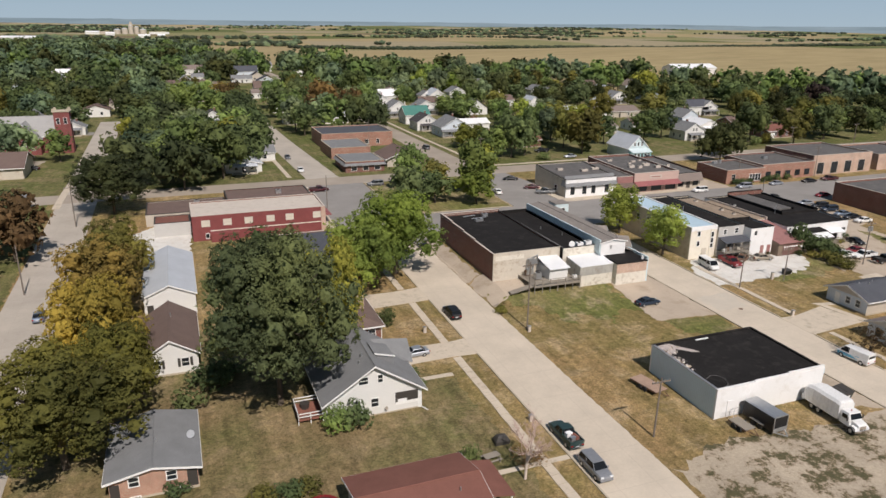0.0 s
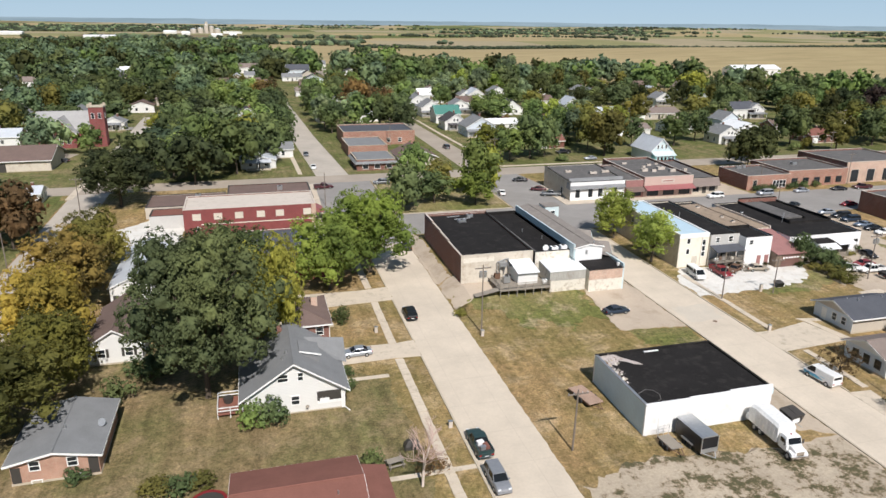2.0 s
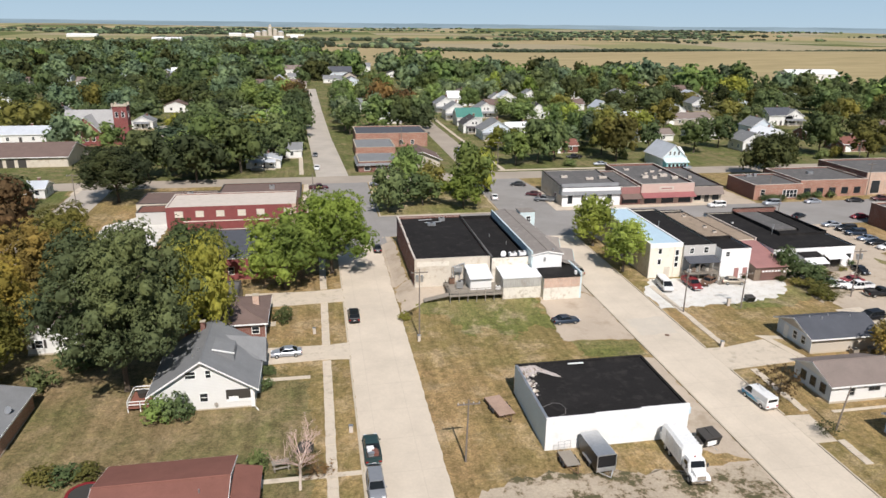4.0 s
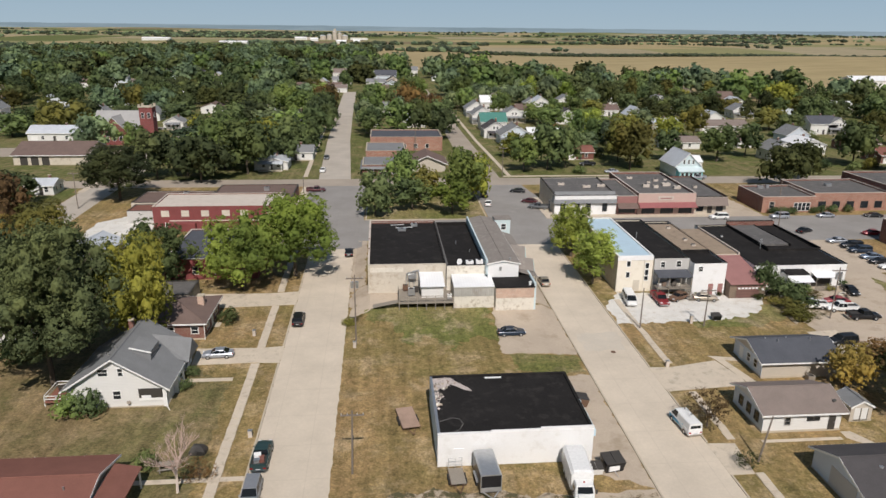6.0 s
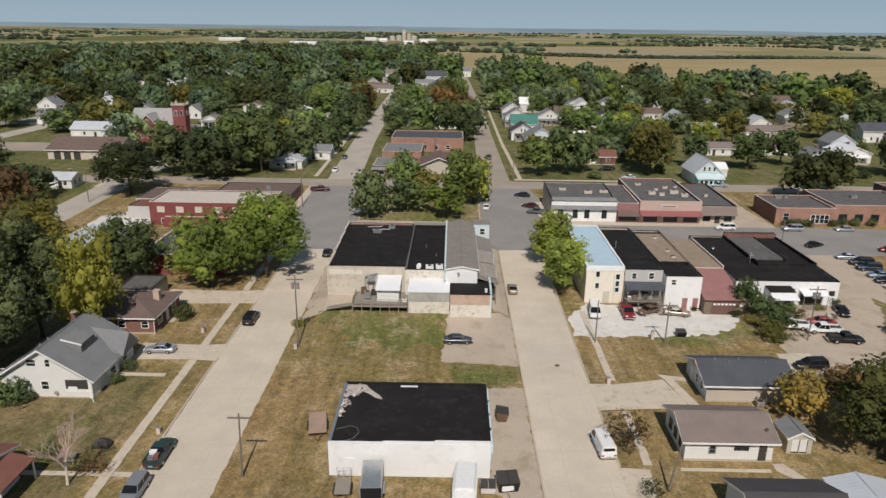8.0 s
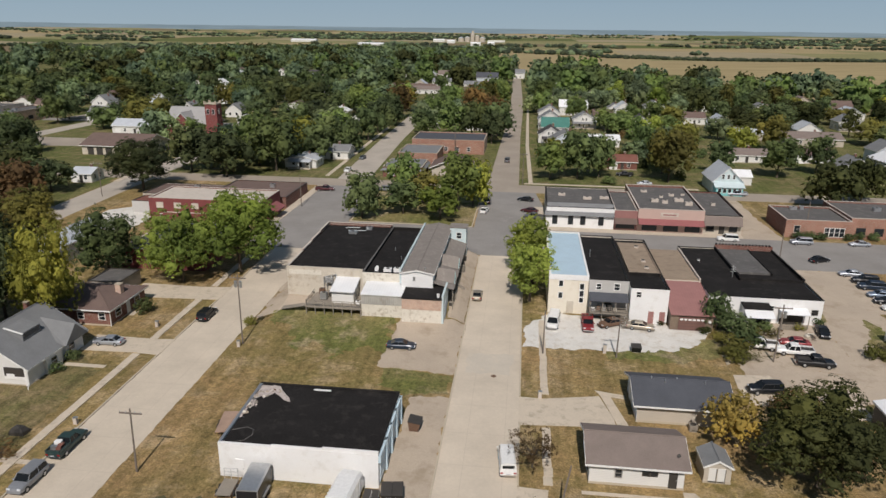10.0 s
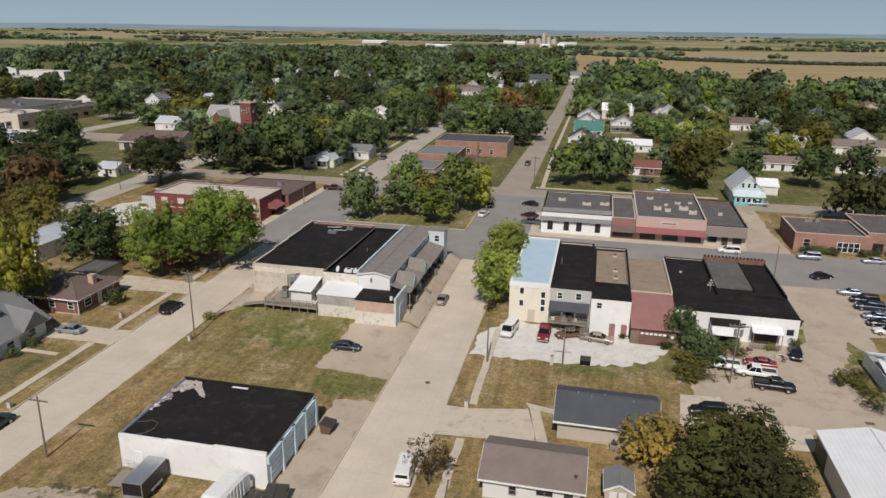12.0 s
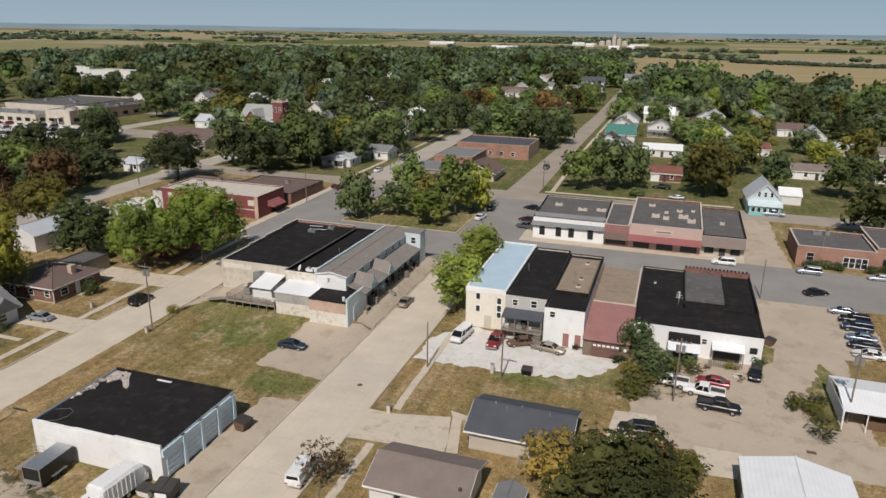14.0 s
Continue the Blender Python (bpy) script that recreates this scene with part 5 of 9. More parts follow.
part("fence_rail", M().box(0, 0.05, 0.5, 4.2, 0.1, 0.6), "greywood", fence)

# ---- shops across the main street ----
ob, w, d = flat_block(91.0, 149.6, 106.0, 166.0, 4.6, ("white", "stucco", "stucco", "stucco"), "oldtar", "corner shop with a grey shingled mansard and white front", 0.15, "tar", "mansard_shop", back=5.6)
part("mansard", M().hexa([(-0.4, -0.7, 3.0), (15.0, -0.7, 3.0), (15.0, 1.9, 3.0), (-0.4, 1.9, 3.0), (0.2, 1.4, 5.4), (15.0, 1.4, 5.4), (15.0, 1.9, 5.4), (0.2, 1.9, 5.4)]), "grey_roof", ob)
for x in (2.0, 5.5, 8.2, 12.2):
    window(ob, "S", 0, x, 0.9, 1.0, 1.9, "darktrim", 0)
for x, y, s in ((3.0, 9.5, 1.6), (8.5, 6.5, 1.9), (12.4, 7.5, 2.0)):
    roof_unit(ob, x, y, 5.2, s, 1.0, 0.5, "membrane")
window(ob, "W", 0, 5, 1.0, 1.2, 1.5)
ob, w, d = flat_block(106.05, 149.2, 111.0, 166.0, 4.4, ("maroon_metal", "brick", "brick", "brick"), "oldtar", "small shop with a dull red front", 0.2, "membrane", "red_front_shop", back=5.0)
part("shop_awning", M().slab((0, -1.6, 1.9), (4.9, -1.6, 1.9), (4.9, -0.01, 2.9), (0, -0.01, 2.9), 0.06), "brown_roof", ob)
part("shop_window", M().box(0.4, -0.05, 0.5, 4.5, -0.004, 1.8), "glass", ob)
ob, w, d = flat_block(111.05, 148.8, 125.2, 171.5, 4.8, ("pink", "brick", "brick", "brick"), "oldtar", "wide pink-fronted shop with a maroon awning", 0.5, "membrane", "pink_shop", back=5.4)
part("shop_awning", M().slab((0, -1.8, 2.2), (14.1, -1.8, 2.2), (14.1, -0.01, 3.1), (0, -0.01, 3.1), 0.08), "awning", ob)
sg = part("sign", M().box(4.8, -0.09, 3.7, 8.6, -0.004, 4.6), "membrane", ob, "cream shop sign with unreadable lettering")
part("lettering", M().box(5.3, -0.11, 4.0, 8.1, -0.092, 4.25), "awning", sg)
for x in (1.0, 5.6, 10.2):
    part("shop_window", M().box(x, -0.05, 0.4, x + 3.2, -0.004, 2.0), "glass", ob)
for x, y, s in ((3, 17, 1.4), (4.0, 8, 1.6), (6.3, 7, 1.2), (9.4, 9, 2.0), (9.0, 14, 1.2), (11.2, 6, 1.6), (6.5, 12, 0.8), (12.0, 15, 0.8)):
    roof_unit(ob, x, y, 5.0, s, s * 0.7, 0.7, "membrane")
ob, w, d = flat_block(125.25, 149.4, 133.4, 170.5, 3.9, ("tan_siding", "brick", "brick", "brick"), "oldtar", "tan shop with a shingled awning front", 0.3, "tar", "tan_shop", back=4.6)
part("shop_awning", M().slab((0, -1.2, 2.2), (8.1, -1.2, 2.2), (8.1, -0.01, 4.1), (0, -0.01, 4.1), 0.1), "tan_shingle", ob)
for x in (1.5, 6.4):
    window(ob, "S", 0, x, 0.7, 1.6, 1.3, "darktrim", 0)
door(ob, "S", 0, 4.0, 1.2, 2.0, "darktrim")
roof_unit(ob, 3.6, 9, 4.3, 0.9, 0.8, 0.6, "membrane")

ob, w, d = flat_block(142.6, 149.6, 156.2, 162.0, 3.6, ("orangebrick", "orangebrick", "brick", "brick"), "oldtar", "single-storey orange brick office with a dark flat roof", 0.35, "membrane", "brick_office", back=3.8)
window(ob, "S", 0, 2.4, 1.2, 1.2, 1.5, "membrane", 1)
for k in range(4):
    window(ob, "S", 0, 8.6 + k * 1.05, 0.5, 0.9, 1.9, "trim", 1)
roof_unit(ob, 4.2, 10.2, 3.8, 1.5, 0.8, 0.6)
roof_unit(ob, 6.4, 10.4, 3.8, 0.8, 0.8, 0.9)
ob, w, d = flat_block(156.3, 150.5, 176.0, 166.0, 4.2, ("orangebrick", "orangebrick", "brick", "brick"), "oldtar", "long orange brick shop with a grey flat roof", 0.35, "membrane", "brick_office", back=4.4)
for k in range(5):
    window(ob, "S", 0, 2.2 + k * 3.7, 0.8, 1.8, 1.6, "darktrim", 0)
roof_unit(ob, 8, 8, 4.4, 1.5, 1.2, 0.7)
ob, w, d = flat_block(176.1, 151.0, 200.0, 170.0, 5.6, ("palebrick", "palebrick", "brick", "brick"), "oldtar", "tall-fronted brick building with arched openings", 0.4, "membrane", "brick_office")
for k in range(4):
    window(ob, "S", 0, 3.0 + k * 5.6, 0.4, 2.6, 3.4, "membrane", 0)
ob, w, d = flat_block(156.8, 104.0, 180.0, 127.0, 5.0, ("brick", "brick", "brick", "brick"), "oldtar", "dark red brick store beside the parking lot", 0.4, "membrane", "brick_store")
part("pilaster", M().box(-0.2, 7, -0.5, -0.003, 7.5, 5.3), "membrane", ob)
for n0 in range(2):
    ob, w, d = flat_block(183.0 + n0 * 24, 104.0, 205.0 + n0 * 24, 126.0, 5.2, ("brick", "orangebrick", "orangebrick", "palebrick"), "oldtar", "brick shop on the main street", 0.4, "membrane", "brick_store")
    ob, w, d = flat_block(203.0 + n0 * 22, 151.0, 224.0 + n0 * 22, 168.0, 4.6, ("palebrick", "orangebrick", "orangebrick", "palebrick"), "oldtar", "pale brick shop on the main street", 0.4, "membrane", "brick_store")

# ---- red brick hall west of the junction ----
ob, w, d = flat_block(1.0, 141.9, 27.8, 153.6, 5.0, ("paintbrick", "paintbrick", "brick", "paintbrick"), "membrane", "long red-painted brick hall with a cream flat roof", 0.2, "membrane", "red_hall", back=5.1)
for k, x in enumerate((2.6, 6.8, 11.0, 15.4, 19.3, 25.0)):
    window(ob, "S", 0, x, 3.0, 1.5, 1.2, "membrane", 1, pane="blind")
window(ob, "S", 0, 2.8, 0.5, 0.6, 1.0, "trim", 0)
part("wall_band", M().box(3.4, -0.06, 1.9, 26.5, -0.004, 2.1), "peeling", ob)
part("corner_pier", M().box(25.9, -0.08, -0.5, 26.85, -0.004, 5.2), "palebrick", ob)
part("annex", M().box(3.4, -1.5, -0.5, 9.0, -0.065, 1.7), "paintbrick", ob)
part("entrance_awning", M().add([(26.85, 4, 3.4), (26.85, 9, 3.4), (29.0, 4, 2.3), (29.0, 9, 2.3), (26.85, 4, 2.1), (26.85, 9, 2.1), (29, 4, 2.1), (29, 9, 2.1)], [(0, 2, 3, 1), (2, 6, 7, 3), (0, 4, 6, 2), (1, 3, 7, 5), (4, 5, 7, 6)]), "awning", ob, "dark red entrance awning")
door(ob, "E", 26.8, 6.5, 1.6, 2.1, "glass", 0.1)
for x0, x1, y0, y1, h, r, wl in ((-8, 8.8, 155.2, 167, 2.5, "brown_roof", "tan_siding"), (9.2, 28.6, 155.4, 172.5, 2.8, "brown_roof", "brick")):
    o, w, d = flat_block(x0, y0, x1, y1, h, (wl, wl, wl, wl), r, "low brown-roofed building behind the red hall", 0.1, "darktrim", "low_building")
    roof_unit(o, w * 0.6, d * 0.6, h, 1.2, 1.0, 0.9)
o, w, d = flat_block(-6.2, 147.0, 0.8, 153.0, 2.8, ("grey_siding", "tan_siding", "tan_siding", "tan_siding"), "redbrown_roof", "small grey lean-to beside the red hall", 0.05, "darktrim", "lean_to")
ob, w, d = flat_block(11.8, 111.6, 28.0, 131.0, 3.6, ("paintbrick", "paintbrick", "brick", "paintbrick"), "slate_roof", "red brick workshop with a dark grey roof", 0.15, "membrane", "red_workshop")
for x in (1.6, 5.4, 9.0):
    window(ob, "S", 0, x, 1.0, 0.9, 1.3, "membrane", 1)
ob, w, d = flat_block(14.0, 97.8, 19.6, 104.4, 2.6, ("greywood", "greywood", "greywood", "greywood"), "oldtar", "low carport with a dark roof", 0.05, "darktrim", "carport")

# ---- houses by the west street ----
ob = thing("bungalow", 12.7, 69.2, "white clapboard bungalow with a grey shingle roof and corner porch", "house")
W, D = 11.4, 11.4
wm = M()
lo = -0.8
mid = W / 2
wm.add([(0, 0, lo), (W, 0, lo), (W, D, lo), (0, D, lo), (0, 0, 2.8), (W, 0, 2.8), (W, D, 2.8), (0, D, 2.8)], [(0, 1, 5, 4), (2, 3, 7, 6), (3, 0, 4, 7), (1, 2, 6, 5)])
wm.add([(0, 0, 2.8), (mid, 0, 6.5), (W, 0, 2.8), (0, D, 2.8), (mid, D, 6.5), (W, D, 2.8)], [(0, 2, 1), (3, 4, 5)])
part("wall", wm, "siding", ob)
# dark panel on the closed wall, standing for the shade inside the porch
part("porch_opening", M().box(8.2, -0.02, 0.9, 11.0, -0.003, 2.45), "darktrim", ob, "shaded porch opening")
part("porch_rail", M().box(8.2, -0.06, 0.85, 11.0, -0.021, 1.2), "trim", ob)
part("porch_bench", M().box(8.5, -0.05, 1.2, 9.6, -0.022, 1.55), "white", ob)
part("porch_post", M().box(11.0, -0.08, -0.5, 11.45, -0.003, 2.8), "trim", ob)
gable_roof(ob, 0, 0, W, D, 2.8, 6.5, "y", "grey_roof", 0.6)
part("foundation", M().box(-0.06, -0.06, -1, W + 0.06, D + 0.06, 0.15), "kerb", ob)
for x, z, ww, hh in ((5.3, 4.05, 1.1, 0.85), (7.3, 4.0, 0.55, 0.95)):
    window(ob, "S", 0, x - 0.9, z + 0.2, ww, hh, "trim", 1)
window(ob, "S", 0, 5.7, 1.15, 0.85, 1.05, "trim", 1)
window(ob, "S", 0, 3.6, 1.9, 0.65, 0.3, "trim", 0)
dmr = part("dormer", M().add([(6.6, 3.2, 6.3), (6.6, 6.6, 6.3), (9.0, 3.2, 5.65), (9.0, 6.6, 5.65), (9.0, 3.2, 4.5), (9.0, 6.6, 4.5), (6.6, 3.2, 4.6), (6.6, 6.6, 4.6)], [(0, 2, 3, 1), (2, 4, 5, 3), (0, 6, 4, 2), (1, 3, 5, 7)]), "grey_roof", ob)
part("dormer_trim", M().slab((6.6, 3.0, 6.36), (9.15, 3.0, 5.68), (9.15, 3.2, 5.68), (6.6, 3.2, 6.36), 0.12), "trim", dmr)
part("dormer_pane", M().box(9.005, 3.4, 4.85, 9.02, 6.4, 5.5), "glass", dmr)
part("cross_gable", M().add([(7.0, 8.8, 5.6), (12.5, 8.8, 4.9), (12.5, 6.3, 2.6), (12.5, 11.2, 2.6), (9.0, 11.2, 3.9), (9.0, 6.3, 3.9)], [(0, 1, 3, 4), (0, 5, 2, 1), (1, 2, 3)]), "grey_roof", ob)
chimney(ob, 4.6, 10.2, 4.0, 7.0, 0.6, "brick")
vent(ob, 5.0, 3.2, 6.1, 0.5, 0.12)
vent(ob, 4.5, 2.2, 5.8, 0.4, 0.1)
part("bay_box", M().box(W + 0.003, 3.0, -0.6, W + 0.5, 6.0, 2.3), "siding", ob)
for y in (4.4, 8.8):
    window(ob, "E", W + (0.5 if y < 6 else 0), y, 0.9, 1.2, 1.1)
part("down_pipe", M().tube((W - 0.1, -0.1, 2.6), (W - 0.1, -0.1, 0.2), 0.06, 0.06, 6).tube((W - 0.1, -0.1, 0.2), (W + 0.5, -1.0, 0.0), 0.06, 0.06, 6), "trim", ob)
part("satellite_dish", M().tube((7.0, -0.2, 0.75), (7.03, -0.3, 0.82), 0.03, 0.22, 12), "greywood", ob)
o = thing("wood_deck", 9.6, 69.9, "red-stained wooden deck with white railings", "deck")
part("deck_floor", M().box(0, 0, 0.5, 2.9, 3.8, 0.65), "deckwood", o)
for a, b in (((0, 0), (2.9, 0.08)), ((0, 0), (0.08, 3.8)), ((0, 3.7), (2.9, 3.8))):
    for z in (0.95, 1.35):
        part("rail", M().box(*a, z, *b, z + 0.1), "trim", o)
for x in (0, 1.4, 2.8):
    part("post", M().box(x, 0, -0.4, x + 0.1, 0.1, 1.45), "trim", o)
part("patio_table", M().tube((1.2, 2.6, 0.65), (1.2, 2.6, 1.3), 0.5, 0.6, 8), "darktrim", o)

ob = thing("house", 13.4, 87.2, "small red brick house with a brown hipped shingle roof", "house")
w, d = 10.9, 10.0
part("wall", M().box(0, 0, -0.8, w, d, 2.7), "brick", ob)
part("foundation", M().box(-0.05, -0.05, -1.0, w + 0.05, d + 0.05, 0.25), "kerb", ob)
hip_roof(ob, 0, 0, w, d, 2.7, 4.3, "brown_roof", 0.5)
for x in (2.2, 6.2, 9.6):
    window(ob, "S", 0, x, 1.0, 0.95, 1.0, "trim", 1)
for y in (2.2, 7.6):
    window(ob, "E", w, y, 0.9, 1.4, 1.1, "trim", 1)
door(ob, "E", w, 5.0, 0.95, 2.0, "trim", 0.2)
part("door_step", M().box(w, 4.2, -0.5, w + 1.2, 5.8, 0.15), "kerb", ob)
part("corner_trim", M().tube((w + 0.08, -0.08, -0.2), (w + 0.08, -0.08, 2.5), 0.06, 0.06, 6), "trim", ob)
chimney(ob, 9.4, 5.6, 2.4, 4.7, 0.9, "palebrick")
vent(ob, 1.8, 7.6, 3.7)
vent(ob, 2.4, 7.2, 3.8)

ob, w, d = house(-9.4, 62.6, -1.4, 72.8, 2.5, 3.3, "y", "pinkbrick", "grey_roof", "pink brick house with a low grey roof and white-framed windows", 0.45)
for x, z, hh in ((2.2, 1.5, 0.95), (5.6, 1.5, 0.95), (2.2, -0.3, 0.6), (6.0, -0.2, 0.6)):
    window(ob, "S", 0, x, z, 0.85, hh, "trim", 1)
# two dark panels painted for shaded recesses; the wall behind is closed
part("porch_recess", M().box(7.0, -0.03, 0.3, 7.95, -0.003, 2.2), "darktrim", ob)
part("porch_recess", M().box(0.05, -0.03, 0.0, 0.9, -0.003, 2.0), "darktrim", ob)
part("satellite_dish", M().tube((7.7, 5.1, 2.95), (7.6, 4.8, 3.15), 0.05, 0.42, 14), "steel", ob)
vent(ob, 4.3, 4.0, 3.3, 0.6)

ob, w, d = house(11.9, 46.0, 23.0, 55.3, 2.8, 4.0, "x", "tan_siding", "redbrown_roof", "low house with a reddish-brown shingle roof", 0.5)
part("wing_roof", M().slab((11.6, 2.2, 3.0), (14.2, 2.2, 2.5), (14.2, 8.0, 2.5), (11.6, 8.0, 3.0), 0.14), "redbrown_roof", ob)
for y in (2.4, 7.6):
    part("porch_post", M().box(13.9, y, -0.6, 14.05, y + 0.15, 2.4), "trim", ob)
part("wing_wall", M().box(11.12, 2.6, -0.6, 12.4, 7.6, 2.4), "siding", ob)
vent(ob, 9.0, 3.0, 3.7, 0.4)

ob, w, d = house(-6.9, 86.7, -0.3, 100.0, 2.9, 4.9, "y", "siding", "brown_roof", "white clapboard house with a brown roof and dark shutters", 0.4)
for x in (1.6, 5.0):
    window(ob, "S", 0, x, 1.1, 0.9, 1.1, "trim", 1)
    for dx in (-0.75, 0.75):
        part("shutter", M().box(x + dx - 0.17, -0.06, 1.05, x + dx + 0.17, -0.004, 2.25), "darktrim", ob)
vent(ob, 3.6, 8.0, 4.9)
ob, w, d = house(-7.2, 105.8, 0.2, 126.2, 3.4, 5.0, "y", "siding", "pale_metal", "long white shed with a pale metal roof", 0.25, name="metal_shed", category="shed")
part("shed_door", M().box(0.4, -0.05, 0, 1.3, -0.004, 2.1), "darktrim", ob)

# ---- houses by the east street ----
ob, w, d = house(99.8, 71.0, 110.4, 78.4, 2.5, 3.9, "x", "tan_siding", "slate_roof", "low beige house with a slate-blue shingle roof", 0.55)
part("gable_siding", M().box(-0.03, 0, 0, -0.004, d, 2.45), "bluesiding", ob)
for y in (1.6, 3.4):
    window(ob, "W", -0.03, y, 0.9, 0.8, 1.1, "trim", 1)
door(ob, "W", -0.03, 5.4, 0.95, 2.0, "trim")
for x, y in ((3.5, 3.0), (8.2, 3.2), (5.0, 3.7), (2.0, 3.65)):
    vent(ob, x, y, 3.6, 0.6, 0.09)
o = thing("garden_table", 108.5, 69.8, "weathered garden table beside the house", "table")
part("tabletop", M().box(0, 0, 0.65, 1.5, 0.8, 0.72), "greywood", o)
for x in (0.1, 1.3):
    part("leg", M().box(x, 0.1, -0.1, x + 0.1, 0.7, 0.65), "greywood", o)

ob, w, d = house(93.3, 58.8, 102.7, 65.6, 2.6, 3.9, "x", "siding", "tan_shingle", "white clapboard house with a tan shingle roof", 0.5)
part("gable_siding", M().box(-0.03, 0, 0, -0.004, d, 2.55), "bluesiding", ob)
window(ob, "S", 0, 2.9, 1.0, 0.6, 0.9, "steel", 1)
for x in (5.6, 6.4):
    window(ob, "S", 0, x, 1.45, 0.6, 0.35, "darktrim", 0)
door(ob, "S", 0, 8.3, 0.85, 1.95, "darktrim", 0.15)
for y in (1.4, 3.2, 5.0):
    window(ob, "W", -0.03, y, 0.9, 0.8, 1.1, "darktrim", 1)
part("satellite_dish", M().tube((8.9, 1.0, 3.25), (8.85, 0.9, 3.4), 0.03, 0.2, 12), "darktrim", ob)
o, w, d = house(105.0, 60.4, 107.7, 63.6, 1.9, 2.6, "y", "tan_siding", "grey_roof", "small beige garden shed with double doors", 0.15, name="garden_shed", category="shed")
for x in (0.85, 1.75):
    dd = part("shed_door", M().box(x - 0.4, -0.05, 0.1, x + 0.4, -0.004, 1.75), "siding", o)
    part("door_stile", M().box(x + 0.33, -0.07, 0.1, x + 0.4, -0.052, 1.75), "darktrim", dd)
ob, w, d = house(95.4, 44.0, 104.0, 52.4, 2.5, 4.1, "x", "bluesiding", "dark_shingle", "pale blue-sided house with a dark shingle roof", 0.45)
for x in (3.2, 5.0, 6.8):
    part("roof_vent", M().tube((x, 3.0, 3.6), (x, 3.0, 3.85), 0.26, 0.2, 10), "steel", ob)
part("inner_gable", M().box(-0.04, 1.5, 0, -0.004, 5.5, 2.4), "grey_siding", ob)
ob, w, d = house(105.2, 44.0, 111.0, 53.0, 2.3, 3.0, "y", "white", "pale_metal", "low shed with a pale metal roof", 0.2, name="metal_shed", category="shed")
ob, w, d = house(127.6, 62.0, 137.4, 74.6, 2.9, 4.0, "y", "white", "white_metal", "white metal workshop with a shiny white roof", 0.2, name="metal_workshop", category="workshop")
# dark panel in place of the shaded inside of an open bay
part("open_bay", M().box(-0.05, 9.0, 0, -0.004, 12.5, 2.6), "darktrim", ob)
ob = thing("carport", 139.6, 88.6, "open white metal carport", "carport")
part("roof", M().slab((0, 0, 2.5), (7.5, 0, 2.5), (7.5, 4.6, 3.3), (0, 4.6, 3.3), 0.1).slab((0, 4.6, 3.3), (7.5, 4.6, 3.3), (7.5, 9.2, 2.5), (0, 9.2, 2.5), 0.1), "white_metal", ob)
for x in (0.05, 2.5, 5.0, 7.35):
    for y in (0.05, 9.1):
        part("post", M().box(x, y, -0.4, x + 0.1, y + 0.1, 2.45), "trim", ob)
part("side_sheet", M().box(-0.06, 0, 0.6, -0.003, 9.2, 2.5), "white_metal", ob)
o = thing("stored_crate", 142.5, 89.6, "rusty crate under the carport", "crate")
part("body", M().box(0, 0, 0, 2.4, 1.2, 1.0), "rust", o)

# ---- north side: library block, church, school, houses ----
ob, w, d = flat_block(46.4, 237.5, 71.8, 256.0, 4.6, ("orangebrick", "palebrick", "orangebrick", "orangebrick"), "slate_roof", "low orange brick building with a grey flat roof", 0.3, "kerb", "brick_library")
for x in (12, 16, 20):
    window(ob, "S", 0, x, 1.0, 1.1, 1.4, "trim", 1)
ob, w, d = flat_block(45.2, 216.5, 58.0, 234.0, 3.4, ("orangebrick", "orangebrick", "orangebrick", "orangebrick"), "grey_roof", "brick wing with a pale grey roof", 0.15, "kerb", "brick_wing")
ob, w, d = flat_block(44.6, 194.5, 56.2, 208.0, 3.0, ("brick", "brick", "brick", "brick"), "grey_roof", "small brick office with a grey mansard roof", 0.1, "kerb", "brick_wing")
part("mansard", M().hexa([(-0.7, -0.7, 2.0), (w + 0.7, -0.7, 2.0), (w + 0.7, d + 0.7, 2.0), (-0.7, d + 0.7, 2.0), (0.6, 0.6, 3.25), (w - 0.6, 0.6, 3.25), (w - 0.6, d - 0.6, 3.25), (0.6, d - 0.6, 3.25)]), "grey_roof", ob)
for x in (2.5, 6, 9.5):
    window(ob, "S", 0, x, 0.5, 1.6, 1.2, "trim", 0)
ob, w, d = house(58.5, 199.0, 69.5, 211.0, 2.6, 4.9, "y", "tan_siding", "brown_roof", "low house with a broad brown roof", 0.8)

ob = thing("church", -54.0, 253.0, "red brick church with a grey roof and square bell tower", "church")
part("wall", gable_walls(0, 3, 17.5, 16, 5.5, 11.0, "x"), "darkbrick", ob)
gable_roof(ob, 0, 3, 17.5, 16, 5.5, 11.0, "x", "pale_shingle", 0.4)
part("wall", gable_walls(4, -1, 13, 9.5, 5.0, 9.8, "y"), "darkbrick", ob)
gable_roof(ob, 4, -1, 13, 9.5, 5.0, 9.8, "y", "pale_shingle", 0.4)
for x in (6.2, 8.5, 10.8):
    window(ob, "S", -1, x, 1.5, 1.0, 3.0, "trim", 1)
tw = part("tower", M().box(17.6, 0.5, -0.5, 22.2, 5.1, 13.2), "darkbrick", ob)
part("tower_cap", M().box(17.3, 0.2, 13.2, 22.5, 5.4, 13.5), "kerb", tw)
for x, y in ((17.4, 0.3), (21.6, 0.3), (17.4, 4.5), (21.6, 4.5)):
    part("pinnacle", M().box(x, y, 13.5, x + 0.7, y + 0.7, 14.3), "kerb", tw)
for x in (18.8, 20.9):
    window(ob, "S", 0.5, x, 9.5, 0.9, 1.8, "trim", 1)
window(ob, "E", 22.2, 2.8, 9.5, 0.9, 1.8, "trim", 1)

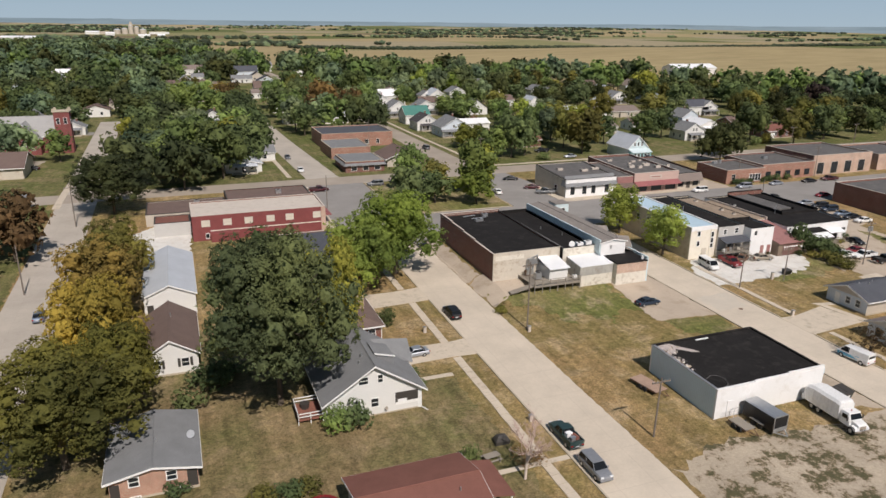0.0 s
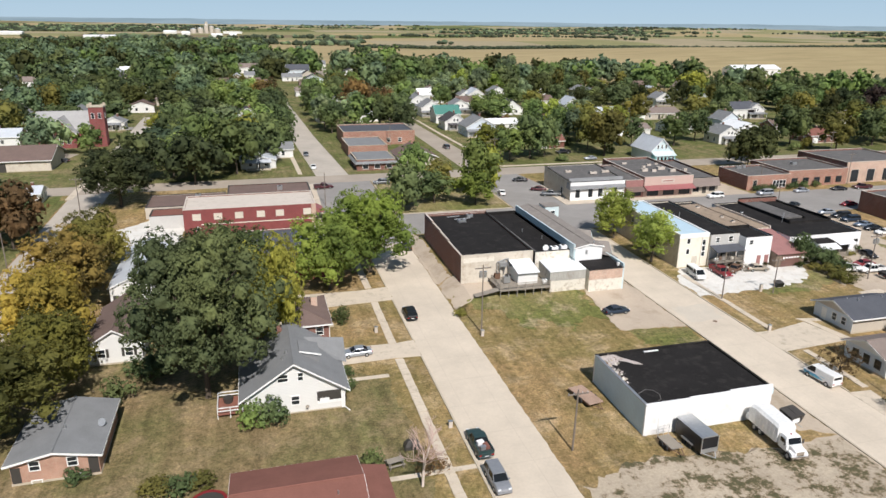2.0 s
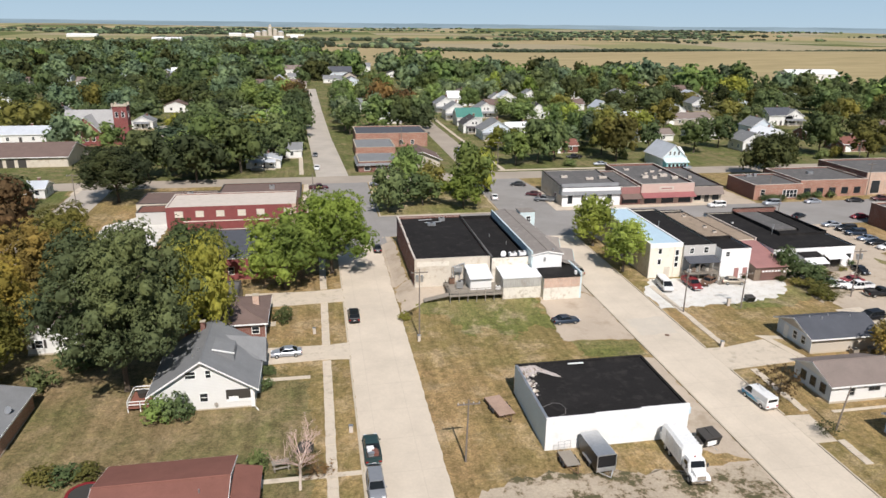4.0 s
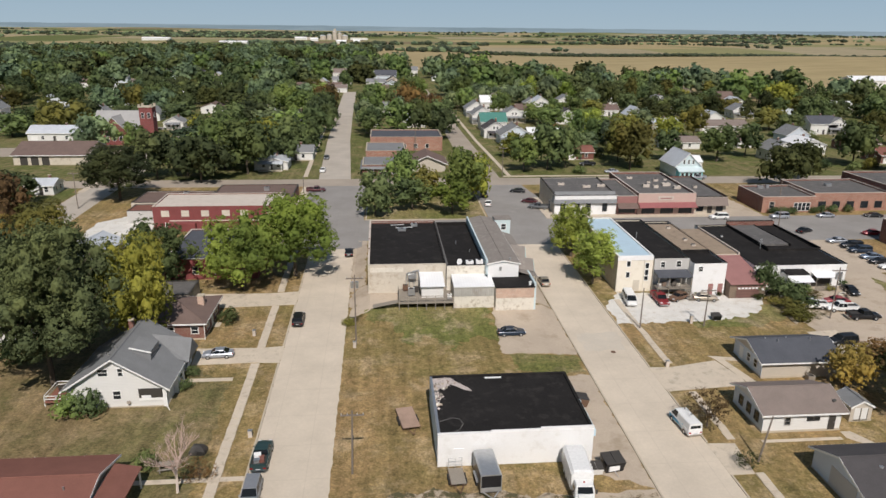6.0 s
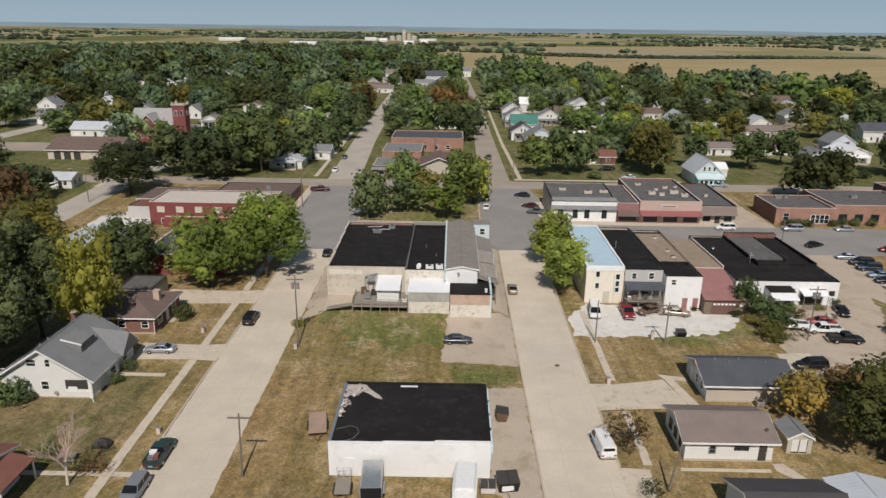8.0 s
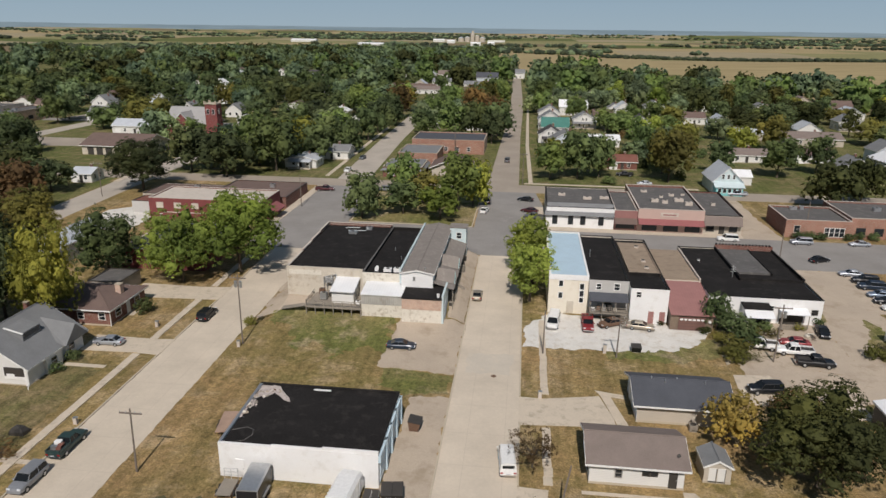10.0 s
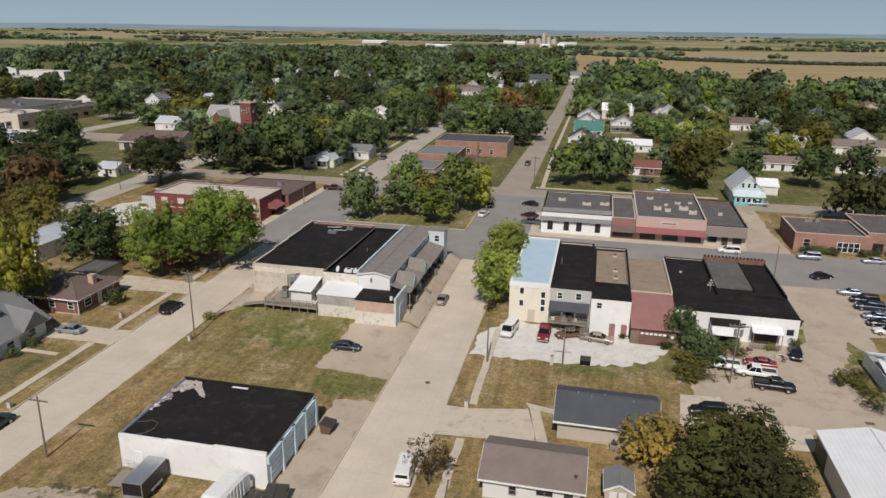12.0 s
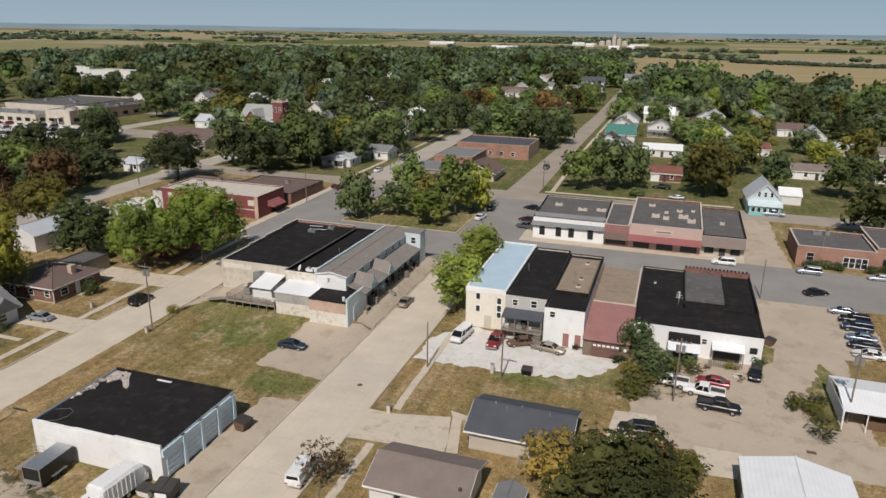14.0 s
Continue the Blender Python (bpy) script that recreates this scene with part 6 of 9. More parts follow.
# the school: a low tan front, an entrance block and dark-roofed wings behind
for x0, y0, x1, y1, h, walls, roof, rim_mat, label in (
        (-184, 240, -146.2, 256, 3.9, ("stucco", "stucco", "stucco", "stucco"), "grey_roof", "membrane", "low tan school front with a flat grey roof"),
        (-146, 245, -132.5, 262, 5.6, ("stucco", "palebrick", "stucco", "stucco"), "membrane", "white", "tan school entrance block with pale coping"),
        (-182, 256.2, -146.2, 300, 6.2, ("stucco", "stucco", "stucco", "stucco"), "oldtar", "membrane", "tan school hall with a dark flat roof"),
        (-146, 262.2, -134, 306, 4.8, ("palebrick", "palebrick", "palebrick", "palebrick"), "oldtar", "membrane", "long brick school wing with a dark flat roof")):
    ob, w, d = flat_block(x0, y0, x1, y1, h, walls, roof, label, 0.4, rim_mat, "school")
    for k in range(int(w // 5)):
        window(ob, "S", 0, 3 + k * 5, 1.3, 2.6, 1.4, "darktrim", 1)
    for k in range(int(d // 7)):
        window(ob, "E", w, 3.5 + k * 7, 1.2, 3.0, 1.5, "darktrim", 1)
    for k in range(3):
        roof_unit(ob, w * (0.2 + 0.25 * k), d * (0.35 + 0.15 * (k % 2)), h, 1.8, 1.5, 1.1)
    if h == 5.6:
        part("canopy", M().box(3.0, -3.2, 2.9, 10.0, -0.004, 3.3), "membrane", ob, "pale entrance canopy")
        for x in (3.3, 9.7):
            part("canopy_post", M().box(x - 0.15, -3.1, -0.5, x + 0.15, -2.8, 2.9), "trim", ob)
        door(ob, "S", 0, 6.5, 2.2, 2.3, "glass", 0.1)
sheet("road_school_street", [(-112, 190), (-103.5, 190), (-101.5, 292), (-110, 292)], "oldconcrete", 0.028, "pale concrete street beside the school", "street")
ob, w, d = house(-62.0, 213.5, -40, 230.0, 3.2, 6.0, "x", "stucco", "brown_roof", "low tan building with a broad brown roof and three bays", 0.6, name="low_building", category="building")
for k in range(3):
    part("bay_door", M().box(2 + k * 3.2, -0.06, 0, 4.2 + k * 3.2, -0.004, 2.5), "darktrim", ob)
sheet("lot_west_paving", [(-112, 226), (-66, 229), (-41, 228), (-38, 240), (-58, 246), (-104, 246)], "dusty", 0.02, "pale worn paving behind low buildings", "parking lot", rough=0.4)
sheet("lot_church", [(-128, 302), (-84, 302), (-86, 322), (-96, 346), (-126, 344)], "dusty", 0.02, "dusty open lot by the church street", "lot", rough=0.5)
sheet("lot_school", strip(-185, 208, -106, 245), "gravel", 0.02, "pale school parking lot", "parking lot")
ob, w, d = house(136.6, 187.8, 144.2, 199.5, 3.6, 7.2, "y", "paleteal", "pale_metal", "pale teal gabled house with a glazed porch", 0.4)
for x in (2.4, 3.8, 5.2):
    window(ob, "S", 0, x, 4.2, 0.6, 1.1, "trim", 1)
part("porch", M().box(0.3, -2.4, -0.4, 7.3, -0.004, 2.4), "turquoise", ob)
part("porch_roof", M().slab((-0.1, -2.8, 2.4), (7.7, -2.8, 2.4), (7.7, -0.01, 3.4), (-0.1, -0.01, 3.4), 0.12), "paleteal", ob)
for k in range(5):
    window(ob, "S", -2.4, 1.2 + k * 1.3, 0.9, 0.8, 1.1, "trim", 0)
house(145.2, 200.0, 150.4, 206.0, 2.5, 3.9, "x", "siding", "white_metal", "white outbuilding with a pale roof", 0.2, name="outbuilding", category="outbuilding")

# grain store on the far northern road
def grain_store(x, y):
    ob = thing("grain_store", x, y, "far white grain store with tall silos and sheds", "grain store", z=rise(x, y))
    for k, (u, v, r, h) in enumerate(((0, 0, 7, 26), (16, 2, 7, 22), (-18, 4, 9, 16), (34, 0, 10, 14), (-40, 8, 10, 13))):
        si = part("silo", M().tube((u, v, -1), (u, v, h), r, r, 16), "tan_siding", ob)
        part("silo_cap", M().tube((u, v, h), (u, v, h + r * 0.35), r, 0.6, 16), "pale_metal", si)
    part("headhouse", M().box(-3, -3, 26, 5, 5, 36), "tan_siding", ob)
    part("shed", M().box(-95, -6, -1, -56, 12, 8), "tan_siding", ob)
    part("shed", M().box(52, -8, -1, 110, 10, 7), "siding", ob)


grain_store(-100, 2450)
for x, y, w, d in ((-590, 2010, 74, 24), (-300, 1610, 60, 22), (420, 520, 46, 18), (-215, 2300, 36, 16), (-62, 1880, 26, 12), (-20, 1930, 18, 11), (-150, 2120, 22, 12)):
    ob = thing("storage_shed", x, y, "long pale metal storage shed far across the fields", "shed", z=rise(x, y))
    part("wall", gable_walls(0, 0, w, d, 6.0, 9.0, "x"), "siding", ob)
    gable_roof(ob, 0, 0, w, d, 6.0, 9.0, "x", "white_metal", 0.4)
o = thing("cooling_unit", 105.6, 69.6, "grey cooling unit on the grass beside the house", "cooling unit")
part("casing", M().box(0, 0, 0, 0.9, 0.85, 0.8), "greywood", o)
part("grille", M().tube((0.45, 0.42, 0.8), (0.45, 0.42, 0.85), 0.34, 0.34, 12), "darktrim", o)
rnd = random.Random(8)
for k, (x, y, w, d, h) in enumerate(((-328, 434, 22, 12, 5), (-340, 470, 40, 16, 7), (-280, 429, 30, 10, 4), (-384, 456, 18, 12, 6), (-240, 488, 34, 12, 5), (-420, 520, 30, 14, 5), (-250, 380, 24, 12, 5), (-210, 345, 22, 11, 4), (-300, 370, 14, 10, 4))):
    flat_block(x, y, x + w, y + d, h, ("siding", "siding", "siding", "siding") if k % 3 else ("tan_siding",) * 4, "membrane" if k % 2 else "pale_metal", "far pale flat-roofed building in open lots", 0.3, "white", "far_building")


# ---- background houses ----
def simple_house(x, y, w, d, ze, zr, axis, wall, roof, label):
    ob, w, d = house(x, y, x + w, y + d, ze, zr, axis, wall, roof, label, 0.35)
    for u in (w * 0.28, w * 0.72):
        window(ob, "S", 0, u, 1.0, 0.9, 1.2)
        if axis == "y" and zr > 5.5:
            window(ob, "S", 0, w / 2 + (u - w / 2) * 0.35, 3.6, 0.7, 1.0)
    door(ob, "S", 0, w * 0.5, mat="darktrim")
    for v in (d * 0.3, d * 0.7):
        window(ob, "E", w, v, 1.0, 0.9, 1.2)
        window(ob, "W", 0, v, 1.0, 0.9, 1.2)
    chimney(ob, w * 0.62, d * 0.7, ze, zr + 0.7, 0.6)
    vent(ob, w * 0.3, d * 0.6, (ze + zr) / 2, 0.6)
    if y < 345 and w < 13 and axis == "y":
        # a front porch with its own roof, posts and rail
        u0, u1 = (0.0, w) if zr > 6.5 else (w * 0.15, w * 0.85)
        part("porch_roof", M().slab((u0 - 0.2, -2.3, 2.35), (u1 + 0.2, -2.3, 2.35), (u1 + 0.2, -0.01, 2.95), (u0 - 0.2, -0.01, 2.95), 0.12), roof, ob)
        part("porch_floor", M().box(u0, -2.1, -0.6, u1, -0.06, 0.3), "kerb", ob)
        for q in (u0 + 0.1, (u0 + u1) / 2, u1 - 0.1):
            part("porch_post", M().box(q - 0.08, -2.1, 0.3, q + 0.08, -1.94, 2.4), "trim", ob)
        part("porch_rail", M().box(u0 + 0.2, -2.06, 0.95, (u0 + u1) / 2 - 0.6, -1.98, 1.05), "trim", ob)
    elif y < 345 and axis == "x":
        part("garage_door", M().box(w * 0.06, -0.06, 0.05, w * 0.06 + 2.4, -0.062 + 0.058, 2.1), "trim", ob)
    return ob


BACK = [  # x, y, width, depth, eave, ridge, ridge axis, wall, roof
    (94.5, 248, 12, 11, 3.8, 7.2, "y", "bluesiding", "grey_roof"), (91, 266, 9, 10, 3.6, 6.4, "y", "siding", "dark_shingle"), (92.5, 286, 11, 10, 4.0, 7.2, "x", "siding", "green_roof"),
    (91.5, 308, 10, 10, 4.4, 7.6, "y", "siding", "grey_roof"), (107, 314, 10, 9, 4.0, 6.8, "y", "siding", "grey_roof"), (109, 380, 10, 9, 4.4, 7.2, "y", "siding", "tan_shingle"),
    (112, 218, 9, 7, 2.6, 4.2, "x", "redbrown_roof", "redbrown_roof"), (92, 336, 10, 10, 4.2, 7.4, "y", "siding", "grey_roof"),
    (131, 362, 9, 10, 4.4, 7.4, "y", "siding", "pale_metal"), (153, 238, 14, 8, 2.6, 4.2, "x", "siding", "tan_shingle"), (176, 240, 12, 9, 2.8, 4.8, "x", "siding", "brown_roof"),
    (140, 279, 11, 8, 2.6, 4.2, "x", "siding", "redbrown_roof"), (169, 290, 12, 9, 3.0, 4.4, "x", "tan_siding", "pale_metal"), (186, 280, 22, 11, 2.8, 4.8, "x", "tan_siding", "tan_shingle"),
    (180, 213, 9, 9, 3.8, 6.4, "y", "siding", "grey_roof"), (216, 208, 13, 10, 2.8, 4.6, "x", "brick", "redbrown_roof"), (198, 226, 10, 12, 3.4, 5.4, "y", "siding", "white_metal"),
    (240, 274, 9, 9, 4.2, 7.0, "y", "siding", "grey_roof"), (266, 246, 13, 9, 3.0, 5.0, "x", "tan_siding", "brown_roof"), (390, 374, 30, 14, 4.5, 6.0, "x", "siding", "tan_siding"), (204, 382, 10, 9, 3.8, 6.4, "y", "siding", "grey_roof"),
    (12, 203, 10, 8, 2.6, 3.9, "y", "siding", "pale_metal"), (17, 219, 11, 8, 2.8, 4.4, "x", "siding", "grey_roof"), (10, 262, 9, 9, 4.0, 7.0, "y", "siding", "grey_roof"), (10, 300, 9, 9, 4.0, 6.6, "y", "siding", "dark_shingle"),
    (60, 297, 10, 8, 3.4, 5.4, "x", "siding", "pale_metal"), (43, 300, 6, 6, 2.6, 3.6, "y", "siding", "white_metal"), (44, 340, 12, 10, 3.6, 6.2, "x", "siding", "grey_roof"), (52, 470, 12, 11, 5.0, 8.0, "y", "bluesiding", "slate_roof"),
    (42, 410, 12, 9, 3.0, 5.0, "x", "siding", "tan_shingle"), (10, 466, 18, 10, 3.0, 5.0, "x", "siding", "tan_shingle"), (40, 520, 14, 9, 3.0, 5.2, "x", "siding", "grey_roof"), (14, 540, 14, 9, 3.2, 5.4, "x", "siding", "grey_roof"),
    (-79, 259.6, 19, 9, 3.2, 5.4, "x", "siding", "pale_metal"), (-14, 265, 9, 8, 3.0, 5.0, "x", "siding", "white_metal"), (-131, 328, 9, 9, 4.6, 8.0, "y", "siding", "grey_roof"), (-80, 320, 7, 8, 4.0, 6.6, "y", "siding", "grey_roof"),
    (-8, 326, 9, 8, 3.4, 5.6, "y", "siding", "white_metal"), (-40, 292, 8, 8, 3.0, 5.0, "y", "siding", "grey_roof"), (-67, 165, 7, 6, 2.8, 4.6, "y", "siding", "grey_roof"), (-112, 282 + 12, 9, 8, 3.0, 5.0, "x", "siding", "grey_roof"),
    (-39, 173, 6, 6, 2.6, 3.8, "x", "siding", "pale_metal"), (-46, 96, 10, 12, 3.2, 5.2, "y", "siding", "grey_roof"), (-60, 128, 11, 9, 3.0, 5.0, "x", "tan_siding", "brown_roof"),
    (103, 362, 14, 9, 4.6, 7.6, "x", "siding", "white_metal"), (128, 368, 7, 8, 3.6, 6.0, "y", "siding", "grey_roof"), (108, 262, 13, 8, 2.8, 4.2, "x", "siding", "white_metal"), (199, 356, 9, 9, 4.4, 7.2, "y", "siding", "grey_roof"), (203, 243, 9, 9, 4.4, 7.4, "y", "bluesiding", "grey_roof"), (232, 274, 12, 9, 4.6, 7.4, "x", "siding", "slate_roof"), (220, 232, 13, 9, 2.8, 4.8, "x", "brick", "brown_roof"),
    (-6, 476, 30, 10, 3.4, 5.6, "x", "siding", "brown_roof"), (45, 596, 13, 10, 4.2, 7.0, "x", "siding", "grey_roof"), (-80, 600, 14, 9, 3.6, 6.0, "x", "siding", "white_metal"), (60, 330, 11, 9, 3.6, 6.0, "x", "siding", "tan_shingle"),
    (100, 420, 9, 9, 4.2, 7.0, "y", "siding", "grey_roof"), (140, 440, 9, 9, 4.2, 7.0, "y", "siding", "grey_roof"), (160, 338, 10, 9, 3.2, 5.4, "x", "siding", "brown_roof"), (226, 330, 10, 9, 4.0, 6.8, "y", "siding", "grey_roof"),
    (148, 376, 10, 9, 4.2, 7.0, "y", "siding", "grey_roof"), (117, 424, 11, 9, 4.2, 7.0, "x", "siding", "grey_roof"), (46, 564, 17, 11, 5.2, 9.0, "x", "bluesiding", "slate_roof"), (70, 640, 14, 10, 5.0, 8.0, "x", "siding", "grey_roof"), (156, 622, 14, 10, 5.0, 8.4, "x", "siding", "pale_metal"), (10, 606, 15, 10, 4.6, 7.6, "x", "siding", "tan_shingle"),
]
MAT["green_roof"] = surface("teal_green_shingles", (0.07, 0.2, 0.17), 0.85, vary=0.15)
for row in BACK:
    kind = {"siding": "white", "bluesiding": "pale blue", "tan_siding": "beige", "brick": "brick", "redbrown_roof": "red-brown"}[row[7]]
    simple_house(*row, f"{kind} house with a pitched {MAT[row[8]].name.replace('_', ' ').replace('shingles', 'shingle')} roof among trees".replace("roof roof", "roof"))

# more roofs among the far trees
rnd = random.Random(21)


def far_house(x, y, w, d, zr, axis, wall, roof):
    ob = thing("house", x, y, "small far house with pale walls among the trees", "house")
    part("wall", gable_walls(0, 0, w, d, 3.2, zr, axis), wall, ob)
    gable_roof(ob, 0, 0, w, d, 3.2, zr, axis, roof, 0.35, trim=None)
    for u in (0.3, 0.7):
        part("window", M().box(w * u - 0.5, -0.05, 1.0, w * u + 0.5, -0.004, 2.2), "glass", ob)


far_places = []
for k in range(400):
    x, y = rnd.uniform(-190, 300), rnd.uniform(300, 640)
    if 18 < x < 42 or 62 < x < 92 or y > 640 - 0.9 * max(x - 40, 0) or any(math.hypot(x - u, y - v) < 30 for u, v in far_places) or any(math.hypot(x - q[0], y - q[1]) < 22 for q in BACK):
        continue
    far_places.append((x, y))
    far_house(x, y, rnd.uniform(8, 13), rnd.uniform(8, 10), rnd.uniform(5.0, 7.0), rnd.choice("xy"), rnd.choice(["siding", "siding", "siding", "tan_siding", "bluesiding"]), rnd.choice(["grey_roof", "pale_metal", "tan_shingle", "white_metal", "brown_roof", "dark_shingle"]))
    if len(far_places) >= 64:
        break

# ---- trees ----
ICO = {}


def ico(level=2):
    if level not in ICO:
        bm = bmesh.new()
        bmesh.ops.create_icosphere(bm, subdivisions=level, radius=1)
        bm.verts.ensure_lookup_table()
        ICO[level] = np.array([v.co[:] for v in bm.verts]), [tuple(v.index for v in f.verts) for f in bm.faces]
        bm.free()
    return ICO[level]


def ripple(rng, freq, terms=7):
    """A smooth random function of direction, about -1 to 1."""
    k = rng.normal(size=(terms, 3)) * freq
    ph = rng.uniform(0, 6.3, terms)
    return lambda d: np.sin(d @ k.T + ph).sum(1) / terms ** 0.5 * 0.8


def unit(v):
    return v / (np.linalg.norm(v, axis=1)[:, None] + 1e-9)


def lobes_of(rng, h, r, low, count):
    """The large masses of a crown: a middle one and others that swell out of it all round."""
    H = h - low
    out = [(0, 0, low + H * 0.52, r * 0.5, H * 0.36)]
    for k in range(count):
        u = -0.62 + 1.5 * (k + rng.uniform(0.1, 0.9)) / count
        a = k * 2.39996 + rng.uniform(-0.5, 0.5)
        s = math.sqrt(max(0.04, 1 - min(0.98, abs(u)) ** 2))
        q = r * rng.uniform(0.85, 1.7) / (count + 3) ** 0.5
        reach = max(0.1, r - q * 0.85) * rng.uniform(0.74, 1.2)
        qz = min(q * rng.uniform(0.85, 1.2), H * 0.4)
        out.append((math.cos(a) * s * reach, math.sin(a) * s * reach, min(max(low + H * 0.5 + u * H * 0.42, low + qz * 0.8), h - qz * 0.8), q, qz))
    return np.array(out)


def crown_of(seed, h, r, low, count, leaf, each, core=0.6, fine=1.2):
    """Sprays of leaves on clumps that cover the large masses of a crown, round a darker inside.

    Returns the vertices, the faces and the places for the limbs to reach."""
    rng = np.random.default_rng(seed)
    lobes = lobes_of(rng, h, r, low, count)
    C, S = lobes[:, :3], lobes[:, [3, 3, 4]]
    V, F, k0 = [], [], 0
    for k in range(len(lobes)):
        f1, f2 = ripple(rng, 2.6), ripple(rng, 6.0)
        skin = lambda d: (1 + 0.13 * f1(d) + 0.09 * f2(d))[:, None]
        size = S[k].mean()
        clumps = max(7, int(each * size * size))
        zz = 1 - 1.9 * (np.arange(clumps) + 0.5) / clumps
        aa = np.arange(clumps) * 2.39996
        rr = np.sqrt(1 - zz * zz)
        d = unit(np.stack([np.cos(aa) * rr, np.sin(aa) * rr, zz], 1) + rng.normal(size=(clumps, 3)) * 0.12)
        far = np.clip(rng.normal(size=(clumps, 1)) * 0.12, -0.3, 0.3)
        c = C[k] + d * S[k] * skin(d) * (0.98 + far)
        gap = ((c[:, None] - C[None]) / S[None]) ** 2
        gap[:, k] = 9
        keep = (gap.sum(2) > 0.72).all(1)
        c, d, far = c[keep], d[keep], far[keep, 0]
        q = (0.16 + 0.2 * size) * rng.uniform(0.6, 1.3, len(c)) * (1 - 1.5 * np.maximum(far, 0))
        n = np.maximum(5, (1.5 * (q / leaf) ** 2 * rng.uniform(0.7, 1.3, len(c))).astype(int))
        own = np.repeat(np.arange(len(c)), n)
        g = unit(rng.normal(size=(len(own), 3))) * rng.random((len(own), 1)) ** 0.45
        out = unit(d[own] / S[k])
        g = np.where(((g * out).sum(1) < -0.2)[:, None], -g, g)
        p = c[own] + g * np.array([1.0, 1.0, 0.72]) * q[own][:, None]
        nrm = unit(g * 0.7 + out * 0.6 + np.array([0, 0, 0.25]) + rng.normal(size=p.shape) * 0.34)
        t = unit(np.cross(nrm, rng.normal(size=p.shape)))
        b = np.cross(nrm, t)
        ls = leaf * rng.uniform(0.55, 1.35, (len(p), 1))
        droop = nrm * ls * rng.uniform(-0.4, 0.1, (len(p), 1))
        V.append(np.stack([p - t * ls * 1.15, p - b * ls * 0.6 + droop, p + t * ls, p + b * ls * 0.65 + droop], 1).reshape(-1, 3))
        F += [(k0 + 4 * j, k0 + 4 * j + 1, k0 + 4 * j + 2, k0 + 4 * j + 3) for j in range(len(p))]
        k0 += 4 * len(p)
        if core:
            iv, fc = ico(2 if size > fine else 1)
            V.append(C[k] + iv * S[k] * skin(iv) * core * (1 + 0.07 * rng.normal(size=(len(iv), 1))))
            F += [tuple(k0 + j for j in f) for f in fc]
            k0 += len(iv)
    return np.concatenate(V), F, C[1:]


def trunk_mesh(rnd, h, low, ends, thick):
    m = M()
    top = (rnd.uniform(-0.3, 0.3), rnd.uniform(-0.3, 0.3), low + (h - low) * 0.45)
    m.tube((0, 0, -0.6), (0, 0, 0.3), thick * 1.5, thick, 9, cap=False)
    m.tube((0, 0, 0.3), top, thick, thick * 0.5, 9, cap=False)
    for x, y, z in ends:
        st = rnd.uniform(0.45, 1.0)
        m.tube((top[0] * st, top[1] * st, max(0.3, top[2] * st)), (x * 0.9, y * 0.9, z), thick * 0.34, thick * 0.1, 6, cap=False)
    return m


PROTO = {}


def leaf_mesh(shape, mat):
    """Crown and trunk meshes for a named shape, with the leaves in a given colour."""
    key = (shape, mat)
    if key not in PROTO:
        if (shape, None) not in PROTO:
            seed, h, r, low, count, leaf, each = SHAPES[shape]
            v, f, ends = crown_of(seed, h, r, low, count, leaf, each, 0 if shape == "wispy" else 0.68 if leaf > 0.3 else 0.55)
            me = bpy.data.meshes.new("crown")
            me.from_pydata(v.tolist(), [], f)
            tm = trunk_mesh(random.Random(seed), h, low, ends, 0.035 * h ** 0.9 * 0.75)
            tr = bpy.data.meshes.new("trunk")
            tr.from_pydata(tm.v, [], tm.f)
            tr.materials.append(MAT["bark"])
            PROTO[(shape, None)] = me, tr
        me, tr = PROTO[(shape, None)]
        me = me.copy()
        me.materials.append(MAT[mat])
        PROTO[key] = me, tr
    return PROTO[key]


SHAPES = {  # seed, height, radius, lowest leaves, large masses, leaf size, clumps a square metre
    "giant": (11, 18.5, 9.0, 2.6, 40, 0.17, 16.0),
    "giant_b": (17, 17.5, 7.5, 2.0, 30, 0.17, 16.0),
    "maple": (23, 13.5, 6.6, 1.0, 20, 0.19, 15.0),
    "maple_b": (29, 12.5, 6.2, 1.0, 18, 0.19, 15.0),
    "street": (31, 9.5, 3.6, 0.7, 15, 0.15, 32.0),
    "round": (37, 12.0, 5.6, 0.8, 9, 0.42, 5.4),
    "round_b": (38, 11.0, 5.8, 0.8, 10, 0.42, 5.4),
    "tall": (41, 14.5, 5.6, 0.9, 11, 0.42, 5.4),
    "broad": (43, 13.0, 7.0, 0.9, 12, 0.46, 4.8),
    "broad_b": (44, 12.5, 7.2, 0.9, 13, 0.46, 4.8),
    "wide": (61, 11.5, 7.0, 0.9, 11, 0.46, 4.8),
    "spire": (67, 15.5, 4.6, 0.7, 11, 0.42, 5.4),
    "small": (47, 6.5, 3.1, 0.4, 12, 0.16, 20.0),
    "bush": (59, 4.5, 3.0, 0.1, 11, 0.16, 20.0),
    "wispy": (71, 4.8, 2.6, 0.3, 22, 0.1, 10.0),
    "shrub": (53, 2.4, 1.6, 0.05, 5, 0.14, 46.0),
}
LEAF_WORDS = {"leaf_dark": "dark green", "leaf_green": "green", "leaf_bright": "bright green", "leaf_olive": "olive green", "leaf_yellow": "yellow autumn", "leaf_yg": "yellow-green", "leaf_brown": "rust-brown autumn", "leaf_grey": "grey-green", "leaf_plum": "dark plum", "leaf_wood": "dark olive", "leaf_belt": "dull green", "leaf_rust": "dark rusty autumn", "leaf_lime": "light lime-green", "leaf_oak": "deep green", "leaf_moss": "mossy green", "leaf_gold": "golden-olive autumn", "leaf_far": "grey-green"}
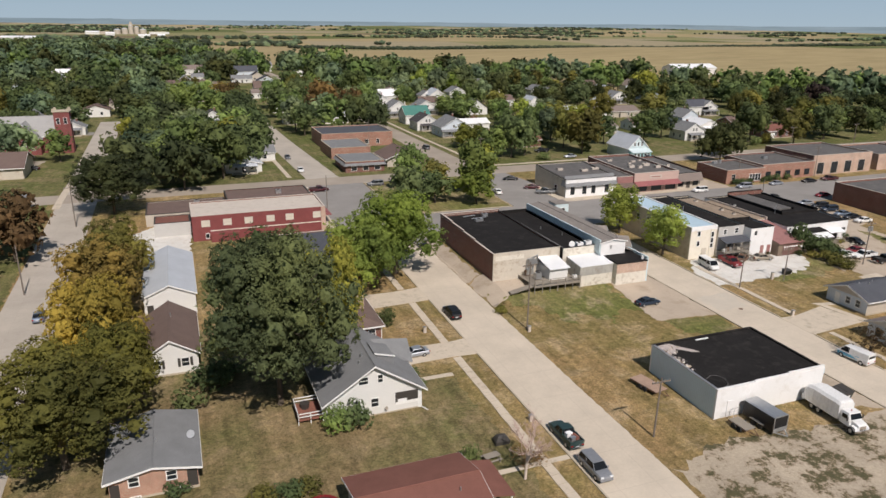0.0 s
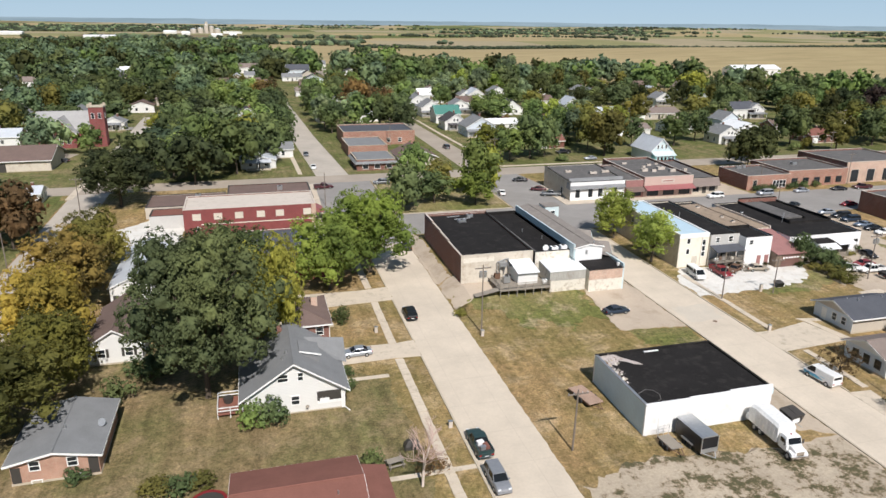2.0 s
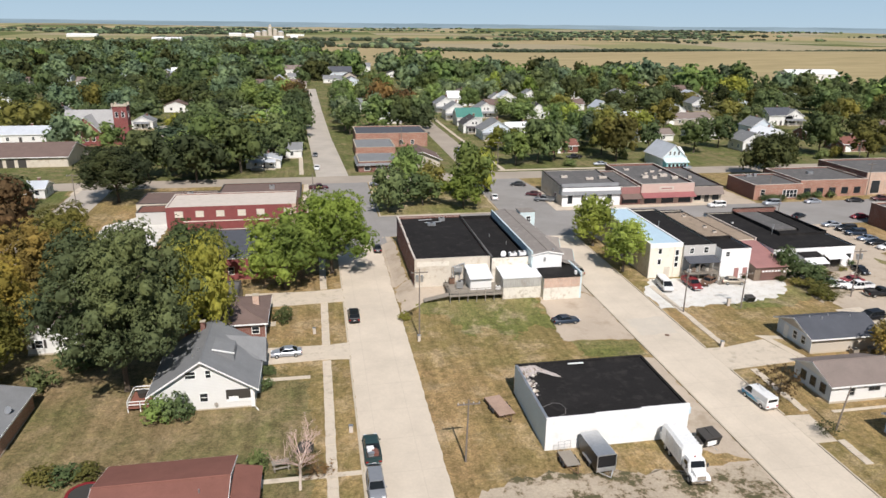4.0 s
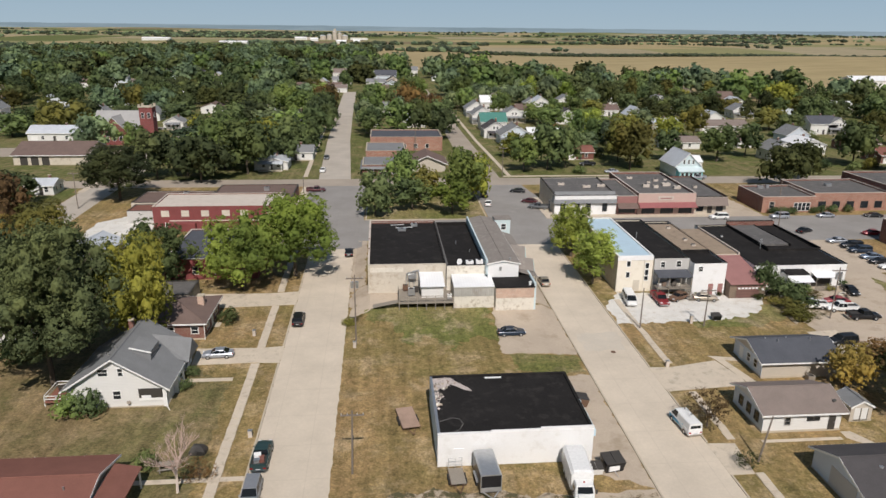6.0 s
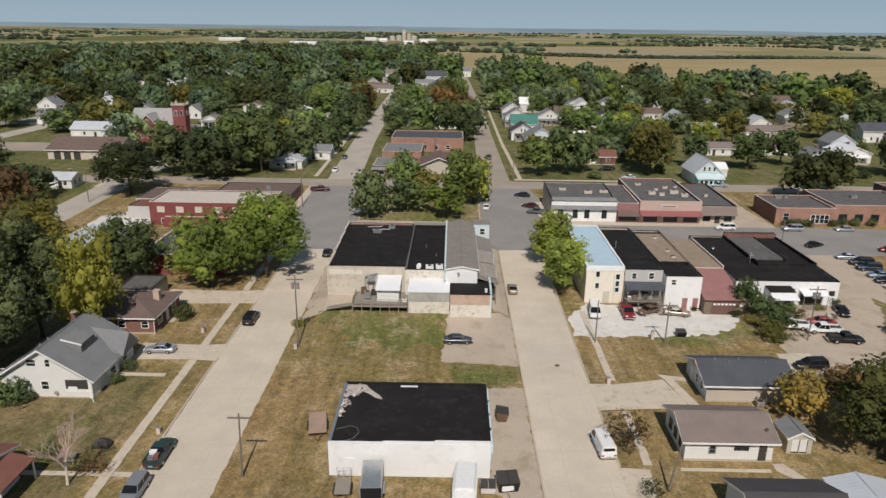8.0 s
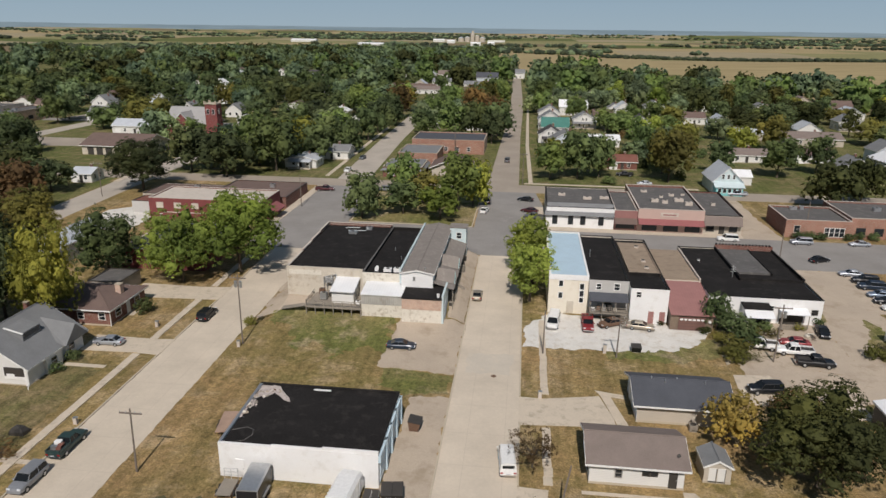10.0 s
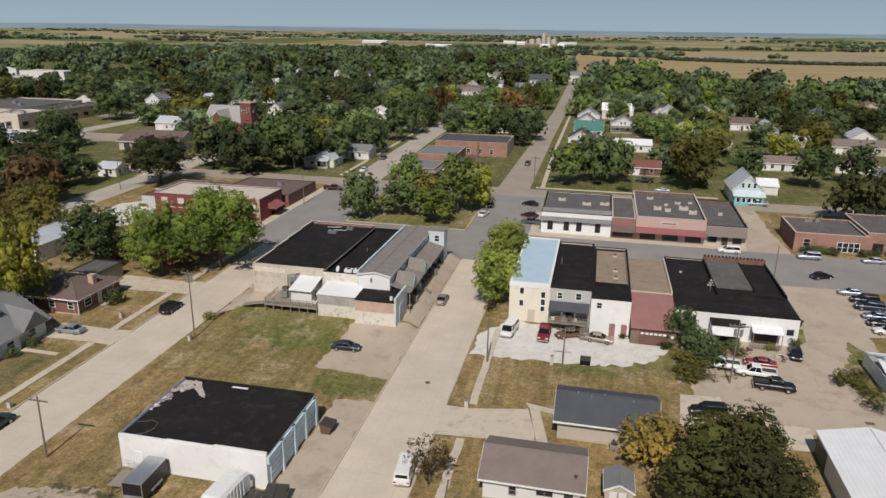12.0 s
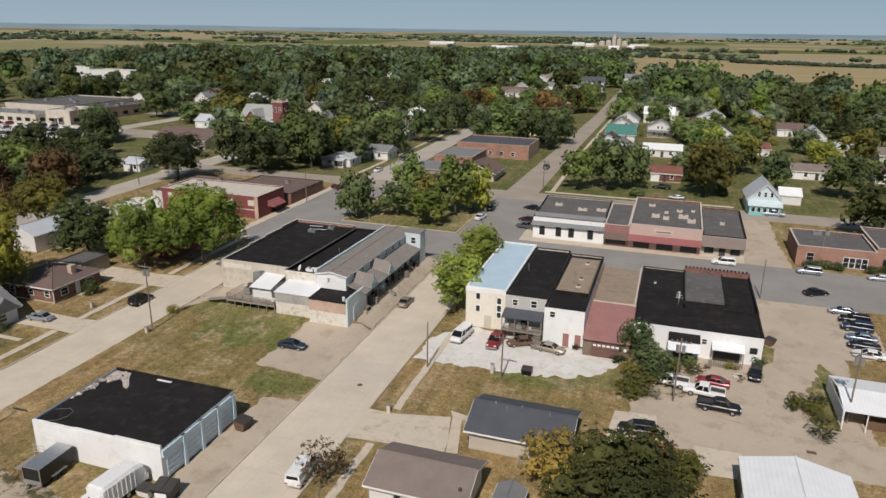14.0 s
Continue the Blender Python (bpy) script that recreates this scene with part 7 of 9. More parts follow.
USED = []


def plant(x, y, shape, mat, h=None, r=None, spin=0.0, name="tree", label=""):
    """A tree of its own, scaled to a height and a crown radius."""
    s = SHAPES[shape]
    sz = (h or s[1]) / s[1]
    sr = (r or s[2]) / s[2]
    me, tr = leaf_mesh(shape, mat)
    ob = new(name)
    ob.empty_display_size = 0.3
    ob.matrix_basis = pose(x, y, rise(x, y), 0, 0, spin) @ Matrix.Diagonal((sr, sr, sz, 1))
    for nm, d in (("trunk", tr), ("crown", me)):
        o = new(nm, d)
        o.parent = ob
    word = {"shrub": "rounded shrub", "bush": "dense spreading bush", "wispy": "thin twiggy shrub", "small": "small bushy tree"}.get(shape, "leafy tree")
    tagged(ob, label or f"{LEAF_WORDS[mat]} {word} standing on grass", "shrub" if shape in ("shrub", "bush", "wispy") else "tree")
    USED.append((x, y, (r or s[2])))
    return ob


TREES = [  # x, y, shape, leaves, height, crown radius
    (8.4, 75.2, "giant", "leaf_oak", 21.4, 9.0), (8.6, 85.5, "giant_b", "leaf_oak", 18.0, 6.2), (16.6, 83.6, "maple_b", "leaf_yg", 17.0, 5.0),
    (34.5, 112.5, "maple", "leaf_bright", 15.0, 7.6), (26.5, 106.0, "maple_b", "leaf_bright", 13.2, 6.4), (12.2, 107, "maple_b", "leaf_dark", 12.0, 6.2),
    (48.6, 150.0, "round_b", "leaf_dark", 10.8, 4.9), (55.6, 168.0, "tall", "leaf_green", 12.8, 4.2), (57.5, 155.0, "round", "leaf_dark", 8.0, 5.4), (70.2, 160.0, "tall", "leaf_green", 15.0, 5.2), (66.8, 151.0, "round", "leaf_lime", 8.6, 5.0), (73.4, 164.5, "round_b", "leaf_yg", 12.0, 4.6), (61.0, 165.0, "round", "leaf_olive", 8.5, 4.2),
    (87.3, 105.8, "street", "leaf_lime", 10.4, 4.4), (87.3, 120.5, "street", "leaf_lime", 10.8, 4.6),
    (109.3, 67.8, "small", "leaf_gold", 6.6, 3.1), (116.6, 61.2, "maple", "leaf_moss", 10.2, 6.6), (118.4, 75.0, "bush", "leaf_brown", 3.2, 2.8), (121.8, 72.2, "bush", "leaf_wood", 3.2, 2.7), (116.5, 92.0, "bush", "leaf_olive", 1.9, 2.4), (116.0, 98.8, "bush", "leaf_dark", 5.6, 2.6), (118.4, 96.6, "bush", "leaf_dark", 3.7, 3.1), (103.2, 99.9, "shrub", "leaf_olive", 0.8, 0.8), (107.6, 99.5, "shrub", "leaf_moss", 0.7, 0.8), (111.2, 98.7, "shrub", "leaf_olive", 0.9, 1.0), (113.6, 97.3, "shrub", "leaf_moss", 0.9, 1.1), (115.2, 95.2, "shrub", "leaf_olive", 1.1, 1.2), (115.4, 90.3, "shrub", "leaf_olive", 1.0, 1.3), (117.9, 89.0, "wispy", "leaf_olive", 1.4, 1.5), (120.6, 97.2, "shrub", "leaf_olive", 1.5, 1.4), (122.6, 98.8, "shrub", "leaf_dark", 1.7, 1.3), (118.4, 93.6, "wispy", "leaf_moss", 1.5, 1.7), (123.4, 96.9, "wispy", "leaf_olive", 1.3, 1.4), (128.4, 100.2, "shrub", "leaf_olive", 1.0, 0.9), (131.9, 102.4, "shrub", "leaf_dark", 1.2, 1.0), (115.6, 88.4, "bush", "leaf_olive", 1.8, 1.9),
    (87.6, 60.6, "wispy", "leaf_brown", 4.8, 2.6), (88.3, 53.0, "wispy", "leaf_moss", 1.7, 1.5),
    (-14.8, 167.5, "giant_b", "leaf_oak", 14.0, 8.6), (11, 198, "broad", "leaf_dark", 16.0, 8.5), (0.5, 186, "broad", "leaf_oak", 13.5, 7.5), (3, 205, "broad", "leaf_green", 17, 8.0), (20, 212, "round", "leaf_dark", 13, 6), (-5.5, 195.6, "broad", "leaf_green", 11.5, 6.0), (18, 226, "tall", "leaf_dark", 14, 6),
    (101.5, 202, "broad", "leaf_dark", 14.5, 6.6), (108, 205, "broad", "leaf_dark", 13.0, 5.4), (93.5, 199, "round", "leaf_green", 11.0, 5.4), (127.5, 201, "tall", "leaf_olive", 16.0, 6.4), (128, 214, "broad", "leaf_olive", 14, 5.4), (161, 173, "broad", "leaf_moss", 12.5, 6.2), (172, 182, "broad", "leaf_moss", 12.0, 6.0),
    (24.2, 334, "broad", "leaf_brown", 16, 7.0), (22.5, 362, "tall", "leaf_gold", 14, 6), (25.5, 304, "broad", "leaf_dark", 15, 7), (24.6, 283, "broad_b", "leaf_oak", 14, 7), (25.2, 262, "broad", "leaf_dark", 13, 6.2),
    (-12.2, 90.5, "maple", "leaf_yellow", 13.0, 5.8), (-12.4, 106, "maple_b", "leaf_gold", 13.0, 6.4), (-11.4, 119, "maple", "leaf_olive", 12.0, 5.8), (-14.0, 70, "giant_b", "leaf_olive", 13.5, 8.4), (-13, 192, "broad", "leaf_oak", 14, 7), (-9.5, 80.0, "maple", "leaf_olive", 11.0, 5.0), (-30, 140, "broad", "leaf_rust", 13.0, 7.0), (-38, 128, "broad", "leaf_rust", 12.0, 6.5), (-35, 82, "broad", "leaf_wood", 13, 7), (-40, 112, "broad", "leaf_dark", 13, 7),
    (-46, 236, "broad", "leaf_grey", 13, 7.0), (-34, 238, "round", "leaf_green", 10, 5.0), (-14, 248, "tall", "leaf_yg", 12, 4.5), (-78, 176, "broad", "leaf_dark", 12, 7), (-66, 150, "broad", "leaf_wood", 13, 8), (-84, 150, "broad", "leaf_rust", 13, 7), (-52, 148, "broad", "leaf_green", 12, 6.5), (-66, 192, "wide", "leaf_dark", 8, 5.5), (-48, 168, "round", "leaf_dark", 8, 5), (-90, 217, "broad", "leaf_dark", 13, 7), (-83, 211, "broad_b", "leaf_oak", 12, 6.5), (-118, 282, "broad", "leaf_dark", 13, 7), (-122, 296, "broad_b", "leaf_oak", 12, 6.5),
    (46, 268, "tall", "leaf_dark", 13, 5), (66, 272, "broad", "leaf_dark", 15, 7), (57, 284, "tall", "leaf_grey", 15, 5), (63, 318, "broad", "leaf_brown", 17, 8), (46, 300, "broad", "leaf_green", 14, 6.5), (74.4, 279, "broad", "leaf_dark", 14.5, 7.2), (73.2, 262, "tall", "leaf_oak", 13, 4.8), (71.5, 300, "broad_b", "leaf_brown", 15, 6.0),
    (127, 236, "broad", "leaf_green", 12, 5.5), (139, 240, "broad", "leaf_olive", 13, 6), (146, 216, "round", "leaf_dark", 11, 5), (176, 222, "round", "leaf_dark", 12, 6), (204, 205, "broad", "leaf_dark", 15, 7), (212, 192, "tall", "leaf_olive", 14, 6), (236, 200, "broad", "leaf_dark", 14, 7),
    (96, 386, "broad", "leaf_green", 17, 8), (94.5, 356, "round", "leaf_green", 13, 5.5), (64, 388, "broad_b", "leaf_olive", 15, 7), (62, 350, "tall", "leaf_dark", 15, 6), (44.5, 322, "round_b", "leaf_dark", 14, 6), (47, 360, "broad", "leaf_green", 15, 7), (257, 344, "tall", "leaf_yg", 18, 8), (300, 318, "broad", "leaf_dark", 17, 9), (280, 300, "broad", "leaf_dark", 15, 8),
    (320, 280, "broad", "leaf_plum", 14, 8), (248, 300, "broad", "leaf_dark", 14, 8),
    (26.6, 92.5, "shrub", "leaf_dark", 2.4, 1.5), (13.5, 67.3, "shrub", "leaf_green", 2.9, 1.7), (16.0, 67.4, "shrub", "leaf_dark", 3.0, 1.75), (-1.9, 77.1, "shrub", "leaf_oak", 2.8, 1.9), (25.2, 76.5, "shrub", "leaf_dark", 1.4, 1.0), (25.1, 73.0, "shrub", "leaf_dark", 1.3, 1.0), (25.3, 56.8, "shrub", "leaf_dark", 2.0, 1.2),
    (1.0, 82.0, "shrub", "leaf_dark", 3.0, 2.6), (3.5, 84.0, "shrub", "leaf_dark", 2.4, 2.0), (110, 196, "shrub", "leaf_dark", 2.2, 2.2), (31.2, 55.0, "wispy", "leaf_brown", 1.7, 2.0),
    (145.0, 148.7, "shrub", "leaf_dark", 1.5, 1.2), (146.8, 148.7, "shrub", "leaf_dark", 1.5, 1.2), (148.4, 148.7, "shrub", "leaf_dark", 1.5, 1.2), (150.0, 148.7, "shrub", "leaf_dark", 1.5, 1.2), (155.4, 148.8, "shrub", "leaf_dark", 1.5, 1.2),
    (158.0, 149.4, "shrub", "leaf_dark", 1.7, 1.2), (161, 149.4, "shrub", "leaf_dark", 1.7, 1.2), (165, 149.4, "shrub", "leaf_dark", 1.7, 1.2), (-3.5, 62.0, "shrub", "leaf_dark", 1.4, 1.2), (4.0, 58.2, "shrub", "leaf_olive", 1.6, 1.5), (6.5, 57.6, "shrub", "leaf_dark", 1.8, 1.6), (8.5, 57.9, "shrub", "leaf_olive", 1.5, 1.4),
    (44.9, 90.5, "shrub", "leaf_olive", 1.2, 1.0), (135.5, 92.0, "shrub", "leaf_olive", 1.8, 1.4), (137.4, 86.0, "wispy", "leaf_moss", 1.3, 1.9), (137.8, 89.5, "wispy", "leaf_olive", 1.6, 1.8), (137.8, 94, "wispy", "leaf_moss", 1.2, 1.8), (137.2, 91.8, "shrub", "leaf_olive", 1.1, 1.2), (119, 93.5, "shrub", "leaf_dark", 2.6, 2.2),
]
for k, (x, y, shape, mat, h, r) in enumerate(TREES):
    plant(x, y, shape, mat, h, r, (k * 67) % 360, "shrub" if shape in ("shrub", "bush", "wispy") else "tree")

KEEP = [(28.5, 41, 180, 262), (27, 37, 262, 474), (75.6, 86, 180, 700), (-128, -84, 296, 346), (-34, -16, -60, 330), (-70, 420, 177, 194), (-12, 30, 128, 168), (40, 74, 190, 262), (-60, -28, 240, 282), (-190, -103, 200, 308), (-112, -38, 190, 262), (133, 170, 180, 205), (86, 134, 146, 176), (142, 320, 100, 180)]
KEEP += [(x - 1, x + 11, y - 16, y + 8) for x, y in far_places]
KEEP += [(b[0] - 1, b[0] + b[2] + 1, b[1] - (19 if b[0] > 88 and b[1] < 345 else 12), b[1] + b[3] + 1) for b in BACK]


def free(x, y, r):
    if any(a - r * 0.45 < x < b + r * 0.45 and c - r * 0.45 < y < d + r * 0.45 for a, b, c, d in KEEP):
        return False
    return all((x - u) ** 2 + (y - v) ** 2 > (0.66 * (r + q)) ** 2 for u, v, q in USED)


# the wooded blocks west of the far street
rnd = random.Random(19)
for k in range(900):
    x, y = rnd.uniform(-112, -36), rnd.uniform(60, 190)
    shape = rnd.choice(["round", "broad", "wide", "broad_b"])
    r = SHAPES[shape][2] * rnd.uniform(0.85, 1.2)
    if (x < -60 and y < 110) or (x < -82 and y > 124) or (x > -64 and y > 176) or not all((x - u) ** 2 + (y - v) ** 2 > (0.68 * (r + q)) ** 2 for u, v, q in USED) or any(b[0] - 4 < x < b[0] + b[2] + 4 and b[1] - 9 < y < b[1] + b[3] + 4 for b in BACK):
        continue
    plant(x, y, shape, rnd.choice(["leaf_oak"] * 4 + ["leaf_moss"] * 3 + ["leaf_wood"] * 3 + ["leaf_rust"] * 2 + ["leaf_dark"]), SHAPES[shape][1] * rnd.uniform(0.62, 0.85), r, rnd.uniform(0, 360))

rnd = random.Random(77)
# West mix leans on shade-darkened leaves, the middle is lighter, the east darker again.
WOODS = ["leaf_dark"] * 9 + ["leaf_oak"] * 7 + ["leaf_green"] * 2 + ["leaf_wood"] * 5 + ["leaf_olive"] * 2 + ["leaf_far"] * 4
FRESH = ["leaf_dark"] * 3 + ["leaf_green"] * 9 + ["leaf_olive"] * 2 + ["leaf_grey"] * 7 + ["leaf_yg"] * 2 + ["leaf_bright"] * 3
DIM = ["leaf_dark"] * 5 + ["leaf_moss"] * 4 + ["leaf_oak"] * 4 + ["leaf_olive"] * 4 + ["leaf_green"] * 2
made = 0
for k in range(6000):
    x, y = rnd.uniform(-230, 330), rnd.uniform(186, 430)
    if y > 430 - 0.35 * max(x - 230, 0) or (x < -100 and y < 300):
        continue
    shape = rnd.choice(["round", "round_b", "tall", "broad", "broad_b", "wide", "spire", "wide"])
    r = SHAPES[shape][2] * rnd.uniform(0.85, 1.45)
    if x > 88 and y < 330 and rnd.random() < 0.4:
        continue
    if free(x, y, r):
        low = 0.78 if (x > 88 and y < 345) or x > 200 else 1.0
        plant(x, y, shape, rnd.choice(WOODS if x < 0 else FRESH if x < 165 else DIM), SHAPES[shape][1] * rnd.uniform(0.8, 1.25) * low, r * (0.5 + 0.5 * low), rnd.uniform(0, 360))
        made += 1
        if made >= 236:
            break

# bushes and young trees in the gardens
rnd = random.Random(55)
for k in range(900):
    x, y = rnd.uniform(90, 250), rnd.uniform(192, 320)
    r = rnd.uniform(1.2, 2.6)
    if not free(x, y, r) or math.hypot(x - 140, y - 186) < 14:
        continue
    plant(x, y, rnd.choice(["shrub", "shrub", "bush", "small"]), rnd.choice(["leaf_dark", "leaf_olive", "leaf_green", "leaf_moss", "leaf_brown"]), r * rnd.uniform(1.1, 1.8), r, rnd.uniform(0, 360), "shrub")
    if sum(u[2] < 2.7 for u in USED) > 92:
        break

# far woods: beyond counting
FAR = {}


def far_shape(seed):
    if seed not in FAR:
        v, f, _ = crown_of(seed, 13, 7.2, 0.4, 6, 1.05, 1.5, 0.76, 9)
        FAR[seed] = v, f
    return FAR[seed]


def woods(name, spots, mat, label):
    V, F, k0 = [], [], 0
    for i, (x, y, s) in enumerate(spots):
        v, f = far_shape(i % 7 + 101)
        a = i * 1.7
        rot = np.array([[math.cos(a), -math.sin(a), 0], [math.sin(a), math.cos(a), 0], [0, 0, 1]])
        V.append(v @ rot.T * s + np.array([x, y, rise(x, y) - 0.4]))
        F += [tuple(k0 + j for j in q) for q in f]
        k0 += len(v)
    me = bpy.data.meshes.new(name)
    me.from_pydata(np.concatenate(V).tolist(), [], F)
    me.materials.append(MAT[mat])
    return tagged(new(name, me), label, "woods", kind="stuff")


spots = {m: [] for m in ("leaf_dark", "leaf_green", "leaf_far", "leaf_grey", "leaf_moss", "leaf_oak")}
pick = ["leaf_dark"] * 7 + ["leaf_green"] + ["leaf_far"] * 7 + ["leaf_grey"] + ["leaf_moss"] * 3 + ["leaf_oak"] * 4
grid = {}
count = 0
for k in range(20000):
    x, y = rnd.uniform(-760, 560), rnd.uniform(250, 1120)
    if -240 < x < 335 and y < 430 - 0.35 * max(x - 230, 0):
        continue
    if x > 40 and y > min(740 - 0.95 * (x - 40), 560 - 1.5 * (x - 230)) + 50 * noise.noise((x * 0.01, 2, 1)):
        continue
    if any(a - 5 < x < b + 5 and c - 10 < y < d + 4 for a, b, c, d in KEEP) or (x < -215 - 0.35 * max(0, y - 480) and rnd.random() > 0.1) or (-60 < x < -10 and 980 < y):
        continue
    cell = (int(x // 16.5), int(y // 16.5))
    if cell in grid or noise.noise((x * 0.013, y * 0.013, 8)) < -0.16 or any(-7 < x - u < 20 and -26 < y - v < 13 for u, v in far_places):
        continue
    grid[cell] = 1
    spots[rnd.choice(pick if x < -60 else pick + ["leaf_green"] * 6 + ["leaf_grey"] * 3)].append((x, y, rnd.choice((rnd.uniform(0.6, 0.95), rnd.uniform(1.0, 1.6), rnd.uniform(1.0, 1.6)))))
    count += 1
    if count > 950:
        break
# belts of woodland between the far fields, in haze-toned leaves
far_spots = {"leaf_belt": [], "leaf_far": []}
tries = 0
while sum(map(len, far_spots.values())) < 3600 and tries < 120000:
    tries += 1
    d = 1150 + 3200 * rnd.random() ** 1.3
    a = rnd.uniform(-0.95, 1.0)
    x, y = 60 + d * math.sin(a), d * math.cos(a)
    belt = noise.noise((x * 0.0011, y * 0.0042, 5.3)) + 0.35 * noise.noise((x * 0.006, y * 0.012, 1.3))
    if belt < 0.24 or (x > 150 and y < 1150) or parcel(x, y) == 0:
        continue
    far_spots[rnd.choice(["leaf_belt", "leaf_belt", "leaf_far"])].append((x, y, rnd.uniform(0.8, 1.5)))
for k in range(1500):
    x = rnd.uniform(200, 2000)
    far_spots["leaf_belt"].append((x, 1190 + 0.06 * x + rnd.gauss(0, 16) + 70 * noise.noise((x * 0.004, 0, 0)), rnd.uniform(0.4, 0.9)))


def lumps(name, some, mat, label):
    iv, fc = ico(1)
    V, F, k0 = [], [], 0
    rng = np.random.default_rng(len(some))
    for x, y, s in some:
        for q in range(2):
            jag = rng.uniform(0.75, 1.15, (len(iv), 1))
            V.append(iv * jag * np.array([7.0, 6.0, 4.2]) * s * rng.uniform(0.7, 1.1) + np.array([x + rng.normal() * 5, y + rng.normal() * 4, rise(x, y) + 3.2 * s]))
            F += [tuple(k0 + i for i in f) for f in fc]
            k0 += len(iv)
    me = bpy.data.meshes.new(name)
    me.from_pydata(np.concatenate(V).tolist(), [], F)
    me.materials.append(MAT[mat])
    return tagged(new(name, me), label, "woods", kind="stuff")


for mat, some in far_spots.items():
    lumps("distant_woods", some, mat, f"distant {LEAF_WORDS[mat]} belt of woodland between fields")
for mat, some in spots.items():
    if not some:
        continue
    woods("far_woods", some, mat, f"far {LEAF_WORDS[mat]} woods at the edge of town")


MAT["twig"] = surface("pinkish_twigs", (0.5, 0.37, 0.32), 0.9, vary=0.2, small=7)


# bare pale tree by the walk
def bare_tree(x, y, h, seed):
    r3 = random.Random(seed)
    ob = thing("bare_tree", x, y, "bare pale-barked tree with many thin twigs", "tree")
    trunk, twigs = M(), M()

    def grow(p, d, ln, r, depth):
        q = p + d * ln
        (trunk if depth < 2 else twigs).tube(p, q, r, r * 0.62, 6 if depth < 2 else 4, cap=False)
        if depth >= 6:
            return
        for _ in range(4 if depth == 0 else 3):
            nd = (d + Vector((r3.gauss(0, 0.5), r3.gauss(0, 0.5), r3.uniform(0.0, 0.3)))).normalized()
            grow(p + d * ln * r3.uniform(0.55, 1.0), nd, ln * r3.uniform(0.58, 0.78), r * 0.58, depth + 1)

    grow(Vector((0, 0, -0.3)), Vector((0.05, 0, 1)), h * 0.3, 0.16, 0)
    part("trunk", trunk, "birchbark", ob)
    part("branchwork", twigs, "twig", ob)
    return ob


bare_tree(29.6, 52.8, 10.5, 4)


# ---- vehicles ----
def paint(name, c, metal=0.2):
    if name not in MAT:
        MAT[name] = plain(name, c, 0.42, metal, 0.4, 0.25)
    return name


def ringsec(y, hw, z0, z1, soft=0.12):
    """A rounded cross-section of a car body at y."""
    s = soft
    return [(-hw + s, y, z0), (hw - s, y, z0), (hw, y, z0 + s), (hw, y, z1 - s * 1.4), (hw - s, y, z1), (-hw + s, y, z1), (-hw, y, z1 - s * 1.4), (-hw, y, z0 + s)]


KINDS = {  # length, half width, body stations (y, half-width factor, bottom, top), cabin base (rear, front, z), roof (rear, front, z)
    "sedan": (4.75, 0.9, [(-0.5, 0.86, 0.45, 0.78), (-0.48, 0.95, 0.3, 0.96), (-0.3, 1, 0.25, 0.99), (0.2, 1, 0.25, 0.97), (0.36, 0.98, 0.25, 0.9), (0.47, 0.9, 0.28, 0.76), (0.5, 0.78, 0.38, 0.6)], (-0.37, 0.22, 0.95), (-0.2, 0.06, 1.44)),
    "suv": (4.8, 0.95, [(-0.5, 0.9, 0.5, 1.0), (-0.48, 0.97, 0.38, 1.1), (-0.3, 1, 0.32, 1.12), (0.2, 1, 0.32, 1.1), (0.38, 0.98, 0.32, 1.04), (0.48, 0.92, 0.36, 0.9), (0.5, 0.82, 0.45, 0.7)], (-0.47, 0.24, 1.08), (-0.43, 0.1, 1.74)),
    "van": (5.2, 0.98, [(-0.5, 0.94, 0.45, 1.15), (-0.48, 1, 0.35, 1.2), (0.2, 1, 0.35, 1.2), (0.4, 0.98, 0.35, 1.1), (0.49, 0.92, 0.4, 0.95), (0.5, 0.85, 0.5, 0.75)], (-0.485, 0.4, 1.18), (-0.475, 0.26, 2.02)),
    "pickup": (5.6, 0.98, [(-0.5, 0.94, 0.5, 1.0), (-0.48, 1, 0.42, 1.08), (0.2, 1, 0.4, 1.1), (0.4, 0.98, 0.4, 1.06), (0.49, 0.93, 0.42, 0.92), (0.5, 0.84, 0.5, 0.72)], (-0.12, 0.24, 1.06), (-0.08, 0.12, 1.78)),
}


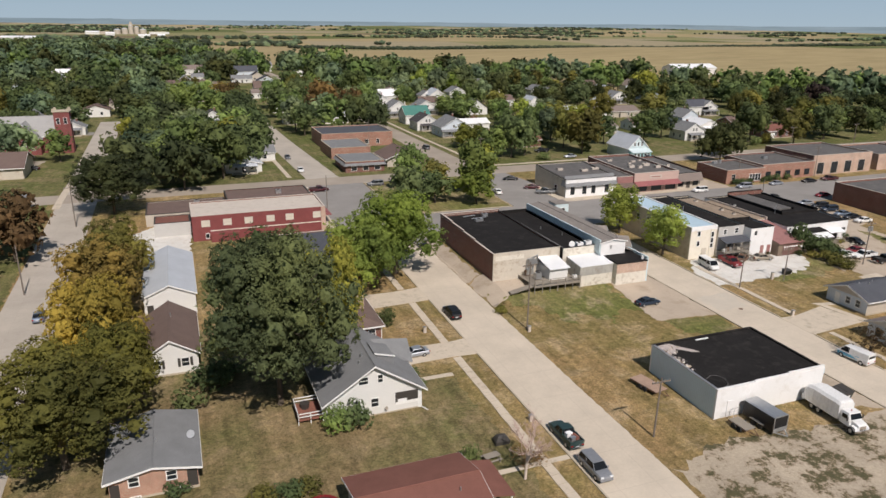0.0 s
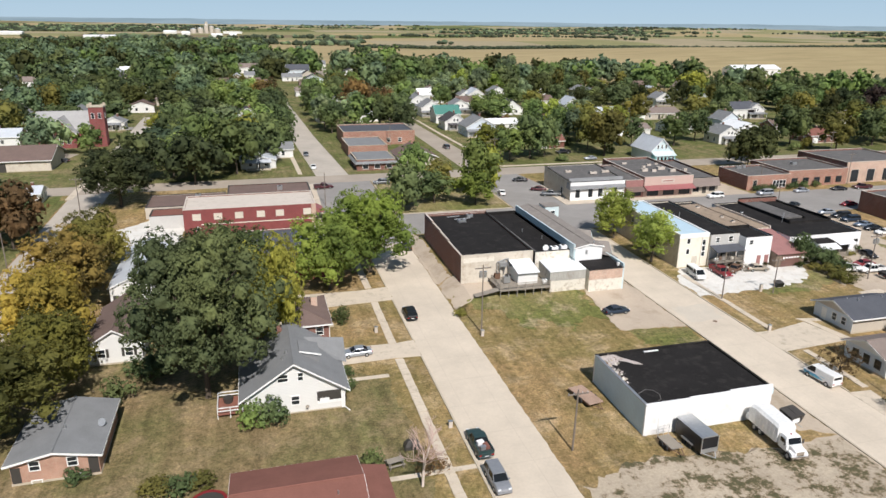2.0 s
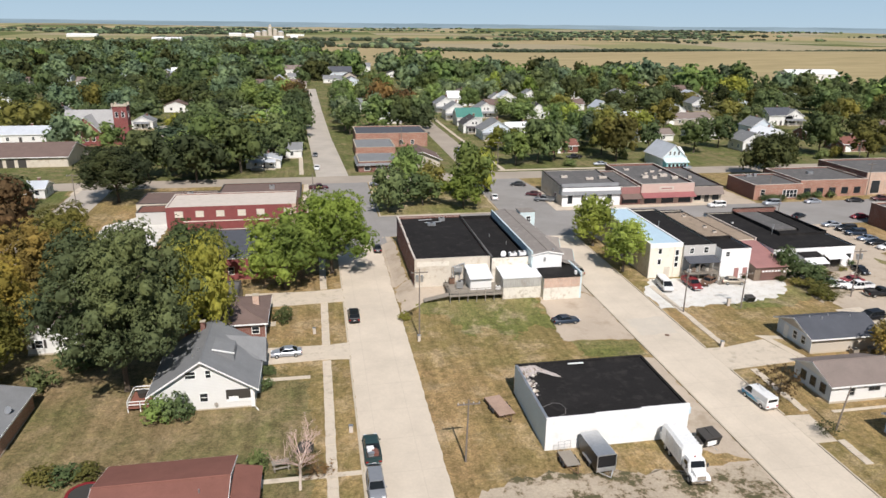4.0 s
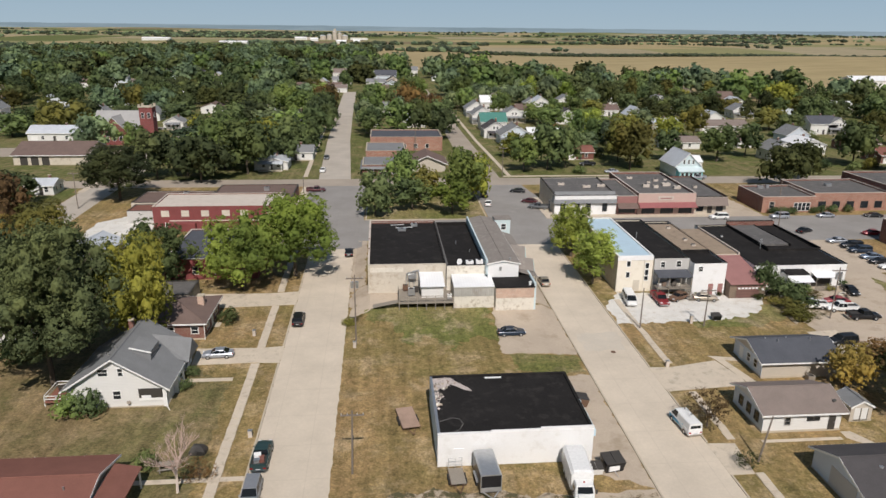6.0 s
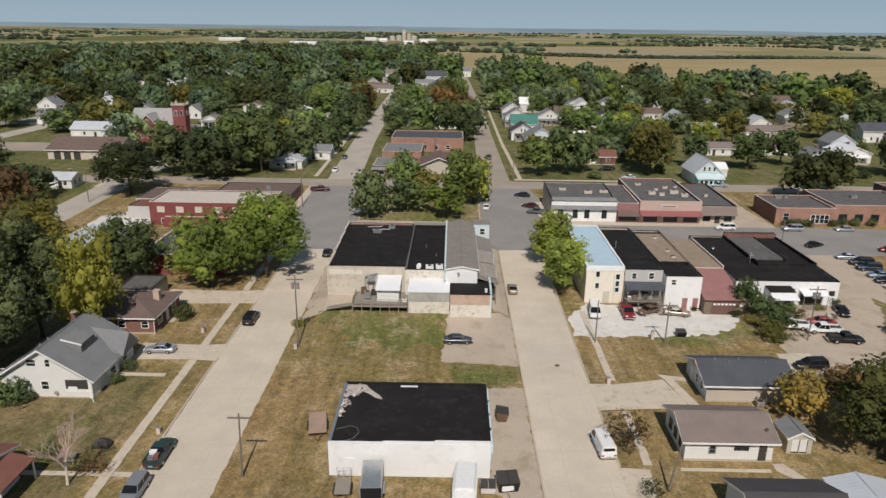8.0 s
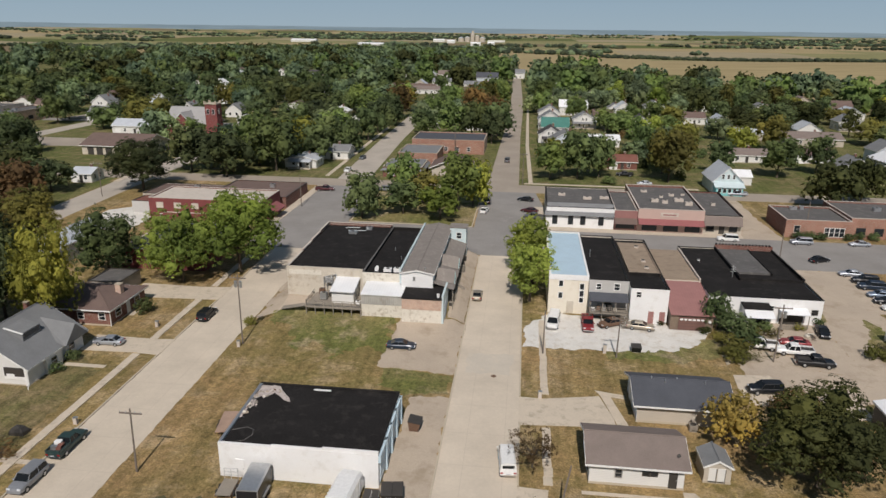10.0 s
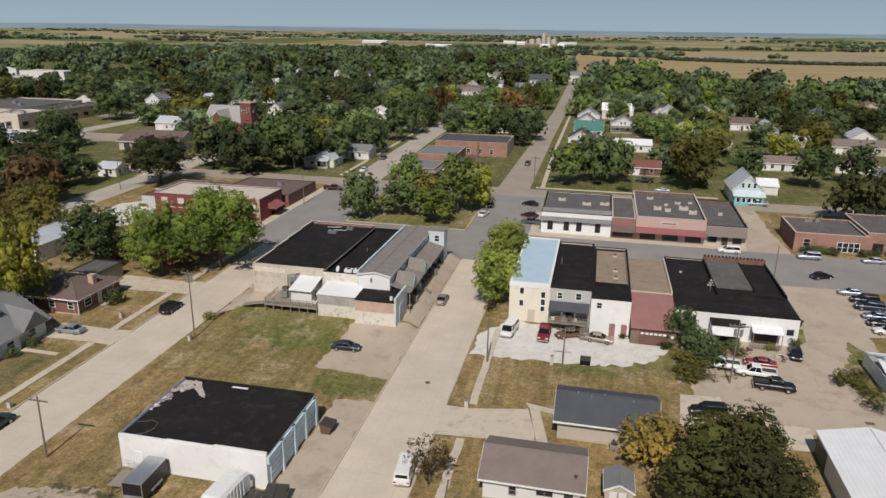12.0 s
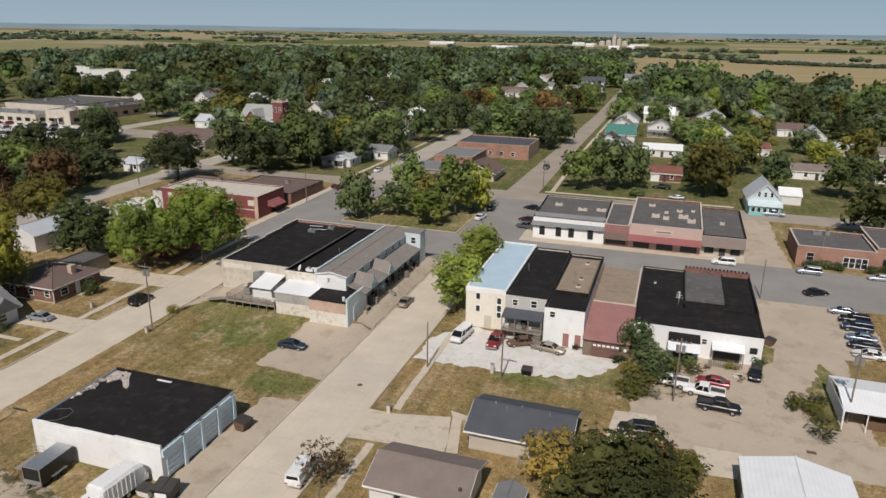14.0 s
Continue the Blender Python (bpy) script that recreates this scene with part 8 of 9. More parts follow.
def vehicle(x, y, rz, kind, colour, label, name=None, group="", z=None):
    """A car with its front along +y before the turn."""
    L, hw, st, (cr, cf, cz), (rr, rf, rz2) = KINDS[kind]
    ob = thing(name or {"sedan": "car", "suv": "car", "van": "van", "pickup": "pickup_truck"}[kind], x, y, label, {"van": "van", "pickup": "pickup truck"}.get(kind, "car"), group, rz=rz, z=z)
    k = 0.87 if kind == "sedan" else 0.9
    ob.matrix_basis = ob.matrix_basis @ Matrix.Diagonal((k, k, k, 1))
    body = M().loft([ringsec(a * L, hw * f, z0, z1) for a, f, z0, z1 in st])
    part("body", body, colour, ob, smooth=False)
    top = hw * 0.78
    gl = M().hexa([(-hw * 0.93, cr * L, cz), (hw * 0.93, cr * L, cz), (hw * 0.93, cf * L, cz), (-hw * 0.93, cf * L, cz), (-top, rr * L, rz2 - 0.06), (top, rr * L, rz2 - 0.06), (top, rf * L, rz2 - 0.06), (-top, rf * L, rz2 - 0.06)])
    if kind == "van":
        gl = M().hexa([(-hw * 0.955, 0.1 * L, cz), (hw * 0.955, 0.1 * L, cz), (hw * 0.93, cf * L, cz), (-hw * 0.93, cf * L, cz), (-top * 1.06, 0.1 * L, rz2 - 0.12), (top * 1.06, 0.1 * L, rz2 - 0.12), (top, rf * L, rz2 - 0.08), (-top, rf * L, rz2 - 0.08)])
        part("cargo_body", M().loft([[(-hw * 0.95, a * L, cz - 0.05), (hw * 0.95, a * L, cz - 0.05), (hw * 0.86, a * L, rz2 - 0.1), (hw * 0.7, a * L, rz2), (-hw * 0.7, a * L, rz2), (-hw * 0.86, a * L, rz2 - 0.1)] for a in (cr, 0.1)]), colour, ob)
        part("rear_pane", M().box(-hw * 0.7, cr * L - 0.02, cz + 0.15, hw * 0.7, cr * L - 0.004, rz2 - 0.3), "carglass", ob)
        if "passenger" in label:
            for s in (-1, 1):
                for a0, a1 in ((-0.44, -0.28), (-0.25, -0.09), (-0.06, 0.08)):
                    part("side_pane", M().add([(s * (hw * 0.93 + 0.012), a0 * L, cz + 0.16), (s * (hw * 0.93 + 0.012), a1 * L, cz + 0.16), (s * (hw * 0.875 + 0.012), a1 * L, rz2 - 0.2), (s * (hw * 0.875 + 0.012), a0 * L, rz2 - 0.2), (s * hw * 0.88, a0 * L, cz + 0.16), (s * hw * 0.88, a1 * L, cz + 0.16), (s * hw * 0.82, a1 * L, rz2 - 0.2), (s * hw * 0.82, a0 * L, rz2 - 0.2)], [(0, 1, 2, 3), (3, 2, 1, 0), (4, 5, 6, 7)]), "carglass", ob)
    part("window_glass", gl, "carglass", ob)
    f0 = 0.1 if kind == "van" else rr
    part("roof_panel", M().loft([[(-top * s, a * L, zz), (top * s, a * L, zz), (top * s * 0.94, a * L, zz + 0.07), (-top * s * 0.94, a * L, zz + 0.07)] for a, s, zz in ((f0 - 0.01, 1.03, rz2 - 0.07), ((f0 + rf) / 2, 1.04, rz2 - 0.05), (rf + 0.01, 1.0, rz2 - 0.08))]), colour, ob)
    for s in (-1, 1):
        for (b, t) in ((cr, rr), ((cr + cf) / 2 - 0.02, (rr + rf) / 2), (cf, rf)):
            if kind == "van" and b == cr:
                continue
            part("pillar", M().tube((s * hw * 0.93, b * L, cz), (s * top, t * L, rz2 - 0.05), 0.045, 0.04, 5), colour, ob)
    wr = 0.33 if kind == "sedan" else 0.38
    for s in (-1, 1):
        for a in (-0.3, 0.31):
            wh = part("wheel", M().tube((s * (hw - 0.2), a * L, wr), (s * (hw + 0.01), a * L, wr), wr, wr, 14), "tyre", ob)
            part("rim", M().tube((s * (hw + 0.0), a * L, wr), (s * (hw + 0.025), a * L, wr), wr * 0.6, wr * 0.52, 10), "steel", wh)
        part("headlight", M().box(min(s * hw * 0.45, s * hw * 0.85), 0.468 * L, 0.66 if kind == "sedan" else 0.78, max(s * hw * 0.45, s * hw * 0.85), 0.497 * L, 0.8 if kind == "sedan" else 0.95), "lamp_white", ob)
        part("tail_light", M().box(min(s * hw * 0.6, s * hw * 0.93), -0.503 * L, 0.68, max(s * hw * 0.6, s * hw * 0.93), -0.48 * L, 0.86), "lamp_red", ob)
        part("mirror", M().box(min(s * hw, s * (hw + 0.16)), cf * L - 0.25, cz, max(s * hw, s * (hw + 0.16)), cf * L - 0.15, cz + 0.14), colour, ob)
    for a in (-1, 1):
        part("bumper", M().box(-hw * 0.86, min(a * 0.49 * L, a * 0.512 * L), 0.4, hw * 0.86, max(a * 0.49 * L, a * 0.512 * L), 0.56), "chrome" if kind in ("pickup", "van") else colour, ob)
    part("number_plate", M().box(-0.25, -0.518 * L, 0.62, 0.25, -0.512 * L, 0.74), "plate", ob)
    if kind == "pickup":
        bed = M().box(-hw * 0.84, -0.475 * L, 1.09, hw * 0.84, -0.14 * L, 1.105)
        part("bed_floor", bed, "darktrim", ob)
        for bx in ((-hw * 0.99, -0.49 * L, -hw * 0.84, -0.13 * L), (hw * 0.84, -0.49 * L, hw * 0.99, -0.13 * L), (-hw * 0.98, -0.495 * L, hw * 0.98, -0.475 * L)):
            part("bed_side", M().box(bx[0], bx[1], 1.02, bx[2], bx[3], 1.3), colour, ob)
    return ob


paint("paint_pewter", (0.3, 0.31, 0.33), 0.4), paint("paint_silver", (0.42, 0.45, 0.5), 0.6), paint("paint_black", (0.012, 0.013, 0.016)), paint("paint_grey", (0.16, 0.17, 0.18), 0.5), paint("paint_white", (0.75, 0.75, 0.74), 0.0)
paint("paint_red", (0.24, 0.025, 0.03)), paint("paint_maroon", (0.07, 0.015, 0.02)), paint("paint_navy", (0.02, 0.035, 0.06)), paint("paint_teal", (0.03, 0.06, 0.06)), paint("paint_blue", (0.12, 0.42, 0.62), 0.0), paint("paint_tan", (0.32, 0.28, 0.22), 0.4), paint("paint_steelblue", (0.2, 0.25, 0.33), 0.5)
CARS = [
    (27.4, 81.6, 92, "sedan", "paint_silver", "silver sedan parked on a concrete driveway"),
    (37.2, 92.3, 0, "suv", "paint_black", "black car parked at the kerb"),
    (37.1, 57.6, 0, "pickup", "paint_teal", "dark teal pickup truck with a loaded bed at the kerb"),
    (37.0, 51.4, 180, "suv", "paint_pewter", "silver-grey sport utility car parked at the kerb"),
    (69.1, 86.0, -88, "sedan", "paint_navy", "dark sedan parked on packed dirt"),
    (43.6, 123.6, 0, "sedan", "paint_black", "black car beside the brick hall"),
    (32.8, 174.6, -85, "pickup", "paint_maroon", "dark maroon pickup truck at the junction"),
    (32.6, 200.5, 178, "sedan", "paint_white", "white sedan parked on the side street"),
    (32.2, 222.0, 178, "sedan", "paint_grey", "grey sedan parked on the side street"),
    (24.5, 235.0, 90, "sedan", "paint_white", "white sedan on a driveway"),
    (48.5, 176.5, 90, "suv", "paint_grey", "grey car on the cross street"),
    (86.4, 171.9, 75, "sedan", "paint_black", "dark car angle-parked by the shops"),
    (87.4, 161.2, 70, "sedan", "paint_maroon", "maroon car angle-parked by the shops"),
    (88.5, 155.5, 70, "pickup", "paint_grey", "grey pickup truck angle-parked by the shops"),
    (76.6, 159.5, -10, "sedan", "paint_white", "white car parked beside the park"),
    (76.8, 168.5, 0, "sedan", "paint_black", "black car parked in tree shade"),
    (80.2, 225.5, 0, "suv", "paint_grey", "dark car on the tree-lined street"),
    (78.6, 106.2, 0, "sedan", "paint_tan", "tan car parked by the porch"),
    (84.9, 60.6, 5, "van", "paint_white", "white delivery van with a bright blue swoosh at the kerb"),
    (91.0, 97.0, 172, "van", "paint_white", "white passenger van on white gravel"),
    (96.2, 97.0, 178, "pickup", "paint_red", "red pickup truck on white gravel"),
    (104.2, 97.2, -100, "sedan", "paint_tan", "dusty tan sedan among weeds"),
    (99.8, 97.8, 120, "sedan", "rust", "rusty wrecked car by the porch"),
    (131.3, 98.9, 172, "sedan", "paint_black", "black car behind the shop"),
    (125.8, 94.6, 84, "sedan", "paint_red", "red car without wheels in the yard"),
    (124.7, 91.6, 84, "pickup", "paint_white", "white pickup truck in the yard"),
    (120.4, 93.0, 84, "pickup", "paint_white", "old white truck bed in the yard"),
    (126.3, 88.4, -94, "pickup", "paint_black", "black flatbed pickup truck in the yard"),
    (117.2, 80.0, 95, "suv", "paint_black", "dark car on a concrete pad by the alley"),
    (146.6, 126.0, 85, "sedan", "paint_silver", "silver sedan in the gravel lot"), (147.6, 122.6, 84, "suv", "paint_black", "black car in the gravel lot"), (147.4, 119.6, 84, "suv", "paint_navy", "dark car in the gravel lot"),
    (147.2, 115.8, 84, "sedan", "paint_steelblue", "blue-grey sedan in the gravel lot"), (147.0, 113.0, 84, "sedan", "paint_black", "black sedan in the gravel lot"), (147.0, 110.0, 84, "sedan", "paint_white", "white sedan in the gravel lot"),
    (144.4, 144.6, 90, "suv", "paint_silver", "silver car parked on the main street"), (156.2, 145.0, 90, "sedan", "paint_silver", "silver sedan parked on the main street"), (129.4, 144.7, 90, "suv", "paint_white", "white sport utility car parked on the main street"),
    (168.0, 144.6, 80, "sedan", "paint_black", "black car on the main street"), (176.0, 144.8, 80, "pickup", "paint_maroon", "maroon pickup truck on the main street"), (158.0, 131.0, 90, "sedan", "paint_red", "red car on the main street"),
    (142.6, 186.0, 90, "pickup", "paint_silver", "silver pickup truck in front of the teal house"), (-22.0, 111.0, 0, "sedan", "paint_steelblue", "blue-grey car on the side street"),
    (-40.0, 226.0, 90, "sedan", "paint_black", "black car near the church"), (116, 208, 90, "pickup", "paint_black", "black pickup truck on a driveway"), (120, 196, 90, "sedan", "paint_silver", "silver car behind the shops"),
]
CARS.append((143.8, 133.4, -65, "sedan", "paint_black", "dark low car stopped by the gravel lot"))
rnd = random.Random(31)
for k in range(18):
    c, word = rnd.choice([("paint_silver", "silver"), ("paint_black", "black"), ("paint_grey", "grey"), ("paint_navy", "dark blue"), ("paint_white", "white")])
    CARS.append((-136 + (k % 9) * 3.4, 214 + (k // 9) * 9 + (k % 9) * 0.9, rnd.choice((0, 180)), rnd.choice(["sedan", "sedan", "suv", "pickup"]), c, f"{word} vehicle parked on the school lot"))
for x, y, sx, sy, h, mat, label in ((36.85, 56.6, 0.7, 0.5, 0.45, "white", "white box in a pickup bed"), (37.35, 56.1, 0.5, 0.9, 0.3, "redbrown_roof", "red-brown crate in a pickup bed"), (36.9, 55.8, 0.6, 0.4, 0.35, "steel", "grey metal box in a pickup bed")):
    o = thing("cargo_box", x, y, label, "box", rz=8)
    o.matrix_basis = pose(0, 0, 1.0) @ o.matrix_basis
    bx = part("box_body", M().box(-sx / 2, -sy / 2, 0, sx / 2, sy / 2, h), mat, o)
    part("lid", M().box(-sx / 2 - 0.02, -sy / 2 - 0.02, h + 0.002, sx / 2 + 0.02, sy / 2 + 0.02, h + 0.05), mat, o)
o = thing("utility_cart", 73.7, 53.4, "white metal utility cart beside the garage hall", "cart", rz=12)
part("bin", M().box(-0.6, -0.85, 0.4, 0.6, 0.85, 0.5).box(-0.6, -0.85, 0.5, -0.54, 0.85, 0.95).box(0.54, -0.85, 0.5, 0.6, 0.85, 0.95).box(-0.54, 0.79, 0.5, 0.54, 0.85, 0.95).box(-0.54, -0.85, 0.5, 0.54, -0.79, 0.95), "white", o)
for sx in (-1, 1):
    part("wheel", M().tube((sx * 0.6, 0, 0.28), (sx * 0.74, 0, 0.28), 0.28, 0.28, 12), "tyre", o)
part("drawbar", M().tube((0, -0.85, 0.42), (0, -1.7, 0.3), 0.04, 0.04, 6), "steel", o)
for row in CARS:
    ob = vehicle(*row)
    if "swoosh" in row[5]:
        for s in (-1, 1):
            part("side_graphic", M().add([(s * 0.985, -0.9, 0.6), (s * 0.985, 2.3, 0.5), (s * 0.985, 2.3, 0.98), (s * 0.985, 0.4, 1.0), (s * 0.94, -1.2, 1.18)], [(0, 1, 2, 3, 4), (4, 3, 2, 1, 0)]), "paint_blue", ob)
rnd = random.Random(8)
for k in range(16):
    vehicle(-172 + k * 3.1 + rnd.uniform(-0.3, 0.3), 226 + (k % 2) * 9, 180 + rnd.uniform(-3, 3), rnd.choice(["sedan", "suv"]), rnd.choice(["paint_silver", "paint_black", "paint_white", "paint_navy", "paint_grey", "paint_red"]), "car parked in the school lot", group="cars in the school lot")


def refuse_truck(x, y, rz):
    ob = thing("refuse_truck", x, y, "white rear-loading refuse truck with ribbed body", "truck", rz=rz)
    part("chassis", M().box(-0.5, -4.0, 0.6, 0.5, 4.2, 0.9), "darktrim", ob)
    part("hopper_body", M().loft([[(-1.2 * s, a, z0), (1.2 * s, a, z0), (1.22 * s, a, z1 - 0.35), (0.95 * s, a, z1), (-0.95 * s, a, z1), (-1.22 * s, a, z1 - 0.35)] for a, s, z0, z1 in ((-4.5, 0.86, 1.2, 2.4), (-4.1, 1, 0.9, 3.1), (-3.0, 1.03, 0.9, 3.35), (1.3, 1.03, 0.95, 3.35), (1.6, 1, 1.0, 3.2))]), "paint_white", ob)
    for k in range(7):
        part("rib", M().box(-1.3, -2.8 + k * 0.62, 1.0, 1.3, -2.68 + k * 0.62, 3.1), "paint_white", ob)
    part("tail_frame", M().box(-1.15, -4.75, 0.8, 1.15, -4.2, 1.5), "steel", ob)
    part("cab", M().loft([[(-1.05 * s, a, 0.8), (1.05 * s, a, 0.8), (1.08 * s, a, z1 - 0.5), (0.9 * s, a, z1), (-0.9 * s, a, z1), (-1.08 * s, a, z1 - 0.5)] for a, s, z1 in ((1.75, 1, 2.5), (3.0, 1, 2.5), (3.35, 0.98, 1.75))]), "paint_white", ob)
    part("windscreen", M().slab((-0.85, 3.38, 1.75), (0.85, 3.38, 1.75), (0.8, 3.06, 2.38), (-0.8, 3.06, 2.38), 0.03), "carglass", ob)
    for s in (-1, 1):
        part("side_window", M().box(min(s * 1.075, s * 1.1), 2.1, 1.7, max(s * 1.075, s * 1.1), 2.95, 2.25), "carglass", ob)
        part("mirror", M().box(min(s * 1.15, s * 1.35), 3.1, 1.6, max(s * 1.15, s * 1.35), 3.2, 2.1), "darktrim", ob)
        part("headlight", M().tube((s * 0.75, 4.5, 1.0), (s * 0.75, 4.58, 1.0), 0.13, 0.13, 10), "lamp_white", ob)
        part("fender", M().loft([[(s * 0.6, a, 0.7), (s * 1.12, a, 0.7), (s * 1.1, a, z), (s * 0.6, a, z)] for a, z in ((3.3, 1.0), (3.7, 1.25), (4.3, 1.15), (4.5, 0.9))]), "paint_white", ob)
        for a in (-2.9, -1.7, 3.75):
            wh = part("wheel", M().tube((s * 0.75, a, 0.5), (s * 1.15, a, 0.5), 0.5, 0.5, 16), "tyre", ob)
            part("rim", M().tube((s * 1.14, a, 0.5), (s * 1.18, a, 0.5), 0.28, 0.24, 10), "steel", wh)
    part("bonnet", M().loft([[(-0.7 * s, a, 0.8), (0.7 * s, a, 0.8), (0.7 * s, a, z), (-0.7 * s, a, z)] for a, s, z in ((3.3, 1.1, 1.72), (4.3, 1.0, 1.55), (4.5, 0.95, 1.4))]), "paint_white", ob)
    part("grille", M().box(-0.5, 4.5, 0.85, 0.5, 4.55, 1.35), "chrome", ob)
    part("bumper", M().box(-1.1, 4.5, 0.5, 1.1, 4.65, 0.78), "chrome", ob)
    ob.matrix_basis = ob.matrix_basis @ Matrix.Diagonal((0.9, 0.86, 0.9, 1))
    part("beacon", M().tube((0, 2.4, 2.5), (0, 2.4, 2.62), 0.1, 0.08, 8), "lamp_red", ob)
    return ob


refuse_truck(69.5, 50.6, 176)

# box trailer, flat trailers
ob = thing("box_trailer", 60.4, 52.3, "black enclosed cargo trailer with a pale roof", "trailer", rz=183)
part("body", M().box(-1.05, -2.2, 0.45, 1.05, 2.2, 2.3), "paint_black", ob)
part("roof", M().loft([[(-1.06, a, 2.3), (1.06, a, 2.3), (0.9, a, 2.42), (-0.9, a, 2.42)] for a in (-2.22, 2.22)]), "steel", ob, "pale aluminium roof")
part("nose_plate", M().box(-1.0, 2.2, 0.45, 1.0, 2.23, 0.95), "steel", ob)
part("hitch", M().tube((-0.8, 2.2, 0.45), (0, 3.3, 0.45), 0.06, 0.06, 6).tube((0.8, 2.2, 0.45), (0, 3.3, 0.45), 0.06, 0.06, 6), "steel", ob)
for s in (-1, 1):
    part("fender", M().box(min(s * 1.05, s * 1.25), -1.0, 0.68, max(s * 1.05, s * 1.25), 0.9, 0.78), "steel", ob)
    for a in (-0.5, 0.4):
        part("wheel", M().tube((s * 1.06, a, 0.33), (s * 1.22, a, 0.33), 0.33, 0.33, 12), "tyre", ob)
    part("corner_post", M().box(min(s * 1.0, s * 1.07), 2.15, 0.45, max(s * 1.0, s * 1.07), 2.24, 2.3), "steel", ob)


MAT["trailer_boards"] = lined("worn_trailer_boards", (0.36, 0.25, 0.19), 0.2, 1, 0.85, 0.2, 0.012, 0.7)


def flat_trailer(x, y, rz, w, ln, label, deck_mat):
    ob = thing("flat_trailer", x, y, label, "trailer", rz=rz)
    part("deck", M().box(-w / 2, -ln / 2, 0.6, w / 2, ln / 2, 0.68), deck_mat, ob)
    part("frame", M().box(-w / 2 - 0.04, -ln / 2, 0.46, -w / 2 + 0.06, ln / 2, 0.6).box(w / 2 - 0.06, -ln / 2, 0.46, w / 2 + 0.04, ln / 2, 0.6).tube((-0.5, -ln / 2, 0.5), (0, -ln / 2 - 1.2, 0.45), 0.05, 0.05, 6).tube((0.5, -ln / 2, 0.5), (0, -ln / 2 - 1.2, 0.45), 0.05, 0.05, 6), "rust", ob)
    for s in (-1, 1):
        for a in (-0.45, 0.4):
            part("wheel", M().tube((s * (w / 2 + 0.02), a, 0.33), (s * (w / 2 + 0.2), a, 0.33), 0.33, 0.33, 12), "tyre", ob)
    return ob


flat_trailer(52.8, 63.8, 10, 2.0, 4.4, "weathered brown flat trailer on grass", "trailer_boards")
ob = flat_trailer(57.4, 52.6, 3, 1.5, 2.6, "small grey utility trailer with an upright gate", "greywood")
for x in (-0.7, 0, 0.7):
    part("gate_bar", M().tube((x, 1.3, 0.65), (x, 1.3, 1.9), 0.03, 0.03, 5), "steel", ob)
for z in (1.1, 1.5, 1.88):
    part("gate_bar", M().tube((-0.7, 1.3, z), (0.7, 1.3, z), 0.03, 0.03, 5), "steel", ob)



def dumpster(x, y, rz, mat, label, s=1.0):
    ob = thing("dumpster", x, y, label, "dumpster", rz=rz)
    part("bin", M().hexa([(-0.85 * s, -0.5 * s, 0.1), (0.85 * s, -0.5 * s, 0.1), (0.85 * s, 0.6 * s, 0.1), (-0.85 * s, 0.6 * s, 0.1), (-0.95 * s, -0.75 * s, 1.1 * s), (0.95 * s, -0.75 * s, 1.1 * s), (0.95 * s, 0.75 * s, 1.35 * s), (-0.95 * s, 0.75 * s, 1.35 * s)]), mat, ob)
    for k in (-1, 1):
        part("lid", M().slab((k * 0.48 * s - 0.46 * s, -0.8 * s, 1.16 * s), (k * 0.48 * s + 0.46 * s, -0.8 * s, 1.16 * s), (k * 0.48 * s + 0.46 * s, 0.8 * s, 1.42 * s), (k * 0.48 * s - 0.46 * s, 0.8 * s, 1.42 * s), 0.05), "darktrim", ob)
    for k in (-0.7, 0.7):
        part("caster", M().tube((k * s, 0, 0.06), (k * s + 0.05, 0, 0.06), 0.07, 0.07, 8), "tyre", ob)
    return ob


dumpster(73.9, 53.4, 8, "paint_black", "black steel dumpster by the garage hall", 1.15)
dumpster(74.2, 66.2, 88, "rust", "rusty brown dumpster on the apron", 0.95)
dumpster(102.4, 89.4, 0, "paint_black", "black bin at the edge of white gravel", 0.75)
dumpster(73.0, 94.2, 90, "paint_black", "dark bin behind the lean-to", 0.6)
dumpster(134.2, 109.8, 60, "rust", "rusty bin beside the shop", 0.8)
dumpster(71.9, 52.9, 0, "white", "open white skip beside the refuse truck", 0.8)


# ---- poles, wires, small things ----
def utility_pole(x, y, h, arm=True, lean=0.0, transformer=False, r=0.12):
    ob = thing("utility_pole", x, y, "weathered wooden utility pole", "utility pole")
    part("pole", M().tube((0, 0, -0.8), (lean, 0, h), r, r * 0.65, 10), "polewood", ob)
    if arm:
        part("crossarm", M().box(lean - 1.2, -0.06, h - 0.6, lean + 1.2, 0.06, h - 0.46), "polewood", ob)
        for k in (-1.1, -0.5, 0.5, 1.1):
            part("insulator", M().tube((lean + k, 0, h - 0.46), (lean + k, 0, h - 0.28), 0.05, 0.04, 6), "steel", ob)
    if transformer:
        part("transformer", M().tube((lean + 0.35, 0, h - 1.9), (lean + 0.35, 0, h - 1.0), 0.22, 0.22, 12), "steel", ob)
        part("transformer", M().tube((lean - 0.35, 0, h - 1.9), (lean - 0.35, 0, h - 1.0), 0.22, 0.22, 12), "steel", ob)
    return ob


